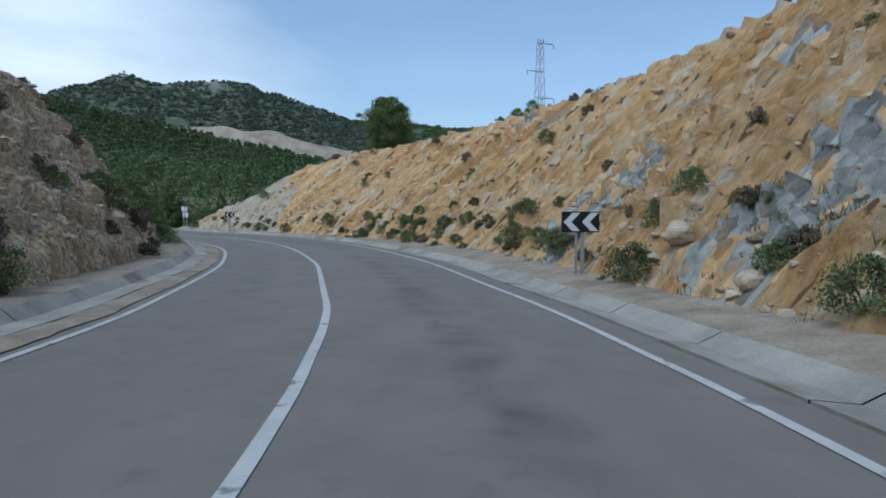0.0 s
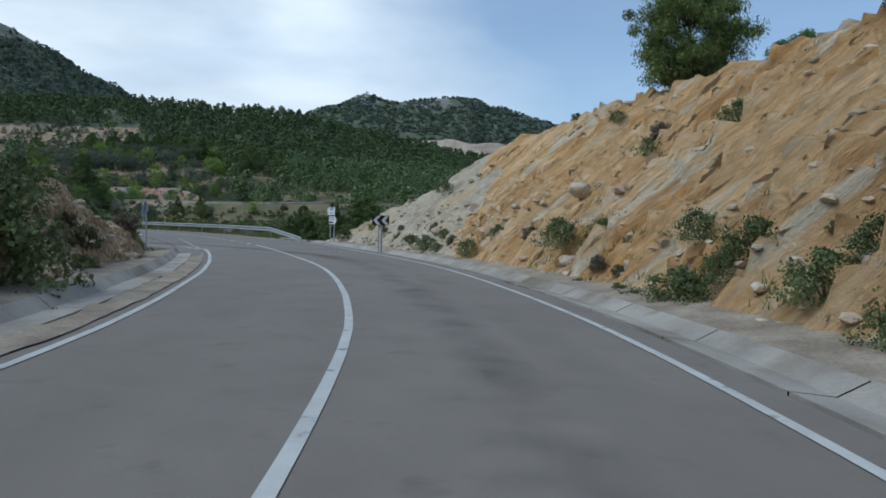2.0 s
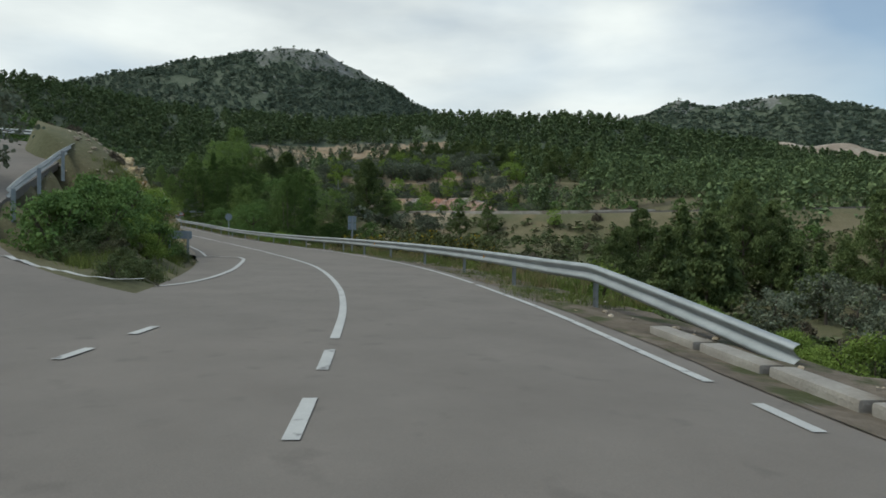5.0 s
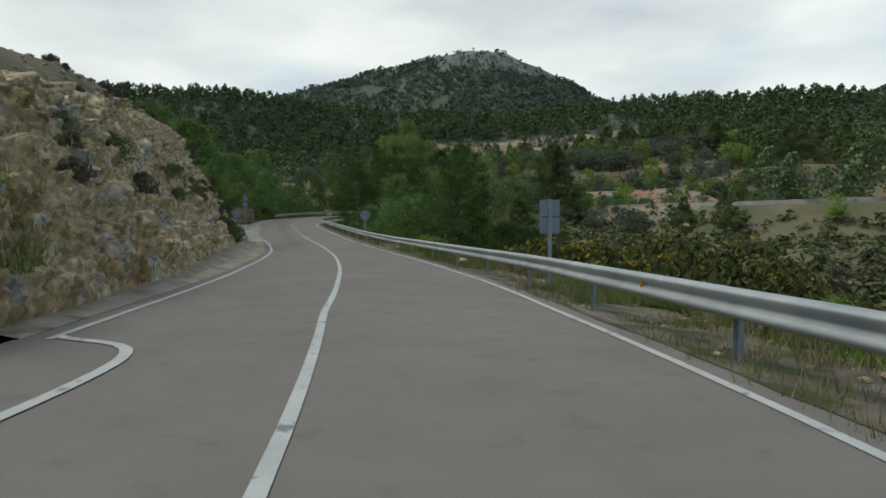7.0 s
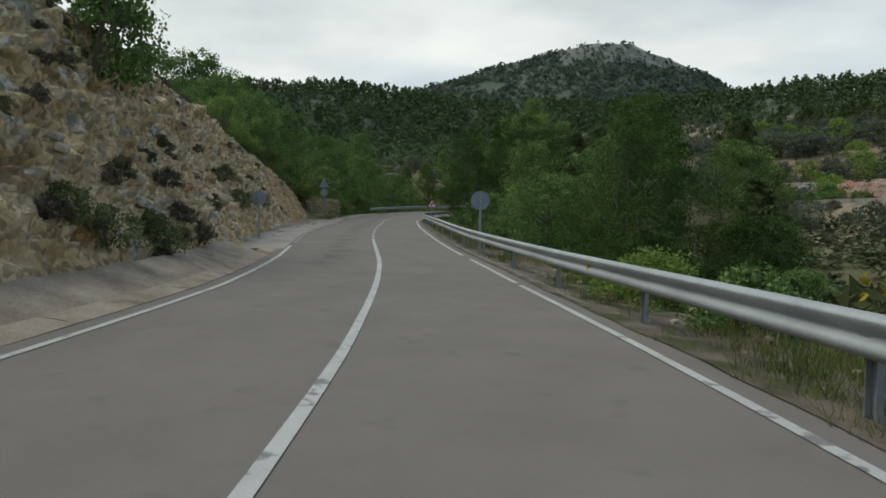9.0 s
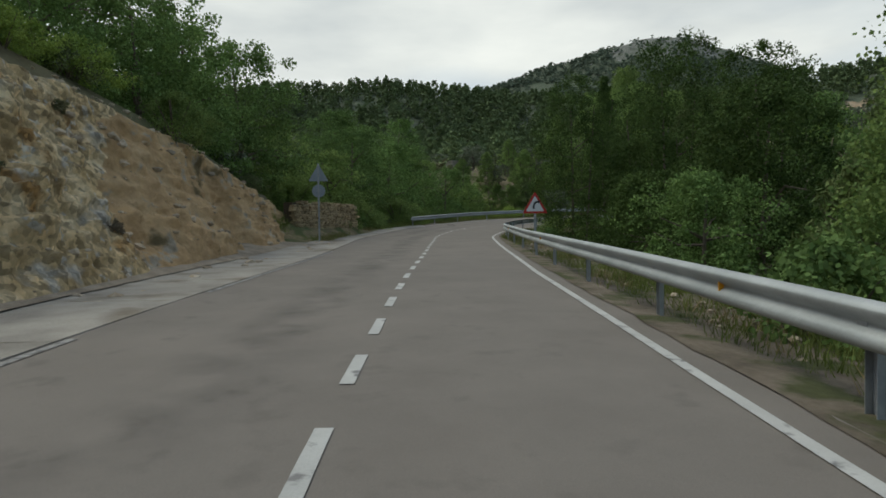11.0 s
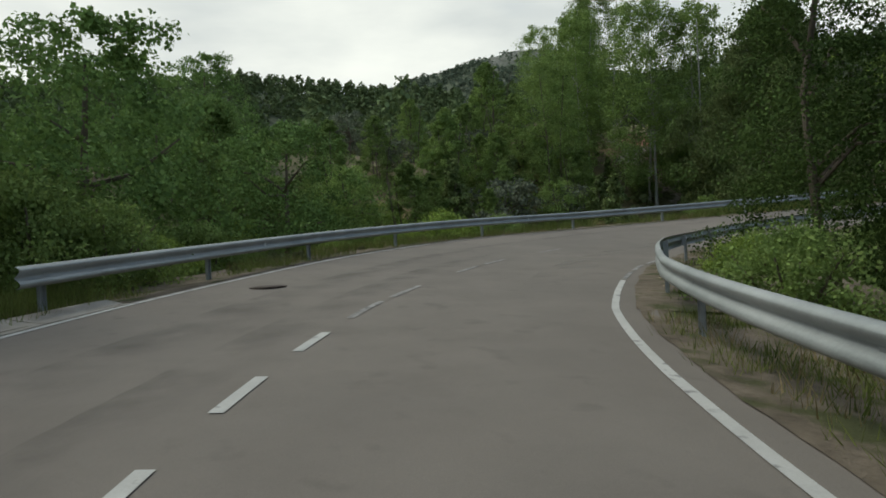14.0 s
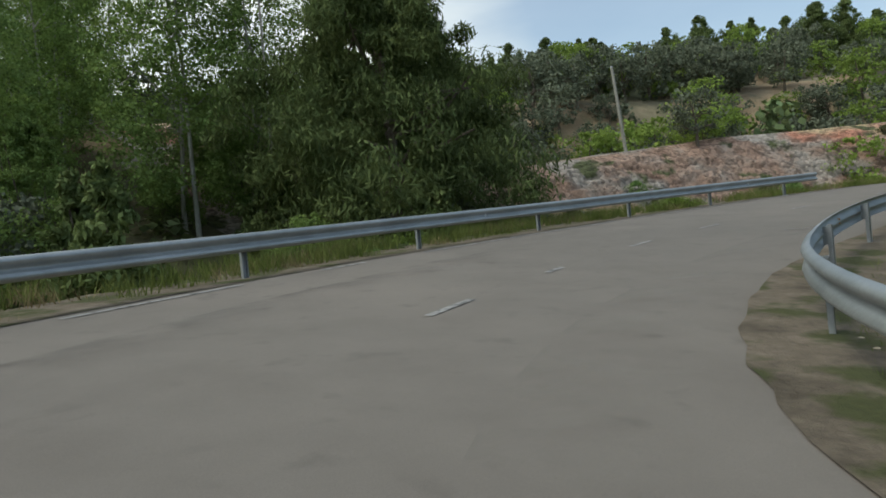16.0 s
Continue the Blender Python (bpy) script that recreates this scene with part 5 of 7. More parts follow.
# single trees, by place
for key, x, y, sc in [
    ("fresh_a", -133.5, 88.0, 0.85), ("oak_b", -140.5, 90.0, 1.05), ("oak_a", -151.0, 94.8, 1.2), ("oak_a", -163.0, 97.0, 0.9), ("oak_b", -168.5, 100.0, 1.0), ("oak_b", -172.0, 95.0, 1.1), ("oak_a", -178.0, 101.0, 1.0), ("oak_b", -157.5, 93.0, 0.9), ("oak_a", -146.0, 89.5, 1.15), ("oak_b", -158.5, 102.0, 1.1),
    ("fresh_a", -136.5, 84.5, 1.0), ("oak_a", -131.0, 77.5, 1.2), ("oak_a", -123.5, 76.5, 1.3), ("oak_a", -118.5, 76.0, 1.25), ("oak_b", -137.0, 79.0, 1.1), ("olive", -126.5, 81.0, 1.1), ("olive", -134.0, 82.0, 1.0), ("darkbush", -104.0, 76.3, 1.3),
    ("willow", -166.0, 112.5, 0.53), ("willow", -170.0, 115.5, 0.59), ("willow", -167.0, 118.5, 0.53), ("willow", -174.0, 112.0, 0.61), ("willow", -179.0, 117.0, 0.65), ("willow", -164.0, 115.5, 0.47), ("willow", -172.0, 119.5, 0.57), ("fresh_a", -163.5, 106.5, 0.8),
    ("poplar_a", -177.0, 134.5, 1.0), ("poplar_a", -172.5, 129.0, 0.95), ("poplar_b", -169.0, 123.5, 1.0), ("poplar_b", -178.5, 129.5, 0.9), ("poplar_a", -184.0, 138.0, 1.0), ("poplar_a", -166.5, 130.5, 1.15), ("poplar_a", -164.5, 133.5, 1.1),
    ("pine_big", -157.3, 131.8, 1.25), ("pine_big", -161.5, 139.0, 1.2),
    ("poplar_d", -139.4, 110.6, 1.0), ("alder_b", -137.6, 114.5, 1.0), ("alder_a", -135.3, 113.0, 1.0), ("poplar_b", -135.5, 117.5, 1.1), ("alder_b", -135.8, 121.0, 1.0), ("poplar_e", -129.5, 108.0, 0.95),
    ("alder_a", -126.5, 106.5, 0.95), ("poplar_e", -121.0, 104.8, 1.05), ("poplar_e", -114.5, 104.5, 0.9), ("alder_a", -111.5, 102.0, 0.95), ("alder_b", -117.5, 101.0, 0.85), ("pine_a", -106.0, 102.0, 1.15), ("oak_a", -101.5, 98.5, 1.0), ("poplar_b", -96.5, 99.5, 0.9),
    ("poplar_e", -89.0, 95.5, 0.78), ("poplar_e", -92.5, 98.5, 0.85), ("alder_b", -85.5, 93.5, 0.6), ("oak_b", -94.0, 93.5, 0.9), ("poplar_b", -98.5, 95.0, 0.75), ("poplar_a", -102.0, 106.0, 0.85), ("oak_b", -107.5, 96.5, 0.75),
    ("pine_big", -121.0, 131.0, 1.15), ("pine_a", -90.5, 124.0, 0.62), ("pine_a", -87.0, 126.0, 0.6), ("almond", -77.0, 128.0, 0.6), ("oak_a", -112.0, 110.0, 1.1), ("oak_a", -121.0, 113.0, 1.1), ("oak_b", -130.0, 115.0, 1.1), ("oak_a", -134.0, 122.0, 1.0),
    ("olive", -53.5, 60.6, 1.05), 
    ("almond", -140.0, 152.0, 1.0), ("almond", -147.0, 156.0, 1.2), ("almond", -133.0, 158.0, 1.1), ("olive", -152.5, 151.0, 1.1), ("olive", -156.0, 148.0, 1.0), ("olive", -143.0, 160.0, 1.1), ("almond", -127.0, 152.0, 1.2), ("olive", -136.0, 165.0, 1.2), ("almond", -151.0, 149.0, 0.9),
    ("oak_a", -117.0, 79.5, 0.9), ("oak_a", -112.5, 77.5, 0.85), ("oak_b", -121.5, 80.5, 0.85), ("oak_b", -108.0, 76.5, 0.7), ("oak_a", -125.5, 80.0, 1.2), ("oak_a", -129.5, 82.5, 1.2), ("poplar_e", -128.5, 102.5, 0.85),
    ("alder_b", -84.0, 97.5, 0.7), ("oak_b", -80.5, 96.0, 0.55), ("poplar_b", -90.0, 102.0, 0.8), ("pine_a", -87.0, 100.5, 0.9), ("oak_b", -78.0, 99.0, 0.5),
    ("fresh_a", -122.0, 137.0, 0.9), ("oak_b", -128.0, 134.0, 0.9), ("pine_a", -135.0, 129.0, 0.9),
]:
    plant(key, x, y, scale=sc)


# ---- scattered plants ----
from mathutils.bvhtree import BVHTree

SURFACES = []
for ob in (GROUND, CUT_R, CUT_L, CUT_L2, CUT_RED):
    me = ob.data
    co = np.empty(len(me.vertices) * 3, np.float32)
    me.vertices.foreach_get("co", co)
    co = co.reshape(-1, 3)
    ix = np.empty(len(me.polygons) * 4, np.int32)
    me.loops.foreach_get("vertex_index", ix)
    ix = ix.reshape(-1, 4)
    c = co[ix[:, 0]]
    ok = (c[:, 0] > -215) & (c[:, 0] < 60) & (c[:, 1] > -40) & (c[:, 1] < 215)
    SURFACES.append(BVHTree.FromPolygons([tuple(v) for v in co.tolist()], ix[ok].tolist()))


def drop_z(x, y):
    """The height of the land or rock under a point of the plan."""
    best = -99.0
    for tree in SURFACES:
        hit = tree.ray_cast(Vector((x, y, 90.0)), Vector((0, 0, -1)))
        if hit[0] is not None:
            best = max(best, hit[0].z)
    return best


def side_gap(x, y):
    return float(np.sqrt(((SD[::2, 0] - x) ** 2 + (SD[::2, 1] - y) ** 2).min()))


def sprinkle(kinds, n, s_range, d_range, seed, lo, hi, squash=1.0, clump=0.0):
    """Plants on whatever lies there: kinds is a list of names to draw from."""
    rng = np.random.default_rng(seed)
    k = tries = 0
    while k < n and tries < n * 8:
        tries += 1
        s, d = rng.uniform(*s_range), rng.uniform(*d_range)
        if clump and fbm(np.array([s / 4.0]), np.array([d / 4.0]), 0, 2, seed)[0] < clump:
            continue
        p = on_road(s, d)
        name = kinds[int(rng.integers(len(kinds)))]
        if side_gap(p.x, p.y) < 4.6 or (name in TALL and open_meadow(p.x, p.y)):
            continue
        plant(name, p.x, p.y, drop_z(p.x, p.y) + 0.03, rng.uniform(lo, hi), None, squash)
        k += 1


plant("pine_round", -4.4, 51.0, drop_z(-4.4, 51.0) + 0.05, 0.70)
# along the foot and over the face of the ochre cutting
sprinkle(["bush", "bush", "scrub", "dry"], 70, (6, 64), (-6.9, -5.4), 201, 0.3, 0.7)
sprinkle(["bush"], 12, (26, 36), (-7.2, -5.6), 202, 0.45, 0.8)
sprinkle(["scrub", "dry", "dry", "bush"], 50, (0, 60), (-14, -6.5), 203, 0.35, 0.7)
sprinkle(["scrub", "darkbush", "dry", "dry"], 90, (0, 64), (-26, -13.5), 204, 0.35, 0.7)
# the brown cutting across the road
sprinkle(["bush", "scrub", "dry"], 46, (8, 52), (5.0, 6.3), 205, 0.35, 0.9)
sprinkle(["bush"], 7, (29, 38), (5.0, 6.2), 206, 0.9, 1.3)
sprinkle(["scrub", "dry"], 36, (0, 42), (6, 11), 207, 0.4, 0.9)
sprinkle(["scrub", "dry"], 40, (2, 53), (3.55, 3.75), 208, 0.22, 0.42)
sprinkle(["darkbush"], 6, (6, 22), (11, 14), 209, 0.6, 1.0)
# the corner of the junction
sprinkle(["bush", "scrub", "bush", "dry"], 34, (46, 58), (5.2, 11), 210, 0.5, 1.0)
# the hill between the two roads
sprinkle(["darkbush", "darkbush", "bush"], 34, (78, 88), (6.5, 16), 211, 0.6, 1.25, 1.0)
sprinkle(["bush", "scrub", "bush"], 26, (78, 92), (3.9, 7.5), 231, 0.3, 0.6)
sprinkle(["scrub", "dry", "bush"], 30, (94, 140), (4.7, 6.0), 212, 0.35, 0.8)
sprinkle(["scrub", "dry", "dry", "dry"], 60, (92, 150), (5.5, 9.5), 213, 0.3, 0.55)
sprinkle(["dry", "scrub"], 24, (106, 130), (8.0, 11), 214, 0.35, 0.6)
plant("darkbush", -82.0, 74.3, drop_z(-82.0, 74.3), 1.4)
plant("darkbush", -84.2, 74.6, drop_z(-84.2, 74.6), 1.1)
sprinkle(["bush", "dry"], 10, (116, 124), (4.2, 4.9), 215, 0.5, 0.85)
sprinkle(["thicket", "bush", "lime"], 26, (146, 168), (8, 14), 216, 0.6, 1.1)
sprinkle(["thicket", "darkbush", "thicket"], 44, (172, 192), (6.2, 13), 217, 0.7, 1.3)
sprinkle(["darkbush", "bush", "thicket"], 22, (172.5, 180.5), (6.0, 8.2), 235, 0.45, 0.8)
sprinkle(["thicket", "lime", "bush"], 50, (186, 206), (7, 26), 218, 0.7, 1.3)
sprinkle(["bush", "scrub", "lime"], 34, (182, 232), (5.2, 8.5), 219, 0.4, 0.8)
sprinkle(["bush", "scrub", "darkbush", "dry"], 16, (212, 232), (6.0, 10), 220, 0.4, 0.8)
sprinkle(["scrub", "bush", "darkbush"], 26, (216, 258), (9.5, 13.5), 234, 0.4, 0.9)
sprinkle(["almond", "olive", "almond", "lime"], 22, (216, 258), (13.5, 24), 233, 0.7, 1.1)
sprinkle(["bush", "darkbush", "lime"], 34, (212, 250), (7.6, 10.6), 238, 0.6, 1.2)
for x, y, sc in ((-47.0, 63.3, 0.8), (-49.5, 64.4, 1.0), (-45.4, 62.6, 0.6), (-52.0, 65.4, 0.9), (-50.6, 63.0, 0.8), (-47.6, 64.8, 0.6)):
    plant("darkbush", x, y, drop_z(x, y), sc)
sprinkle(["bush", "scrub", "bush", "lime"], 36, (79, 93), (4.6, 9.0), 236, 0.35, 0.7)
sprinkle(["bush", "darkbush", "bush"], 80, (72, 96), (8.0, 20), 237, 0.5, 1.0)
# down the bank behind the rail
sprinkle(["bush", "bush", "scrub", "dry", "lime"], 130, (70, 108), (-22, -7.4), 221, 0.6, 1.4)
sprinkle(["pine_a", "scrub", "pine_b", "bush", "olive"], 24, (76, 116), (-36, -16), 232, 0.55, 0.95)
sprinkle(["dry", "scrub", "dry"], 90, (60, 120), (-50, -16), 222, 0.8, 1.9)
for x, y, sc in ((-66.5, 95.5, 1.4), (-69.0, 97.0, 1.6), (-71.5, 95.5, 1.5), (-70.5, 99.0, 1.7), (-73.5, 97.5, 1.5), (-63.5, 97.0, 1.3), (-76.0, 96.0, 1.3), (-60.5, 96.0, 1.2), (-65.0, 99.0, 1.5), (-68.0, 93.5, 1.1), (-74.0, 94.0, 1.2)):
    plant("broom", x, y, drop_z(x, y) + 0.02, sc * 1.35)
for x, y in ((-64.0, 87.6), (-66.2, 88.6), (-68.4, 89.0), (-70.8, 89.8), (-65.4, 90.6), (-68.0, 91.4), (-71.0, 92.4), (-62.0, 88.4), (-60.0, 87.2), (-73.2, 91.2)):
    z = drop_z(x, y)
    plant("broom", x, y, z, min(2.3, max(1.2, (0.9 - z) / 1.6)))
sprinkle(["bush", "darkbush", "darkbush", "lime"], 120, (112, 176), (-14, -4.8), 224, 0.4, 0.85)
sprinkle(["lime", "bush", "thicket"], 34, (184, 222), (-9.5, -5.8), 225, 0.5, 0.9)
sprinkle(["pine_a", "pine_b", "pine_a"], 22, (66, 112), (-52, -24), 226, 0.6, 1.0)
sprinkle(["dry", "darkbush"], 60, (236, 320), (-30, 30), 227, 0.7, 1.6)

rng = np.random.default_rng(77)
for k in range(150):
    x, y = (rng.uniform(-185, -122), rng.uniform(186, 218)) if k > 20 else (rng.uniform(-200, -96), rng.uniform(176, 222))
    plant("pine_a" if k % 3 else "pine_b", x, y, scale=rng.uniform(0.7, 1.1))
for k in range(230):
    x, y = rng.uniform(-175, -118), rng.uniform(146, 195)
    plant(("lime", "olive", "olive", "almond", "olive", "darkbush")[k % 6], x, y, scale=rng.uniform(0.6, 1.3))
for k in range(44):
    x, y = rng.uniform(-170, -150), rng.uniform(147, 182)
    plant(("olive", "almond", "olive", "lime")[k % 4], x, y, scale=rng.uniform(0.7, 1.2))
sprinkle(["thicket", "bush", "willow", "thicket"], 46, (196, 214), (11, 34), 228, 0.5, 0.9)
sprinkle(["thicket", "darkbush", "fresh_a", "pine_b"], 34, (204, 218), (8, 24), 229, 0.4, 0.8)


# ---- verges ----
def verge(name, a, b, d0, d1, mat, label, drop0=-0.03, drop1=-0.1, seed=1, step=0.4, cols=7):
    """A rough earth strip beside the asphalt between two offsets."""
    s, c, n = sub_line(a, b, step)
    o0 = d0(s) if callable(d0) else np.full(len(s), d0)
    o1 = d1(s) if callable(d1) else np.full(len(s), d1)
    rows = []
    for k in range(cols):
        u = k / (cols - 1)
        o = o0 + (o1 - o0) * u
        edge = 0.12 * fbm(s / 0.7, s * 0 + k, 0, 3, seed) * (1 if k == 0 else 0.4)
        o = o + edge * np.sign(o1 - o0)
        ease = np.clip(np.minimum(s - a, b - s) / 3.5, 0, 1)
        z = c[:, 2] + o * c[:, 5] + drop0 + ((drop1 - drop0) * ease - 0.12 * (1 - ease)) * u + 0.10 * (0.15 + u) * fbm(s / 0.55, o / 0.55, 0, 3, seed + 4)
        rows.append(np.column_stack([c[:, 0] + o * n[:, 0], c[:, 1] + o * n[:, 1], z]))
    f = grid_faces(len(s), cols)
    me = quick_mesh(name, np.stack(rows, 1).reshape(-1, 3), f if d_sign(o0, o1) > 0 else f[:, ::-1], mat, False)
    return tagged(new(name, me), label, "verge", kind="structure")


def d_sign(o0, o1):
    return 1 if float(np.mean(o1 - o0)) > 0 else -1


M_SAND = material("sandy_verge", [(0.095, 0.078, 0.056), (0.165, 0.135, 0.10), (0.23, 0.19, 0.145)], 1.8, 0.95, bump=1.0, bump_scale=12, fine=0.45, spots=[((0.075, 0.082, 0.032), 1.4, 0.50, 0.1)], rugged=(8.0, 0.65), dist=0.04)
M_BANK = material("grassy_bank", [(0.11, 0.10, 0.05), (0.20, 0.165, 0.09), (0.30, 0.235, 0.14)], 1.1, 0.95, bump=0.9, bump_scale=9, fine=0.4, spots=[((0.09, 0.11, 0.04), 0.8, 0.5, 0.1)], rugged=(7.0, 0.6), dist=0.05)
verge("verge_valley", 66, 184, lambda s: right_edge(s) - 0.30, lambda s: right_edge(s) - 2.1, M_SAND, "gravelly verge under the guard rail", 0.012, -0.12, 3)
verge("verge_inner", 184, 240, lambda s: right_edge(s) - np.interp(s, [184, 193, 197, 203, 206, 210, 216], [0.28, 0.2, 0.0, -0.2, -0.28, -0.3, 0.1]), lambda s: right_edge(s) - 4.0, M_SAND, "sandy worn verge on the inside of the bend", 0.014, 0.05, 5)
verge("verge_outer", 181, 232, lambda s: left_edge(s) + 0.2, lambda s: left_edge(s) + 2.4, M_SAND, "grassy verge under the outer guard rail", 0.012, -0.15, 7)
verge("verge_ochre", -34, 66, lambda s: right_edge(s) - 1.18, lambda s: right_edge(s) - 2.9, M_GRAVEL, "stony rubble strip at the foot of the cutting", 0.06, 0.30, 9)
verge("verge_brown", -34, 54, lambda s: left_edge(s) + 1.28, lambda s: left_edge(s) + 2.6, M_GRAVEL, "stony rubble strip at the foot of the brown cutting", 0.16, 0.22, 11)
verge("verge_kerb", -34, 54, lambda s: left_edge(s) + 0.22, lambda s: left_edge(s) + 0.66, M_GRAVEL, "strip of dirt and weeds beside the gutter", 0.018, 0.045, 13, 0.3, 4)
verge("verge_wall", 163, 176.5, lambda s: np.interp(s, [163, 172, 184], [5.7, 4.75, 4.5]), lambda s: np.interp(s, [163, 166.3, 172.5, 184], [7.7, 7.1, 5.45, 6.6]), M_BANK, "grassy earth bank below the dry stone wall", 0.02, 0.85, 17)
verge("verge_bend", 92, 166, lambda s: left_edge(s) + np.interp(s, [92, 126, 130, 166], [0.7, 0.7, 1.9, 2.2]), lambda s: left_edge(s) + np.interp(s, [92, 126, 130, 166], [1.55, 1.7, 3.0, 4.0]), M_GRAVEL, "crumbled stones at the foot of the rock face", 0.05, 0.4, 15)


# ---- loose stones ----
def stone_template(rng, k=2):
    bm = bmesh.new()
    bmesh.ops.create_icosphere(bm, subdivisions=1, radius=0.5)
    for v in bm.verts:
        v.co *= 1 + rng.normal() * 0.16
    v = np.array([tuple(x.co) for x in bm.verts])
    f = np.array([[x.index for x in p.verts] for p in bm.faces])
    bm.free()
    return v, f


M_STONE = material("pale_rubble", [(0.30, 0.23, 0.15), (0.44, 0.36, 0.26), (0.5, 0.45, 0.37)], 2.0, 0.95, bump=0.6, bump_scale=14, fine=0.25, per_island=0.3)


def rubble(name, label, n, s_range, d_range, seed, lo, hi, flat=0.6, road=False):
    """Loose stones, one mesh: nobody could count them."""
    rng = np.random.default_rng(seed)
    tpl = [stone_template(rng) for _ in range(5)]
    vs, fs, base = [], [], 0
    for k in range(n):
        s, d = rng.uniform(*s_range), rng.uniform(*d_range)
        p = on_road(s, d)
        z = p.z + 0.01 if road else max(drop_z(p.x, p.y), p.z - 0.05 if abs(d) < 7 else -99)
        v, f = tpl[k % 5]
        size = lo + (hi - lo) * rng.random() ** 3
        q = Euler(rng.random(3) * 6.28).to_matrix()
        w = (v * size) @ np.array(q).T * np.array([1, 1, flat]) + np.array([p.x, p.y, z + size * 0.12])
        vs.append(w)
        fs.append(f + base)
        base += len(v)
    me = quick_mesh(name, np.vstack(vs), np.vstack(fs), M_STONE, False)
    return tagged(new(name, me), label, "rubble", kind="stuff")


rubble("rubble", "pale loose stones below the ochre cutting", 1500, (0, 66), (-7.6, -5.0), 301, 0.05, 0.30)
rubble("rubble", "loose stones lying over the ochre slope", 1300, (0, 66), (-16, -6.5), 302, 0.06, 0.42)
rubble("rubble", "broken stones over the brown cutting", 1400, (0, 46), (4.7, 10), 303, 0.05, 0.34)
rubble("rubble", "crumbled stones over the brown rock face", 1500, (88, 166), (4.2, 9.0), 304, 0.05, 0.36)
rubble("rubble", "stones on the gravel under the guard rail", 600, (68, 180), (-5.4, -3.9), 305, 0.03, 0.16)
rubble("rubble", "stones and grit on the inner verge of the bend", 420, (186, 208), (-5.6, -4.25), 307, 0.02, 0.075, 0.6, True)
rubble("rubble", "stones on the corner of the junction", 260, (44, 59), (4.0, 10), 306, 0.04, 0.25)


def boulder(s, d, size, seed, label, squash=0.75):
    rng = np.random.default_rng(seed)
    bm = bmesh.new()
    bmesh.ops.create_icosphere(bm, subdivisions=3, radius=0.5)
    off = rng.random(3) * 20
    for v in bm.verts:
        p = v.co * 2.2
        v.co *= 1 + 0.7 * float(fbm(p.x + off[0], p.y + off[1], p.z + off[2], 3, seed))
        v.co.z *= squash
    p = on_road(s, d)
    me = bpy.data.meshes.new("boulder")
    bm.to_mesh(me)
    bm.free()
    me.materials.append(M_STONE)
    ob = tagged(new("boulder", me), label, "boulder", "fallen boulders")
    ob.matrix_basis = Matrix.Translation((p.x, p.y, max(drop_z(p.x, p.y), p.z) + size * 0.12)) @ Matrix.Rotation(rng.random() * 6.28, 4, "Z") @ Matrix.Diagonal((size, size, size, 1))
    return ob


for k, (s, d, size) in enumerate([(10.5, -6.3, 0.55), (8.2, -6.0, 0.42), (13.0, -6.6, 0.4), (27, -6.2, 0.4), (41, -6.1, 0.5), (47, -6.5, 0.6), (44, -8.0, 0.7), (52, -6.4, 0.45), (38, -6.1, 0.35), (33.5, -6.3, 0.4),
                                  (20, 5.4, 0.4), (28, 5.5, 0.35), (100, 4.8, 0.4), (113, 4.7, 0.5), (121, 5.0, 0.45), (108, -4.9, 0.35), (131, 5.3, 0.5)]):
    boulder(s, d, size, 400 + k, "fallen pale ochre boulder on the verge")
for k, (s, d, size) in enumerate([(52.5, -1.9, 0.07), (54.5, -2.9, 0.08), (51.5, -1.0, 0.05)]):
    boulder(s, d, size, 440 + k, "small stone fallen onto the road", 0.5)


# ---- grass ----
def grass(name, label, mat, n, s_range, d_range, seed, h, clump=-0.02):
    """Blades in tufts along a strip: one mesh."""
    rng = np.random.default_rng(seed)
    s, d = rng.uniform(*s_range, n), rng.uniform(*d_range, n)
    ok = fbm(s / 1.6, d / 1.6, 0, 2, seed) > clump
    s, d = s[ok], d[ok]
    vs = []
    for a, b in zip(s, d):
        p = on_road(a, b)
        if side_gap(p.x, p.y) < 4.4 and a < 100:
            continue
        z = max(drop_z(p.x, p.y), p.z - 0.14) if abs(b) < 7 else drop_z(p.x, p.y)
        m = 12
        ang = rng.random(m) * 6.28
        lean = rng.normal(size=(m, 2)) * 0.35
        hh = h * (0.5 + 0.8 * rng.random(m))
        w = 0.006 + 0.007 * rng.random(m)
        bx, by = p.x + rng.normal(size=m) * 0.09, p.y + rng.normal(size=m) * 0.09
        ca, sa = np.cos(ang) * w, np.sin(ang) * w
        tri = np.stack([np.column_stack([bx - ca, by - sa, np.full(m, z)]), np.column_stack([bx + ca, by + sa, np.full(m, z)]), np.column_stack([bx + lean[:, 0] * hh, by + lean[:, 1] * hh, z + hh])], 1)
        vs.append(tri.reshape(-1, 3))
    v = np.vstack(vs)
    me = quick_mesh(name, v, np.arange(len(v)).reshape(-1, 3), mat, False)
    return tagged(new(name, me), label, "grass", kind="stuff")


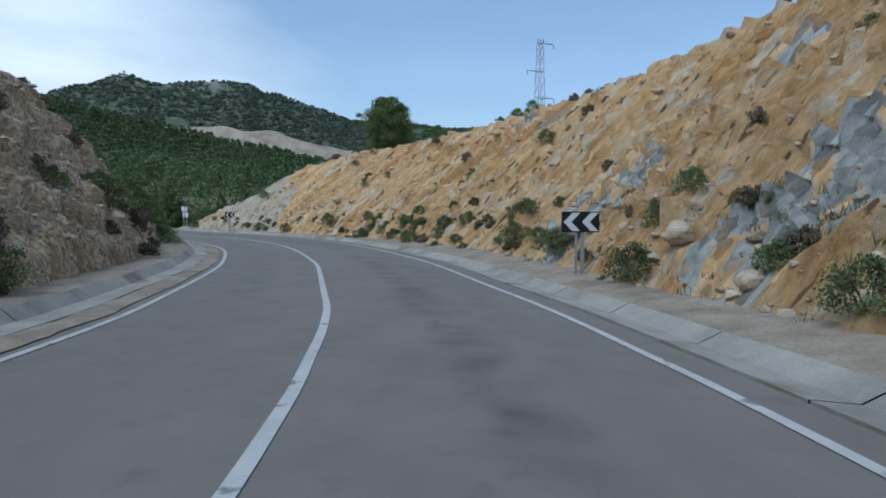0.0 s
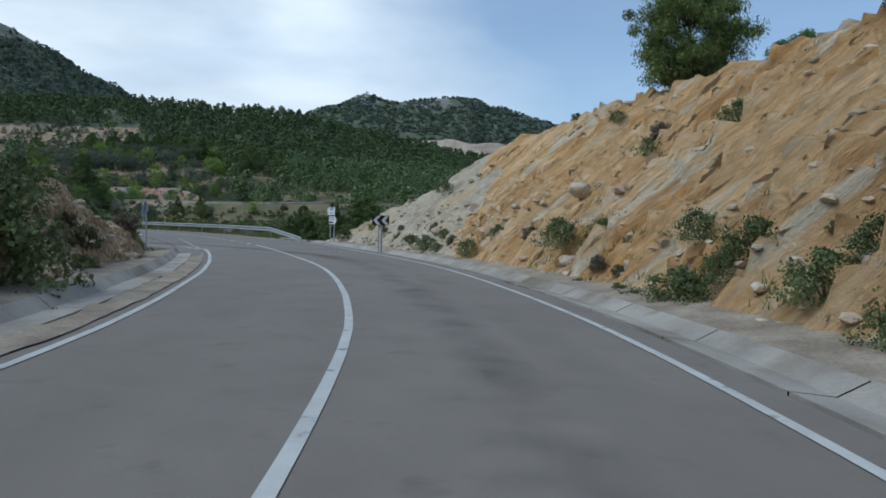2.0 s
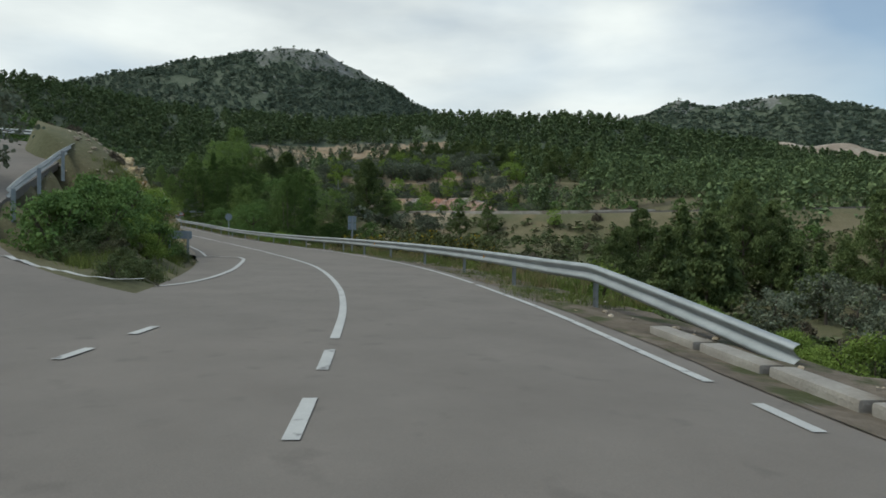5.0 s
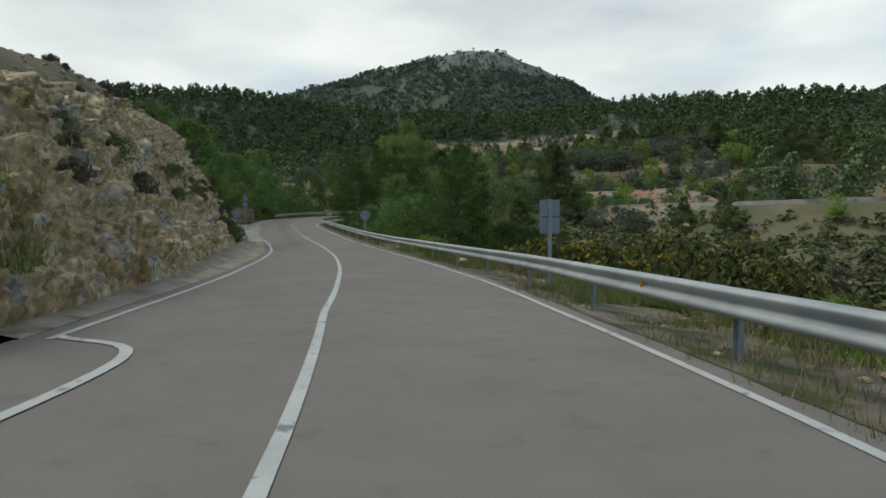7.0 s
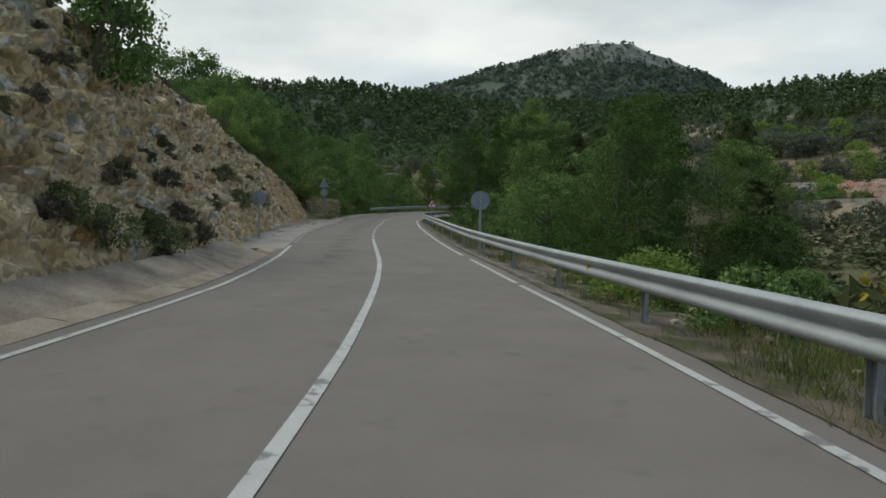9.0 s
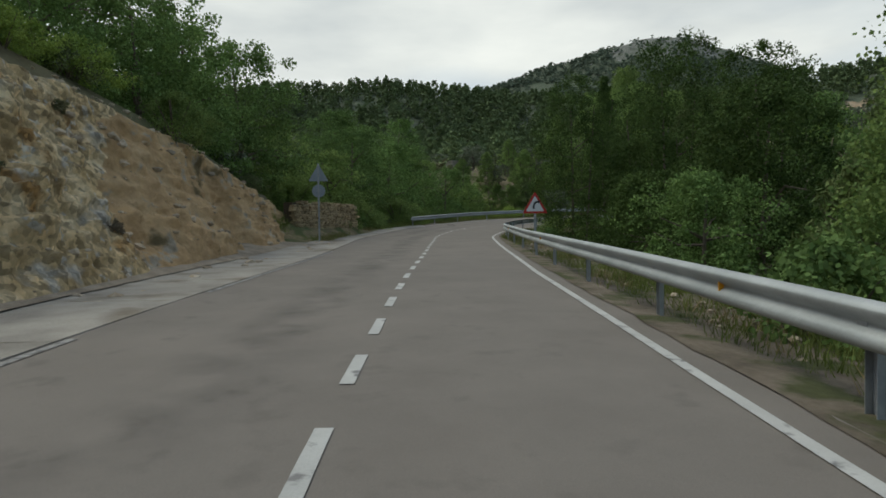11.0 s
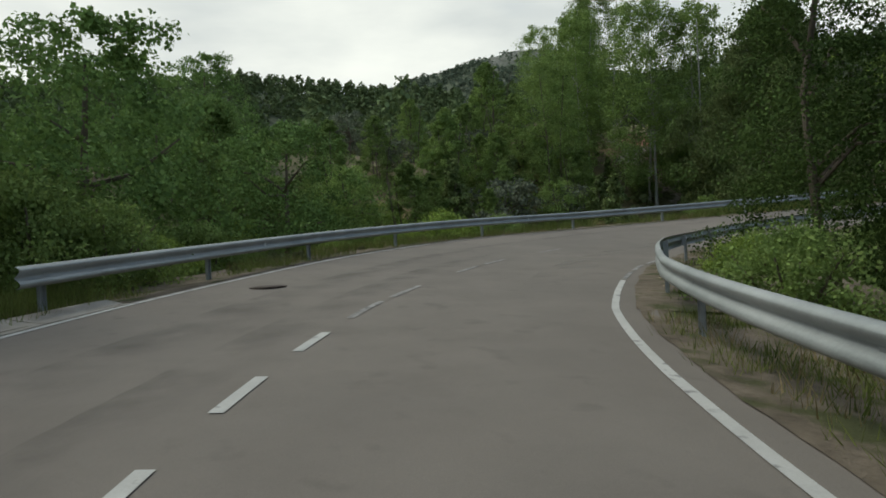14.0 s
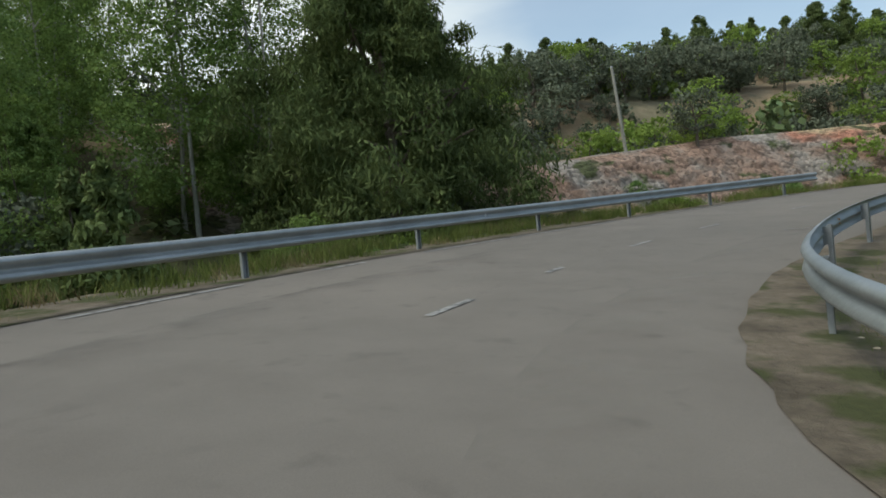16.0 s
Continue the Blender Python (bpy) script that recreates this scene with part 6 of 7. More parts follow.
grass("verge_grass", "green and dry grass under the guard rail", M_GRASS, 6500, (74, 184), (-6.4, -3.75), 501, 0.24, -0.03)
grass("verge_grass", "dry straw grass under the guard rail", M_STRAW, 1500, (74, 184), (-6.4, -3.9), 502, 0.28, 0.03)
grass("verge_grass", "rough grass under the outer guard rail", M_GRASS, 2600, (182, 234), (4.4, 7.4), 503, 0.34, -0.05)
grass("verge_grass", "dry grass under the outer guard rail", M_STRAW, 900, (182, 234), (4.3, 6.6), 504, 0.25, 0.0)
grass("verge_grass", "grass on the inside of the bend", M_GRASS, 4200, (184, 226), (-8.0, -4.3), 505, 0.22, -0.03)
grass("verge_grass", "tall grass below the dry stone wall", M_GRASS, 2200, (165, 186), (4.9, 7.4), 506, 0.42, -0.06)
grass("verge_grass", "straw-coloured grass below the dry stone wall", M_STRAW, 1000, (165, 178), (4.9, 7.0), 507, 0.40, -0.02)
grass("verge_grass", "green grass on the corner between the roads", M_GRASS, 2600, (79.3, 95), (3.9, 11), 508, 0.34, -0.1)
grass("verge_grass", "weeds beside the gutter", M_SCRUB, 700, (0, 54), (3.3, 3.85), 509, 0.16, 0.02)
grass("verge_grass", "grass at the foot of the ochre cutting", M_GRASS, 900, (4, 66), (-7.2, -4.9), 510, 0.17, 0.02)
grass("verge_grass", "grass tufts on the slope below the rail", M_STRAW, 3000, (68, 125), (-20, -5.5), 511, 0.45, -0.02)


# ---- marks on the asphalt ----
def stain_material(name, color, th, wd, scale, full=0.7):
    m = material(name, [color, tuple(1.25 * c for c in color)], 3.0, 0.85, bump=0.3, bump_scale=70, fine=0.2, dist=0.005)
    nt = m.node_tree
    b = nt.nodes["Principled BSDF"]
    co, n, mr = nt.nodes.new("ShaderNodeTexCoord"), nt.nodes.new("ShaderNodeTexNoise"), nt.nodes.new("ShaderNodeMapRange")
    n.inputs["Scale"].default_value, n.inputs["Detail"].default_value = scale, 6.0
    mr.inputs["From Min"].default_value, mr.inputs["From Max"].default_value, mr.inputs["To Max"].default_value = th, th + wd, full
    nt.links.new(co.outputs["Object"], n.inputs["Vector"])
    nt.links.new(n.outputs["Fac"], mr.inputs["Value"])
    at = nt.nodes.new("ShaderNodeAttribute")
    at.attribute_name = "fade"
    mu = nt.nodes.new("ShaderNodeMath")
    mu.operation = "MULTIPLY"
    nt.links.new(mr.outputs[0], mu.inputs[0])
    nt.links.new(at.outputs["Fac"], mu.inputs[1])
    nt.links.new(mu.outputs[0], b.inputs["Alpha"])
    return m


M_RUBBER = stain_material("tyre_rubber", (0.055, 0.054, 0.053), 0.30, 0.35, 1.2, 0.42)
M_DRIP = stain_material("lane_stain", (0.10, 0.096, 0.091), 0.38, 0.35, 1.3, 0.30)
M_PALE = stain_material("dust_film", (0.25, 0.23, 0.20), 0.47, 0.3, 0.9, 0.4)
TYRE = tagged(new("tyre_marks"), "dark rubber and drip stains on the asphalt", "road stains", kind="structure")


def stain(pts, w0, w1, mat, lift=0.006):
    c, t = resample([(x, y, 0.0) for x, y in pts], 0.4)
    n = normals(c)
    for k in range(len(c)):
        s, d = station_of(c[k, 0], c[k, 1])
        zr = np.interp(s, RS, RD[:, 2]) + d * np.interp(s, RS, RD[:, 5])
        j = int(np.argmin((SD[:, 0] - c[k, 0]) ** 2 + (SD[:, 1] - c[k, 1]) ** 2))
        c[k, 2] = zr if abs(d) < 3.7 else SD[j, 2] - 0.012
    w = np.linspace(w0, w1, len(c)) * (1 + 0.5 * fbm(t / 1.5, t * 0, 0, 2, 71))
    me = ribbon("stain", c, n, [w * k for k in (0.75, 0.45, 0.2, -0.2, -0.45, -0.75)], mat, lift)
    me.attributes.new("fade", "FLOAT", "POINT").data.foreach_set("value", np.tile(np.array([0, 0.55, 1, 1, 0.55, 0], np.float32), len(c)) * np.repeat(np.clip(np.minimum(t, t[-1] - t) / 4, 0, 1), 6).astype(np.float32))
    part("stain", me, mat, TYRE)


stain([(-47, 55.9), (-39.2, 55.0), (-33, 54.3), (-28.8, 53.4), (-25.0, 52.3), (-22.0, 51.0), (-19.1, 49.3), (-17.2, 47.9), (-15.9, 46.6), (-14.6, 45.0)], 0.5, 0.85, M_RUBBER)
stain([xy(s, -1.75) for s in range(-6, 60, 6)], 0.7, 0.6, M_DRIP, 0.005)
stain([xy(s, 1.5) for s in range(-6, 52, 6)], 0.9, 0.8, M_PALE, 0.0045)
stain([xy(s, -2.6) for s in range(-6, 60, 6)], 0.6, 0.6, M_PALE, 0.0045)
stain([xy(s, 0.9) for s in range(120, 200, 5)], 0.8, 0.9, M_DRIP, 0.005)
stain([xy(s, 2.2) for s in range(168, 214, 5)], 1.2, 1.3, M_DRIP, 0.005)
stain([xy(s, -1.9) for s in range(186, 224, 4)], 1.6, 1.4, M_PALE, 0.0045)


def manhole():
    root = thing("manhole_cover", "rusty round iron drain cover set in the asphalt", "manhole cover")
    p = on_road(186.0, 2.75, 0.0)
    root.matrix_basis = Matrix.Translation(p)
    m_iron = material("rusty_iron", [(0.06, 0.05, 0.045), (0.11, 0.085, 0.07)], 8.0, 0.7, 0.3, bump=0.5, bump_scale=50, fine=0.3)
    bm = bmesh.new()
    bmesh.ops.create_cone(bm, cap_ends=True, segments=24, radius1=0.34, radius2=0.34, depth=0.02, matrix=Matrix.Translation((0, 0, 0.004)))
    part("frame", bm, m_iron, root)
    bm = bmesh.new()
    bmesh.ops.create_cone(bm, cap_ends=True, segments=24, radius1=0.28, radius2=0.27, depth=0.02, matrix=Matrix.Translation((0, 0, 0.012)))
    part("lid", bm, m_iron, root)


manhole()

# ---- signs ----
M_BLACK = material("sign_black", [(0.012, 0.012, 0.013), (0.02, 0.02, 0.021)], 5.0, 0.45, bump=0.0, fine=0.1)
M_WHITE = material("sign_white", [(0.66, 0.67, 0.67), (0.74, 0.74, 0.73)], 1.5, 0.4, bump=0.0, fine=0.04)
M_RED = material("sign_red", [(0.42, 0.020, 0.018), (0.50, 0.03, 0.025)], 3.0, 0.4, bump=0.0, fine=0.06)
M_BACK = material("sign_back_grey", [(0.24, 0.28, 0.31), (0.32, 0.36, 0.39)], 2.0, 0.5, 0.2, bump=0.1, bump_scale=20, fine=0.1)
M_BLUE = material("sign_blue", [(0.05, 0.09, 0.22), (0.06, 0.11, 0.26)], 2.0, 0.5, bump=0.0, fine=0.06)


def plate(bm, outline, depth, at=0.0):
    """A flat plate in the xz plane, facing -y, its front at y = at."""
    f = [bm.verts.new((x, at, z)) for x, z in outline]
    b = [bm.verts.new((x, at + depth, z)) for x, z in outline]
    bm.faces.new(f)
    bm.faces.new(b[::-1])
    k = len(f)
    for i in range(k):
        bm.faces.new((f[i], b[i], b[(i + 1) % k], f[(i + 1) % k]))
    bmesh.ops.recalc_face_normals(bm, faces=bm.faces)
    return bm


def rounded(outline, r, n=4):
    """An outline with its corners rounded."""
    out, k = [], len(outline)
    for i in range(k):
        p, a, b = (Vector(outline[j % k]) for j in (i, i - 1, i + 1))
        u, v = (a - p).normalized(), (b - p).normalized()
        t = r / math.tan(u.angle(v) / 2)
        q0, q1 = p + u * t, p + v * t
        for j in range(n + 1):
            w = j / n
            out.append(tuple((q0 * (1 - w) ** 2 + p * 2 * w * (1 - w) + q1 * w * w)))
    return out


def box_outline(w, h, x=0.0, z=0.0):
    return [(x - w / 2, z - h / 2), (x + w / 2, z - h / 2), (x + w / 2, z + h / 2), (x - w / 2, z + h / 2)]


def sign_post(root, x, top, below=0.3, w=0.08, d=0.04):
    bm = bmesh.new()
    add_box(bm, (w, d, top + below), (x, 0.045, (top - below) / 2), None, 0.006)
    part("post", bm, M_POST, root)


def place_sign(root, s, d, toward=0.0, lift=0.0):
    """Stands a sign on the land at a station; toward: degrees it is turned from facing back along the road."""
    p = on_road(s, d)
    z = max(drop_z(p.x, p.y), p.z - 0.3)
    root.matrix_basis = Matrix.Translation((p.x, p.y, z + lift)) @ Matrix.Rotation(radians(heading(s) + toward), 4, "Z")
    return z - p.z


def chevron_sign(s, d, centre_z, toward):
    root = thing("chevron_sign", "black and white chevron board on galvanised posts", "road sign", "chevron signs")
    dz = place_sign(root, s, d, toward)
    c = centre_z - dz
    sign_post(root, 0.06, c + 0.2)
    sign_post(root, -0.08, c + 0.2, w=0.05)
    bm = plate(bmesh.new(), rounded(box_outline(0.82, 0.44, 0, c), 0.03), 0.02)
    panel = part("panel", bm, M_BLACK, root)
    for x0 in (-0.37, 0.03):
        pts = [(x0, c), (x0 + 0.19, c + 0.195), (x0 + 0.36, c + 0.195), (x0 + 0.17, c), (x0 + 0.36, c - 0.195), (x0 + 0.19, c - 0.195)]
        bm = plate(bmesh.new(), pts, 0.003, -0.004)
        part("chevron", bm, M_WHITE, panel, "white arrow stripe")


chevron_sign(13.05, -5.52, 1.32, -6)
chevron_sign(54.6, -4.75, 1.44, 4)


def lettering(text, size, x, z, parent, mat, y=-0.006):
    cu = bpy.data.curves.new("letters", "FONT")
    cu.body, cu.size, cu.align_x, cu.align_y, cu.extrude = text, size, "LEFT", "CENTER", 0.001
    ob = new("letters", cu)
    me = bpy.data.meshes.new_from_object(ob)
    bpy.data.objects.remove(ob)
    me.transform(Matrix.Translation((x, y, z)) @ Matrix.Rotation(radians(90), 4, "X") @ Matrix.Diagonal((0.82, 1, 1, 1)))
    return part("letters", me, mat, parent)


def direction_sign():
    root = thing("direction_sign", "two white arrow-shaped direction boards on twin posts", "road sign")
    dz = place_sign(root, 63.75, -5.22, -72)
    z1, z2 = 1.90 - dz, 1.37 - dz
    for x in (-0.17, 0.19):
        sign_post(root, x, z1 + 0.3, w=0.07)
    w, h = 0.66, 0.50
    a = part("board", plate(bmesh.new(), [(-w / 2, z1 - h / 2), (w / 2, z1 - h / 2), (w / 2, z1 + h / 2), (-w / 2, z1 + h / 2), (-w / 2 - 0.11, z1)][::1], 0.02), M_BLACK, root, "white arrow board with a blue panel")
    part("face", plate(bmesh.new(), [(-w / 2 + 0.01, z1 - h / 2 + 0.02), (w / 2 - 0.02, z1 - h / 2 + 0.02), (w / 2 - 0.02, z1 + h / 2 - 0.02), (-w / 2 + 0.01, z1 + h / 2 - 0.02), (-w / 2 - 0.09, z1)], 0.003, -0.004), M_WHITE, a)
    part("route_panel", plate(bmesh.new(), box_outline(0.27, 0.16, 0.02, z1 + 0.14), 0.002, -0.0065), M_BLUE, a, "small blue route panel")
    part("route_bar", plate(bmesh.new(), box_outline(0.20, 0.05, 0.02, z1 + 0.14), 0.002, -0.009), M_WHITE, a)
    lettering("CASTELLOTE", 0.115, -0.29, z1 - 0.13, a, M_BLACK, -0.0068)
    b = part("board", plate(bmesh.new(), [(-w / 2 + 0.05, z2 - h / 2), (w / 2, z2 - h / 2), (w / 2 + 0.16, z2), (w / 2, z2 + h / 2), (-w / 2 + 0.05, z2 + h / 2)], 0.02), M_BLACK, root, "white arrow board with three lines")
    part("face", plate(bmesh.new(), [(-w / 2 + 0.07, z2 - h / 2 + 0.02), (w / 2 - 0.01, z2 - h / 2 + 0.02), (w / 2 + 0.135, z2), (w / 2 - 0.01, z2 + h / 2 - 0.02), (-w / 2 + 0.07, z2 + h / 2 - 0.02)], 0.003, -0.004), M_WHITE, b)
    lettering("LAS PARRAS", 0.115, -0.25, z2 + 0.14, b, M_BLACK, -0.0068)
    lettering("DE CASTELLOTE", 0.082, -0.25, z2 + 0.01, b, M_BLACK, -0.0068)
    part("word_bar", plate(bmesh.new(), box_outline(0.40, 0.085, -0.04, z2 - 0.13), 0.002, -0.0066), M_BLACK, b)


direction_sign()


def back_of_sign(s, d, pieces, post_top, label, toward=0.0, posts=(0.0,), mat=M_BACK):
    """A road sign seen from behind: pieces are (kind, size, height over the road)."""
    root = thing("road_sign", label, "road sign")
    dz = place_sign(root, s, d, toward)
    for x in posts:
        bm = bmesh.new()
        add_box(bm, (0.08, 0.04, post_top - dz + 0.3), (x, -0.03, (post_top - dz - 0.3) / 2), None, 0.006)
        part("post", bm, M_POST, root)
    for what, size, z in pieces:
        z = z - dz
        if what == "round":
            o = [(size / 2 * math.cos(k * math.pi / 16), z + size / 2 * math.sin(k * math.pi / 16)) for k in range(32)]
        elif what == "octagon":
            o = [(size / 2 * math.cos((k + 0.5) * math.pi / 4), z + size / 2 * math.sin((k + 0.5) * math.pi / 4)) for k in range(8)]
        elif what == "triangle":
            o = rounded([(-size / 2, z - size * 0.30), (size / 2, z - size * 0.30), (0, z + size * 0.566)], 0.04)
        else:
            o = rounded(box_outline(size[0], size[1], 0, z), 0.03)
        panel = part("panel", plate(bmesh.new(), o, 0.02, 0.0), mat, root, "plain grey back of the panel")
        bm = bmesh.new()
        add_box(bm, (0.16, 0.03, 0.035), (0, -0.055, z), None, 0.004)
        part("clamp", bm, M_POST, panel)


back_of_sign(60.6, 5.0, [("octagon", 0.62, 1.85)], 2.15, "grey back of a stop sign on a galvanised post", 62)
back_of_sign(87.5, 4.1, [("board", (0.85, 0.27), 0.95)], 1.0, "grey back of a low rectangular sign on two posts", 0, (-0.3, 0.3))
back_of_sign(98.2, -4.75, [("board", (0.46, 0.36), 1.75), ("board", (0.46, 0.36), 1.36)], 1.95, "blue-grey back of a route sign beside the guard rail", 0, (0.0,), M_BACK)
back_of_sign(128.5, -3.95, [("round", 0.66, 1.72)], 1.95, "grey back of a round sign behind the guard rail", 0, (0.0,), M_BACK)
back_of_sign(134.0, 4.5, [("round", 0.60, 1.65)], 1.95, "grey back of a round sign below the rock face")
back_of_sign(165.5, 5.2, [("triangle", 0.95, 3.2), ("round", 0.62, 2.45)], 3.75, "grey backs of a triangular and a round sign on one post", 3)


def bend_sign():
    root = thing("bend_sign", "red-bordered triangular bend warning sign with black arrow", "road sign")
    dz = place_sign(root, 158.0, -4.15, 0)
    c = 1.52 - dz
    sign_post(root, 0, c + 0.35)
    s = 0.92
    tri = lambda k: rounded([(-s * k / 2, c - s * 0.29 * k), (s * k / 2, c - s * 0.29 * k), (0, c + s * 0.577 * k)], 0.045 * k)
    panel = part("panel", plate(bmesh.new(), tri(1.0), 0.02), M_RED, root, "red triangular panel")
    part("field", plate(bmesh.new(), tri(0.72), 0.003, -0.004), M_WHITE, panel, "white field")
    pts, w = [], 0.035
    arc = [(-0.05, -0.13), (-0.05, -0.02), (-0.02, 0.06), (0.05, 0.11), (0.12, 0.12)]
    arc = [(x, c + 0.03 + z) for x, z in arc]
    left = [(x - w, z) if i < 2 else (x - w * 0.5, z + w) for i, (x, z) in enumerate(arc)]
    right = [(x + w, z) if i < 2 else (x + w * 0.5, z - w) for i, (x, z) in enumerate(arc)]
    bm = bmesh.new()
    for i in range(4):
        q = [bm.verts.new((x, -0.0075, z)) for x, z in (left[i], right[i], right[i + 1], left[i + 1])]
        bm.faces.new(q)
    hx, hz = arc[-1]
    bm.faces.new([bm.verts.new((x, -0.0075, z)) for x, z in ((hx - 0.01, hz + 0.075), (hx - 0.01, hz - 0.075), (hx + 0.075, hz))])
    bmesh.ops.recalc_face_normals(bm, faces=bm.faces)
    part("arrow", bm, M_BLACK, panel, "black bent arrow")


bend_sign()


# ---- the dry stone wall ----
def dry_wall():
    root = thing("dry_stone_wall", "tumbledown dry stone terrace wall of brown stones", "stone wall")
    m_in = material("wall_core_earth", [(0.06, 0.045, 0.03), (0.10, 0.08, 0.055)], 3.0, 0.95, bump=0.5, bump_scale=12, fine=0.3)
    m_st = material("brown_wall_stone", [(0.26, 0.19, 0.105), (0.42, 0.325, 0.19), (0.54, 0.455, 0.31)], 2.5, 0.92, bump=0.7, bump_scale=18, fine=0.3, per_object=0.32, dist=0.03)
    a, b = Vector((-124.6, 85.3, 0)), Vector((-130.2, 89.0, 0))
    way = (b - a).normalized()
    out = Vector((way.y, -way.x, 0))
    if out.x < 0:
        out = -out
    z0 = on_road(168.6, 5.4).z + 0.75
    length = (b - a).length
    root.matrix_basis = Matrix.Translation((a.x, a.y, z0)) @ Matrix.Rotation(math.atan2(way.y, way.x), 4, "Z")
    side = 1 if (Matrix.Rotation(math.atan2(way.y, way.x), 3, "Z") @ Vector((0, 1, 0))).dot(out) > 0 else -1
    bm = bmesh.new()
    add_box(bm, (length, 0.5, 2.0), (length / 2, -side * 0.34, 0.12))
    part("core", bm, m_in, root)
    rng = np.random.default_rng(9)
    tpl = []
    for k in range(8):
        bm = bmesh.new()
        bmesh.ops.create_cube(bm, size=1.0)
        bmesh.ops.subdivide_edges(bm, edges=bm.edges[:], cuts=1)
        for v in bm.verts:
            v.co = v.co.normalized() * (0.5 * v.co.length + 0.27) + Vector(rng.normal(size=3) * 0.055)
        me = bpy.data.meshes.new("stone")
        bm.to_mesh(me)
        bm.free()
        me.materials.append(m_st)
        tpl.append(me)
    z = -0.3
    while z < 1.18:
        h = rng.uniform(0.08, 0.15)
        x = -rng.random() * 0.2
        while x < length:
            w = rng.uniform(0.13, 0.40)
            if z < 1.02 or rng.random() < 0.6:
                st = new("stone", tpl[int(rng.integers(8))])
                st.parent = root
                st.location = (x + w / 2, side * (0.0 - 0.06 * z + rng.normal() * 0.025), z + h / 2)
                st.rotation_euler = (rng.normal() * 0.08, rng.normal() * 0.09, rng.normal() * 0.1)
                st.scale = (w * 1.02, 0.36, h * rng.uniform(0.9, 1.12))
            x += w
        z += h


dry_wall()


# ---- side road rail, pylon, pole, hut, culvert, low wall ----
def side_rail(name, a, b, off, label):
    root = thing(name, label, "guard rail")
    i0, i1 = int(a / 0.5), int(b / 0.5)
    c, n = SD[i0:i1], SN[i0:i1]
    rows = []
    for du, dz in W_BEAM + [(u - 0.006, v) for u, v in W_BEAM[::-1]] + W_BEAM[:1]:
        o = off + du
        rows.append(np.column_stack([c[:, 0] + o * n[:, 0], c[:, 1] + o * n[:, 1], c[:, 2] + 0.55 + dz]))
    v = np.stack(rows, 1)
    for k in range(0, len(c) - 1, 8):
        e = min(k + 9, len(c))
        part("beam", quick_mesh("beam", v[k:e].reshape(-1, 3), grid_faces(e - k, v.shape[1]), M_STEEL), M_STEEL, root)
        p = part("post", add_box(bmesh.new(), (0.055, 0.12, 1.2), (0, 0, 0), None, 0.004), M_POST, root)
        p.location = (c[k, 0] + (off - 0.1) * n[k, 0], c[k, 1] + (off - 0.1) * n[k, 1], c[k, 2] + 0.08)


side_rail("guard_rail", 28.0, 56.0, -3.4, "galvanised guard rail high on the side road")


def pylon():
    root = thing("pylon", "grey steel lattice power pylon behind the cutting", "pylon")
    x, y = 10.8, 75.0
    z0 = drop_z(x, y) - 0.2
    top = 20.2
    h = top - z0
    root.matrix_basis = Matrix.Translation((x, y, z0)) @ Matrix.Rotation(radians(25), 4, "Z")
    w = lambda z: 0.70 - 0.46 * z / h
    bm = bmesh.new()
    corners = [(-1, -1), (1, -1), (1, 1), (-1, 1)]
    for cx, cy in corners:
        add_tube(bm, (cx * w(0), cy * w(0), 0), (cx * w(h), cy * w(h), h), 0.035, 0.03, 5)
    part("tower_legs", bm, M_POST, root)
    bm = bmesh.new()
    n = 12
    for k in range(n):
        za, zb = h * k / n, h * (k + 1) / n
        for i in range(4):
            p, q = corners[i], corners[(i + 1) % 4]
            add_tube(bm, (p[0] * w(za), p[1] * w(za), za), (q[0] * w(zb), q[1] * w(zb), zb), 0.016, None, 4, False)
            add_tube(bm, (q[0] * w(za), q[1] * w(za), za), (p[0] * w(zb), p[1] * w(zb), zb), 0.016, None, 4, False)
    part("lattice", bm, M_POST, root)
    for z, l, r in ((h * 0.97, 0.45, 1.8), (h * 0.80, 1.7, 0.5), (h * 0.64, 0.5, 1.9)):
        bm = bmesh.new()
        for a in (-1, 1):
            add_tube(bm, (0, a * 0.2, z), (r, 0, z + 0.05), 0.025, None, 4)
            add_tube(bm, (0, a * 0.2, z), (-l, 0, z + 0.05), 0.025, None, 4)
        add_tube(bm, (0, 0, z + 0.3), (r, 0, z + 0.05), 0.02, None, 4)
        arm = part("cross_arm", bm, M_POST, root)
        bm = bmesh.new()
        add_tube(bm, (r if r > l else -l, 0, z + 0.05), (r if r > l else -l, 0, z - 0.4), 0.05, 0.05, 6)
        part("insulator", bm, M_POST, arm)


pylon()


def pole():
    root = thing("utility_pole", "leaning pale wooden utility pole on the slope", "pole")
    x, y = -151.0, 146.5
    root.matrix_basis = Matrix.Translation((x, y, drop_z(x, y))) @ Matrix.Rotation(radians(-4), 4, "Y")
    part("shaft", add_tube(bmesh.new(), (0, 0, -0.4), (0, 0, 4.6), 0.10, 0.075, 10), M_PALEBARK, root)
    bm = bmesh.new()
    add_tube(bm, (0, 0, 4.58), (0, 0, 4.66), 0.085, 0.05, 10)
    part("cap", bm, M_POST, root)


pole()


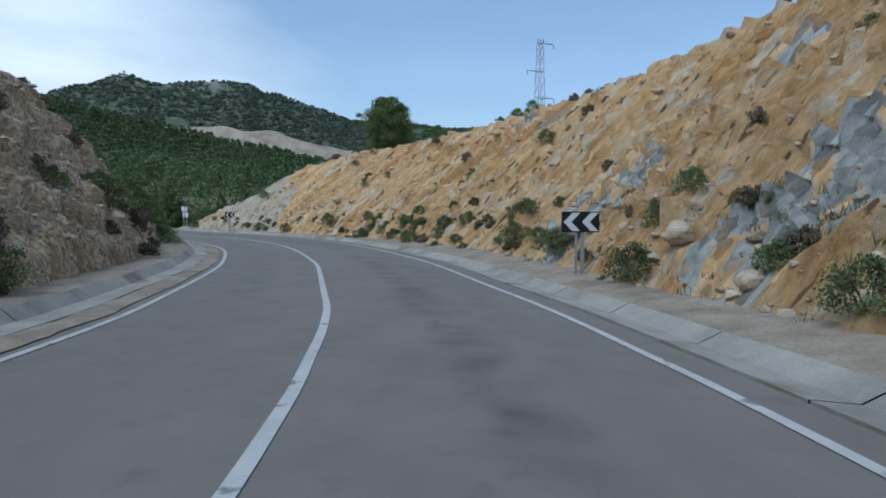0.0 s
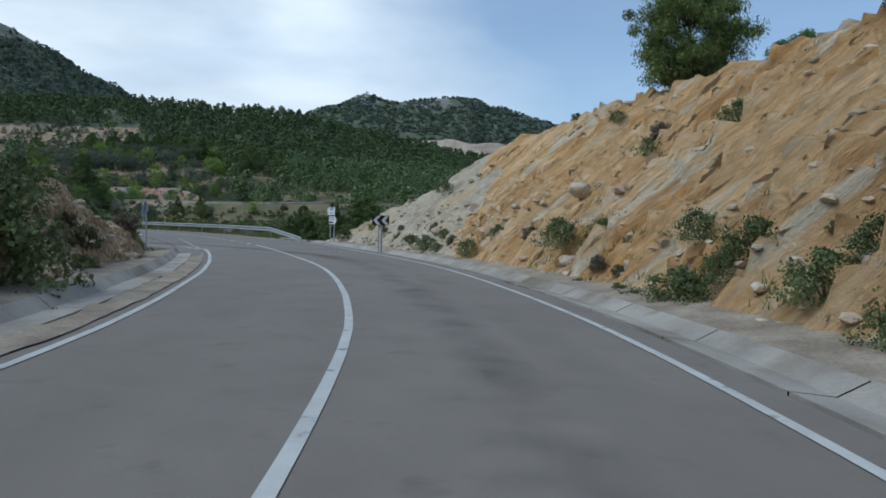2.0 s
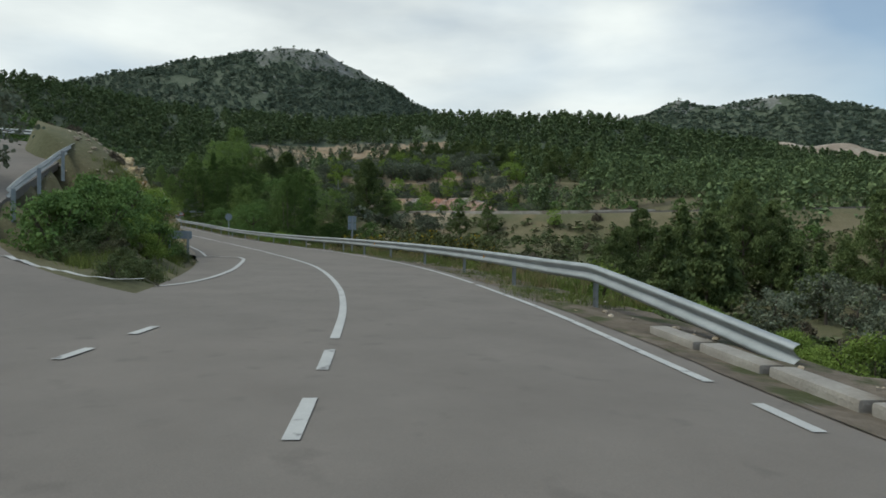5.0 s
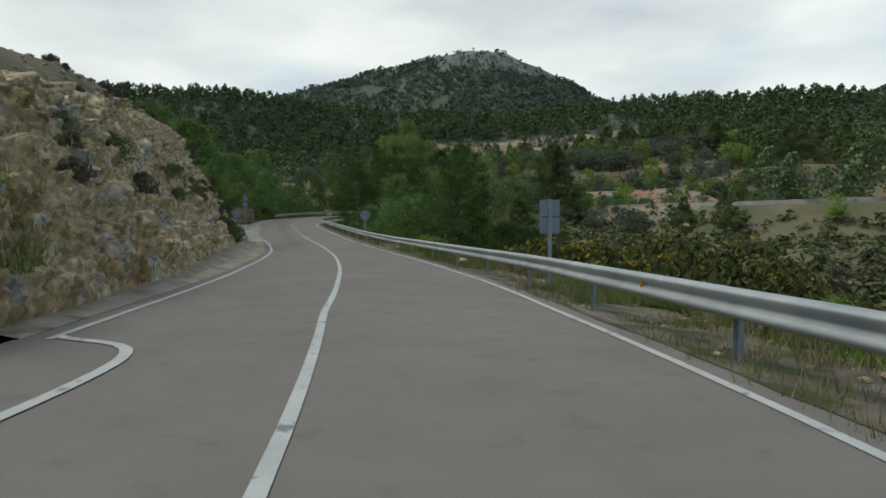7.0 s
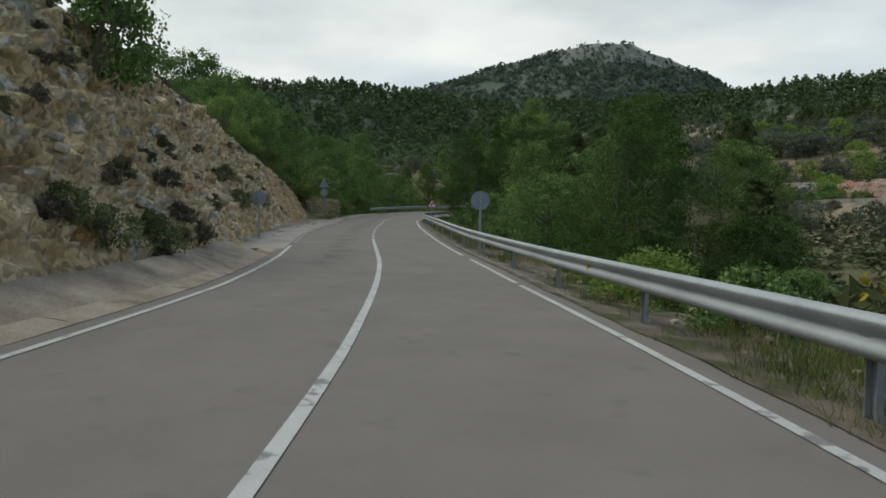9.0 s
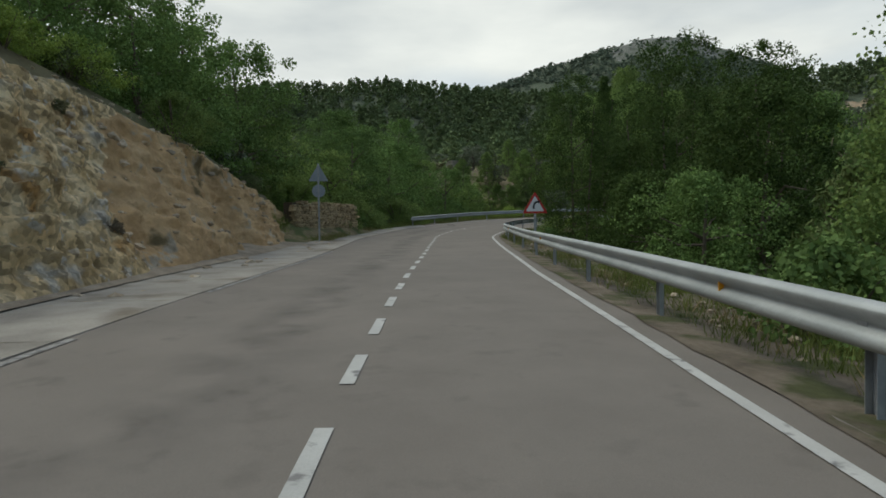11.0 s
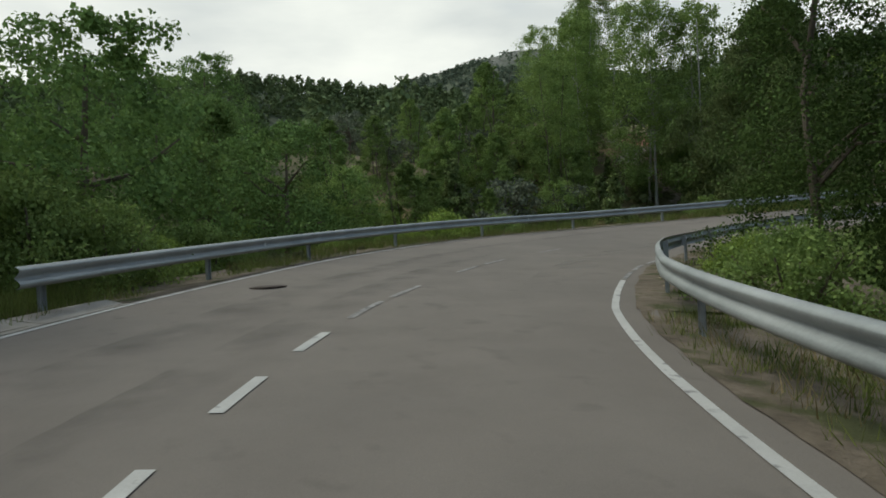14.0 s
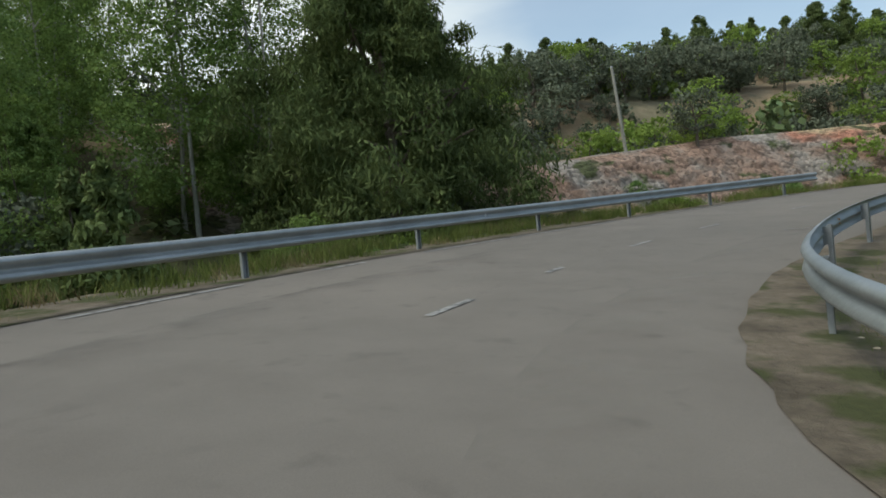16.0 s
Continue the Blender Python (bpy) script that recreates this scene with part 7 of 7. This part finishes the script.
def hut():
    root = thing("pump_house", "small pale block hut with a flat lid in the thicket", "hut")
    x, y = -187.0, 111.0
    z = drop_z(x, y)
    root.matrix_basis = Matrix.Translation((x, y, z)) @ Matrix.Rotation(radians(20), 4, "Z")
    h = 1.5
    part("walls", add_box(bmesh.new(), (1.6, 1.4, h + 0.3), (0, 0, h / 2 - 0.15), None, 0.02), M_CONCRETE, root)
    part("lid", add_box(bmesh.new(), (1.8, 1.6, 0.1), (0, 0, h + 0.05), None, 0.015), M_CONCRETE, root)


hut()


def culvert():
    root = thing("culvert", "concrete drain pipe mouth at the end of the gutter", "drain pipe")
    p = on_road(66.8, -5.2, -0.2)
    root.matrix_basis = Matrix.Translation(p) @ Matrix.Rotation(radians(heading(66.8)), 4, "Z")
    bm = bmesh.new()
    for k in range(16):
        a0, a1 = 2 * math.pi * k / 16, 2 * math.pi * (k + 1) / 16
        ring = [(r * math.cos(a), y, r * math.sin(a)) for a in (a0, a1) for r, y in ((0.22, -0.5), (0.17, -0.5), (0.17, 0.7), (0.22, 0.7))]
        v = [bm.verts.new(c) for c in ring]
        for i in range(4):
            bm.faces.new((v[i], v[(i + 1) % 4], v[4 + (i + 1) % 4], v[4 + i]))
    bmesh.ops.recalc_face_normals(bm, faces=bm.faces)
    bmesh.ops.remove_doubles(bm, verts=bm.verts, dist=0.002)
    part("pipe", bm, M_CONCRETE, root)
    part("headwall", add_box(bmesh.new(), (0.35, 1.0, 0.3), (0.42, 0.1, -0.1), None, 0.03), M_CONCRETE, root)


culvert()


def low_wall(name, pts, h, w, label):
    """A long low concrete edge wall in the valley."""
    c, t = resample([(x, y, 0.0) for x, y in pts], 1.5)
    n = normals(c)
    z = np.array([drop_z(a, b) for a, b in c[:, :2]])
    z = np.convolve(np.pad(z, 3, mode="edge"), np.ones(7) / 7, "valid")
    cols = [np.column_stack([c[:, 0] + o * n[:, 0], c[:, 1] + o * n[:, 1], z + q]) for o, q in ((w, -0.8), (w, h), (-w, h), (-w, -0.8))]
    me = quick_mesh(name, np.stack(cols, 1).reshape(-1, 3), grid_faces(len(c), 4)[:, ::-1], M_CONCRETE, False)
    return tagged(new(name, me), label, "low wall", kind="structure")


low_wall("wall_far_road", [(-124, 140.4), (-112, 139.6), (-98, 135.2), (-82, 132.6), (-66, 136.0)], 0.45, 0.2, "pale low concrete edge wall along the far road")
low_wall("wall_terrace", [(-162, 136.5), (-155.5, 139.0), (-148, 140.6), (-143.5, 141.2)], 0.35, 0.2, "pale low concrete retaining wall below the red bank")

# kinds that were not planted
for pr in PLANTS.values():
    if not pr["used"]:
        for o in (*pr["ob"].children_recursive, pr["ob"]):
            bpy.data.objects.remove(o)
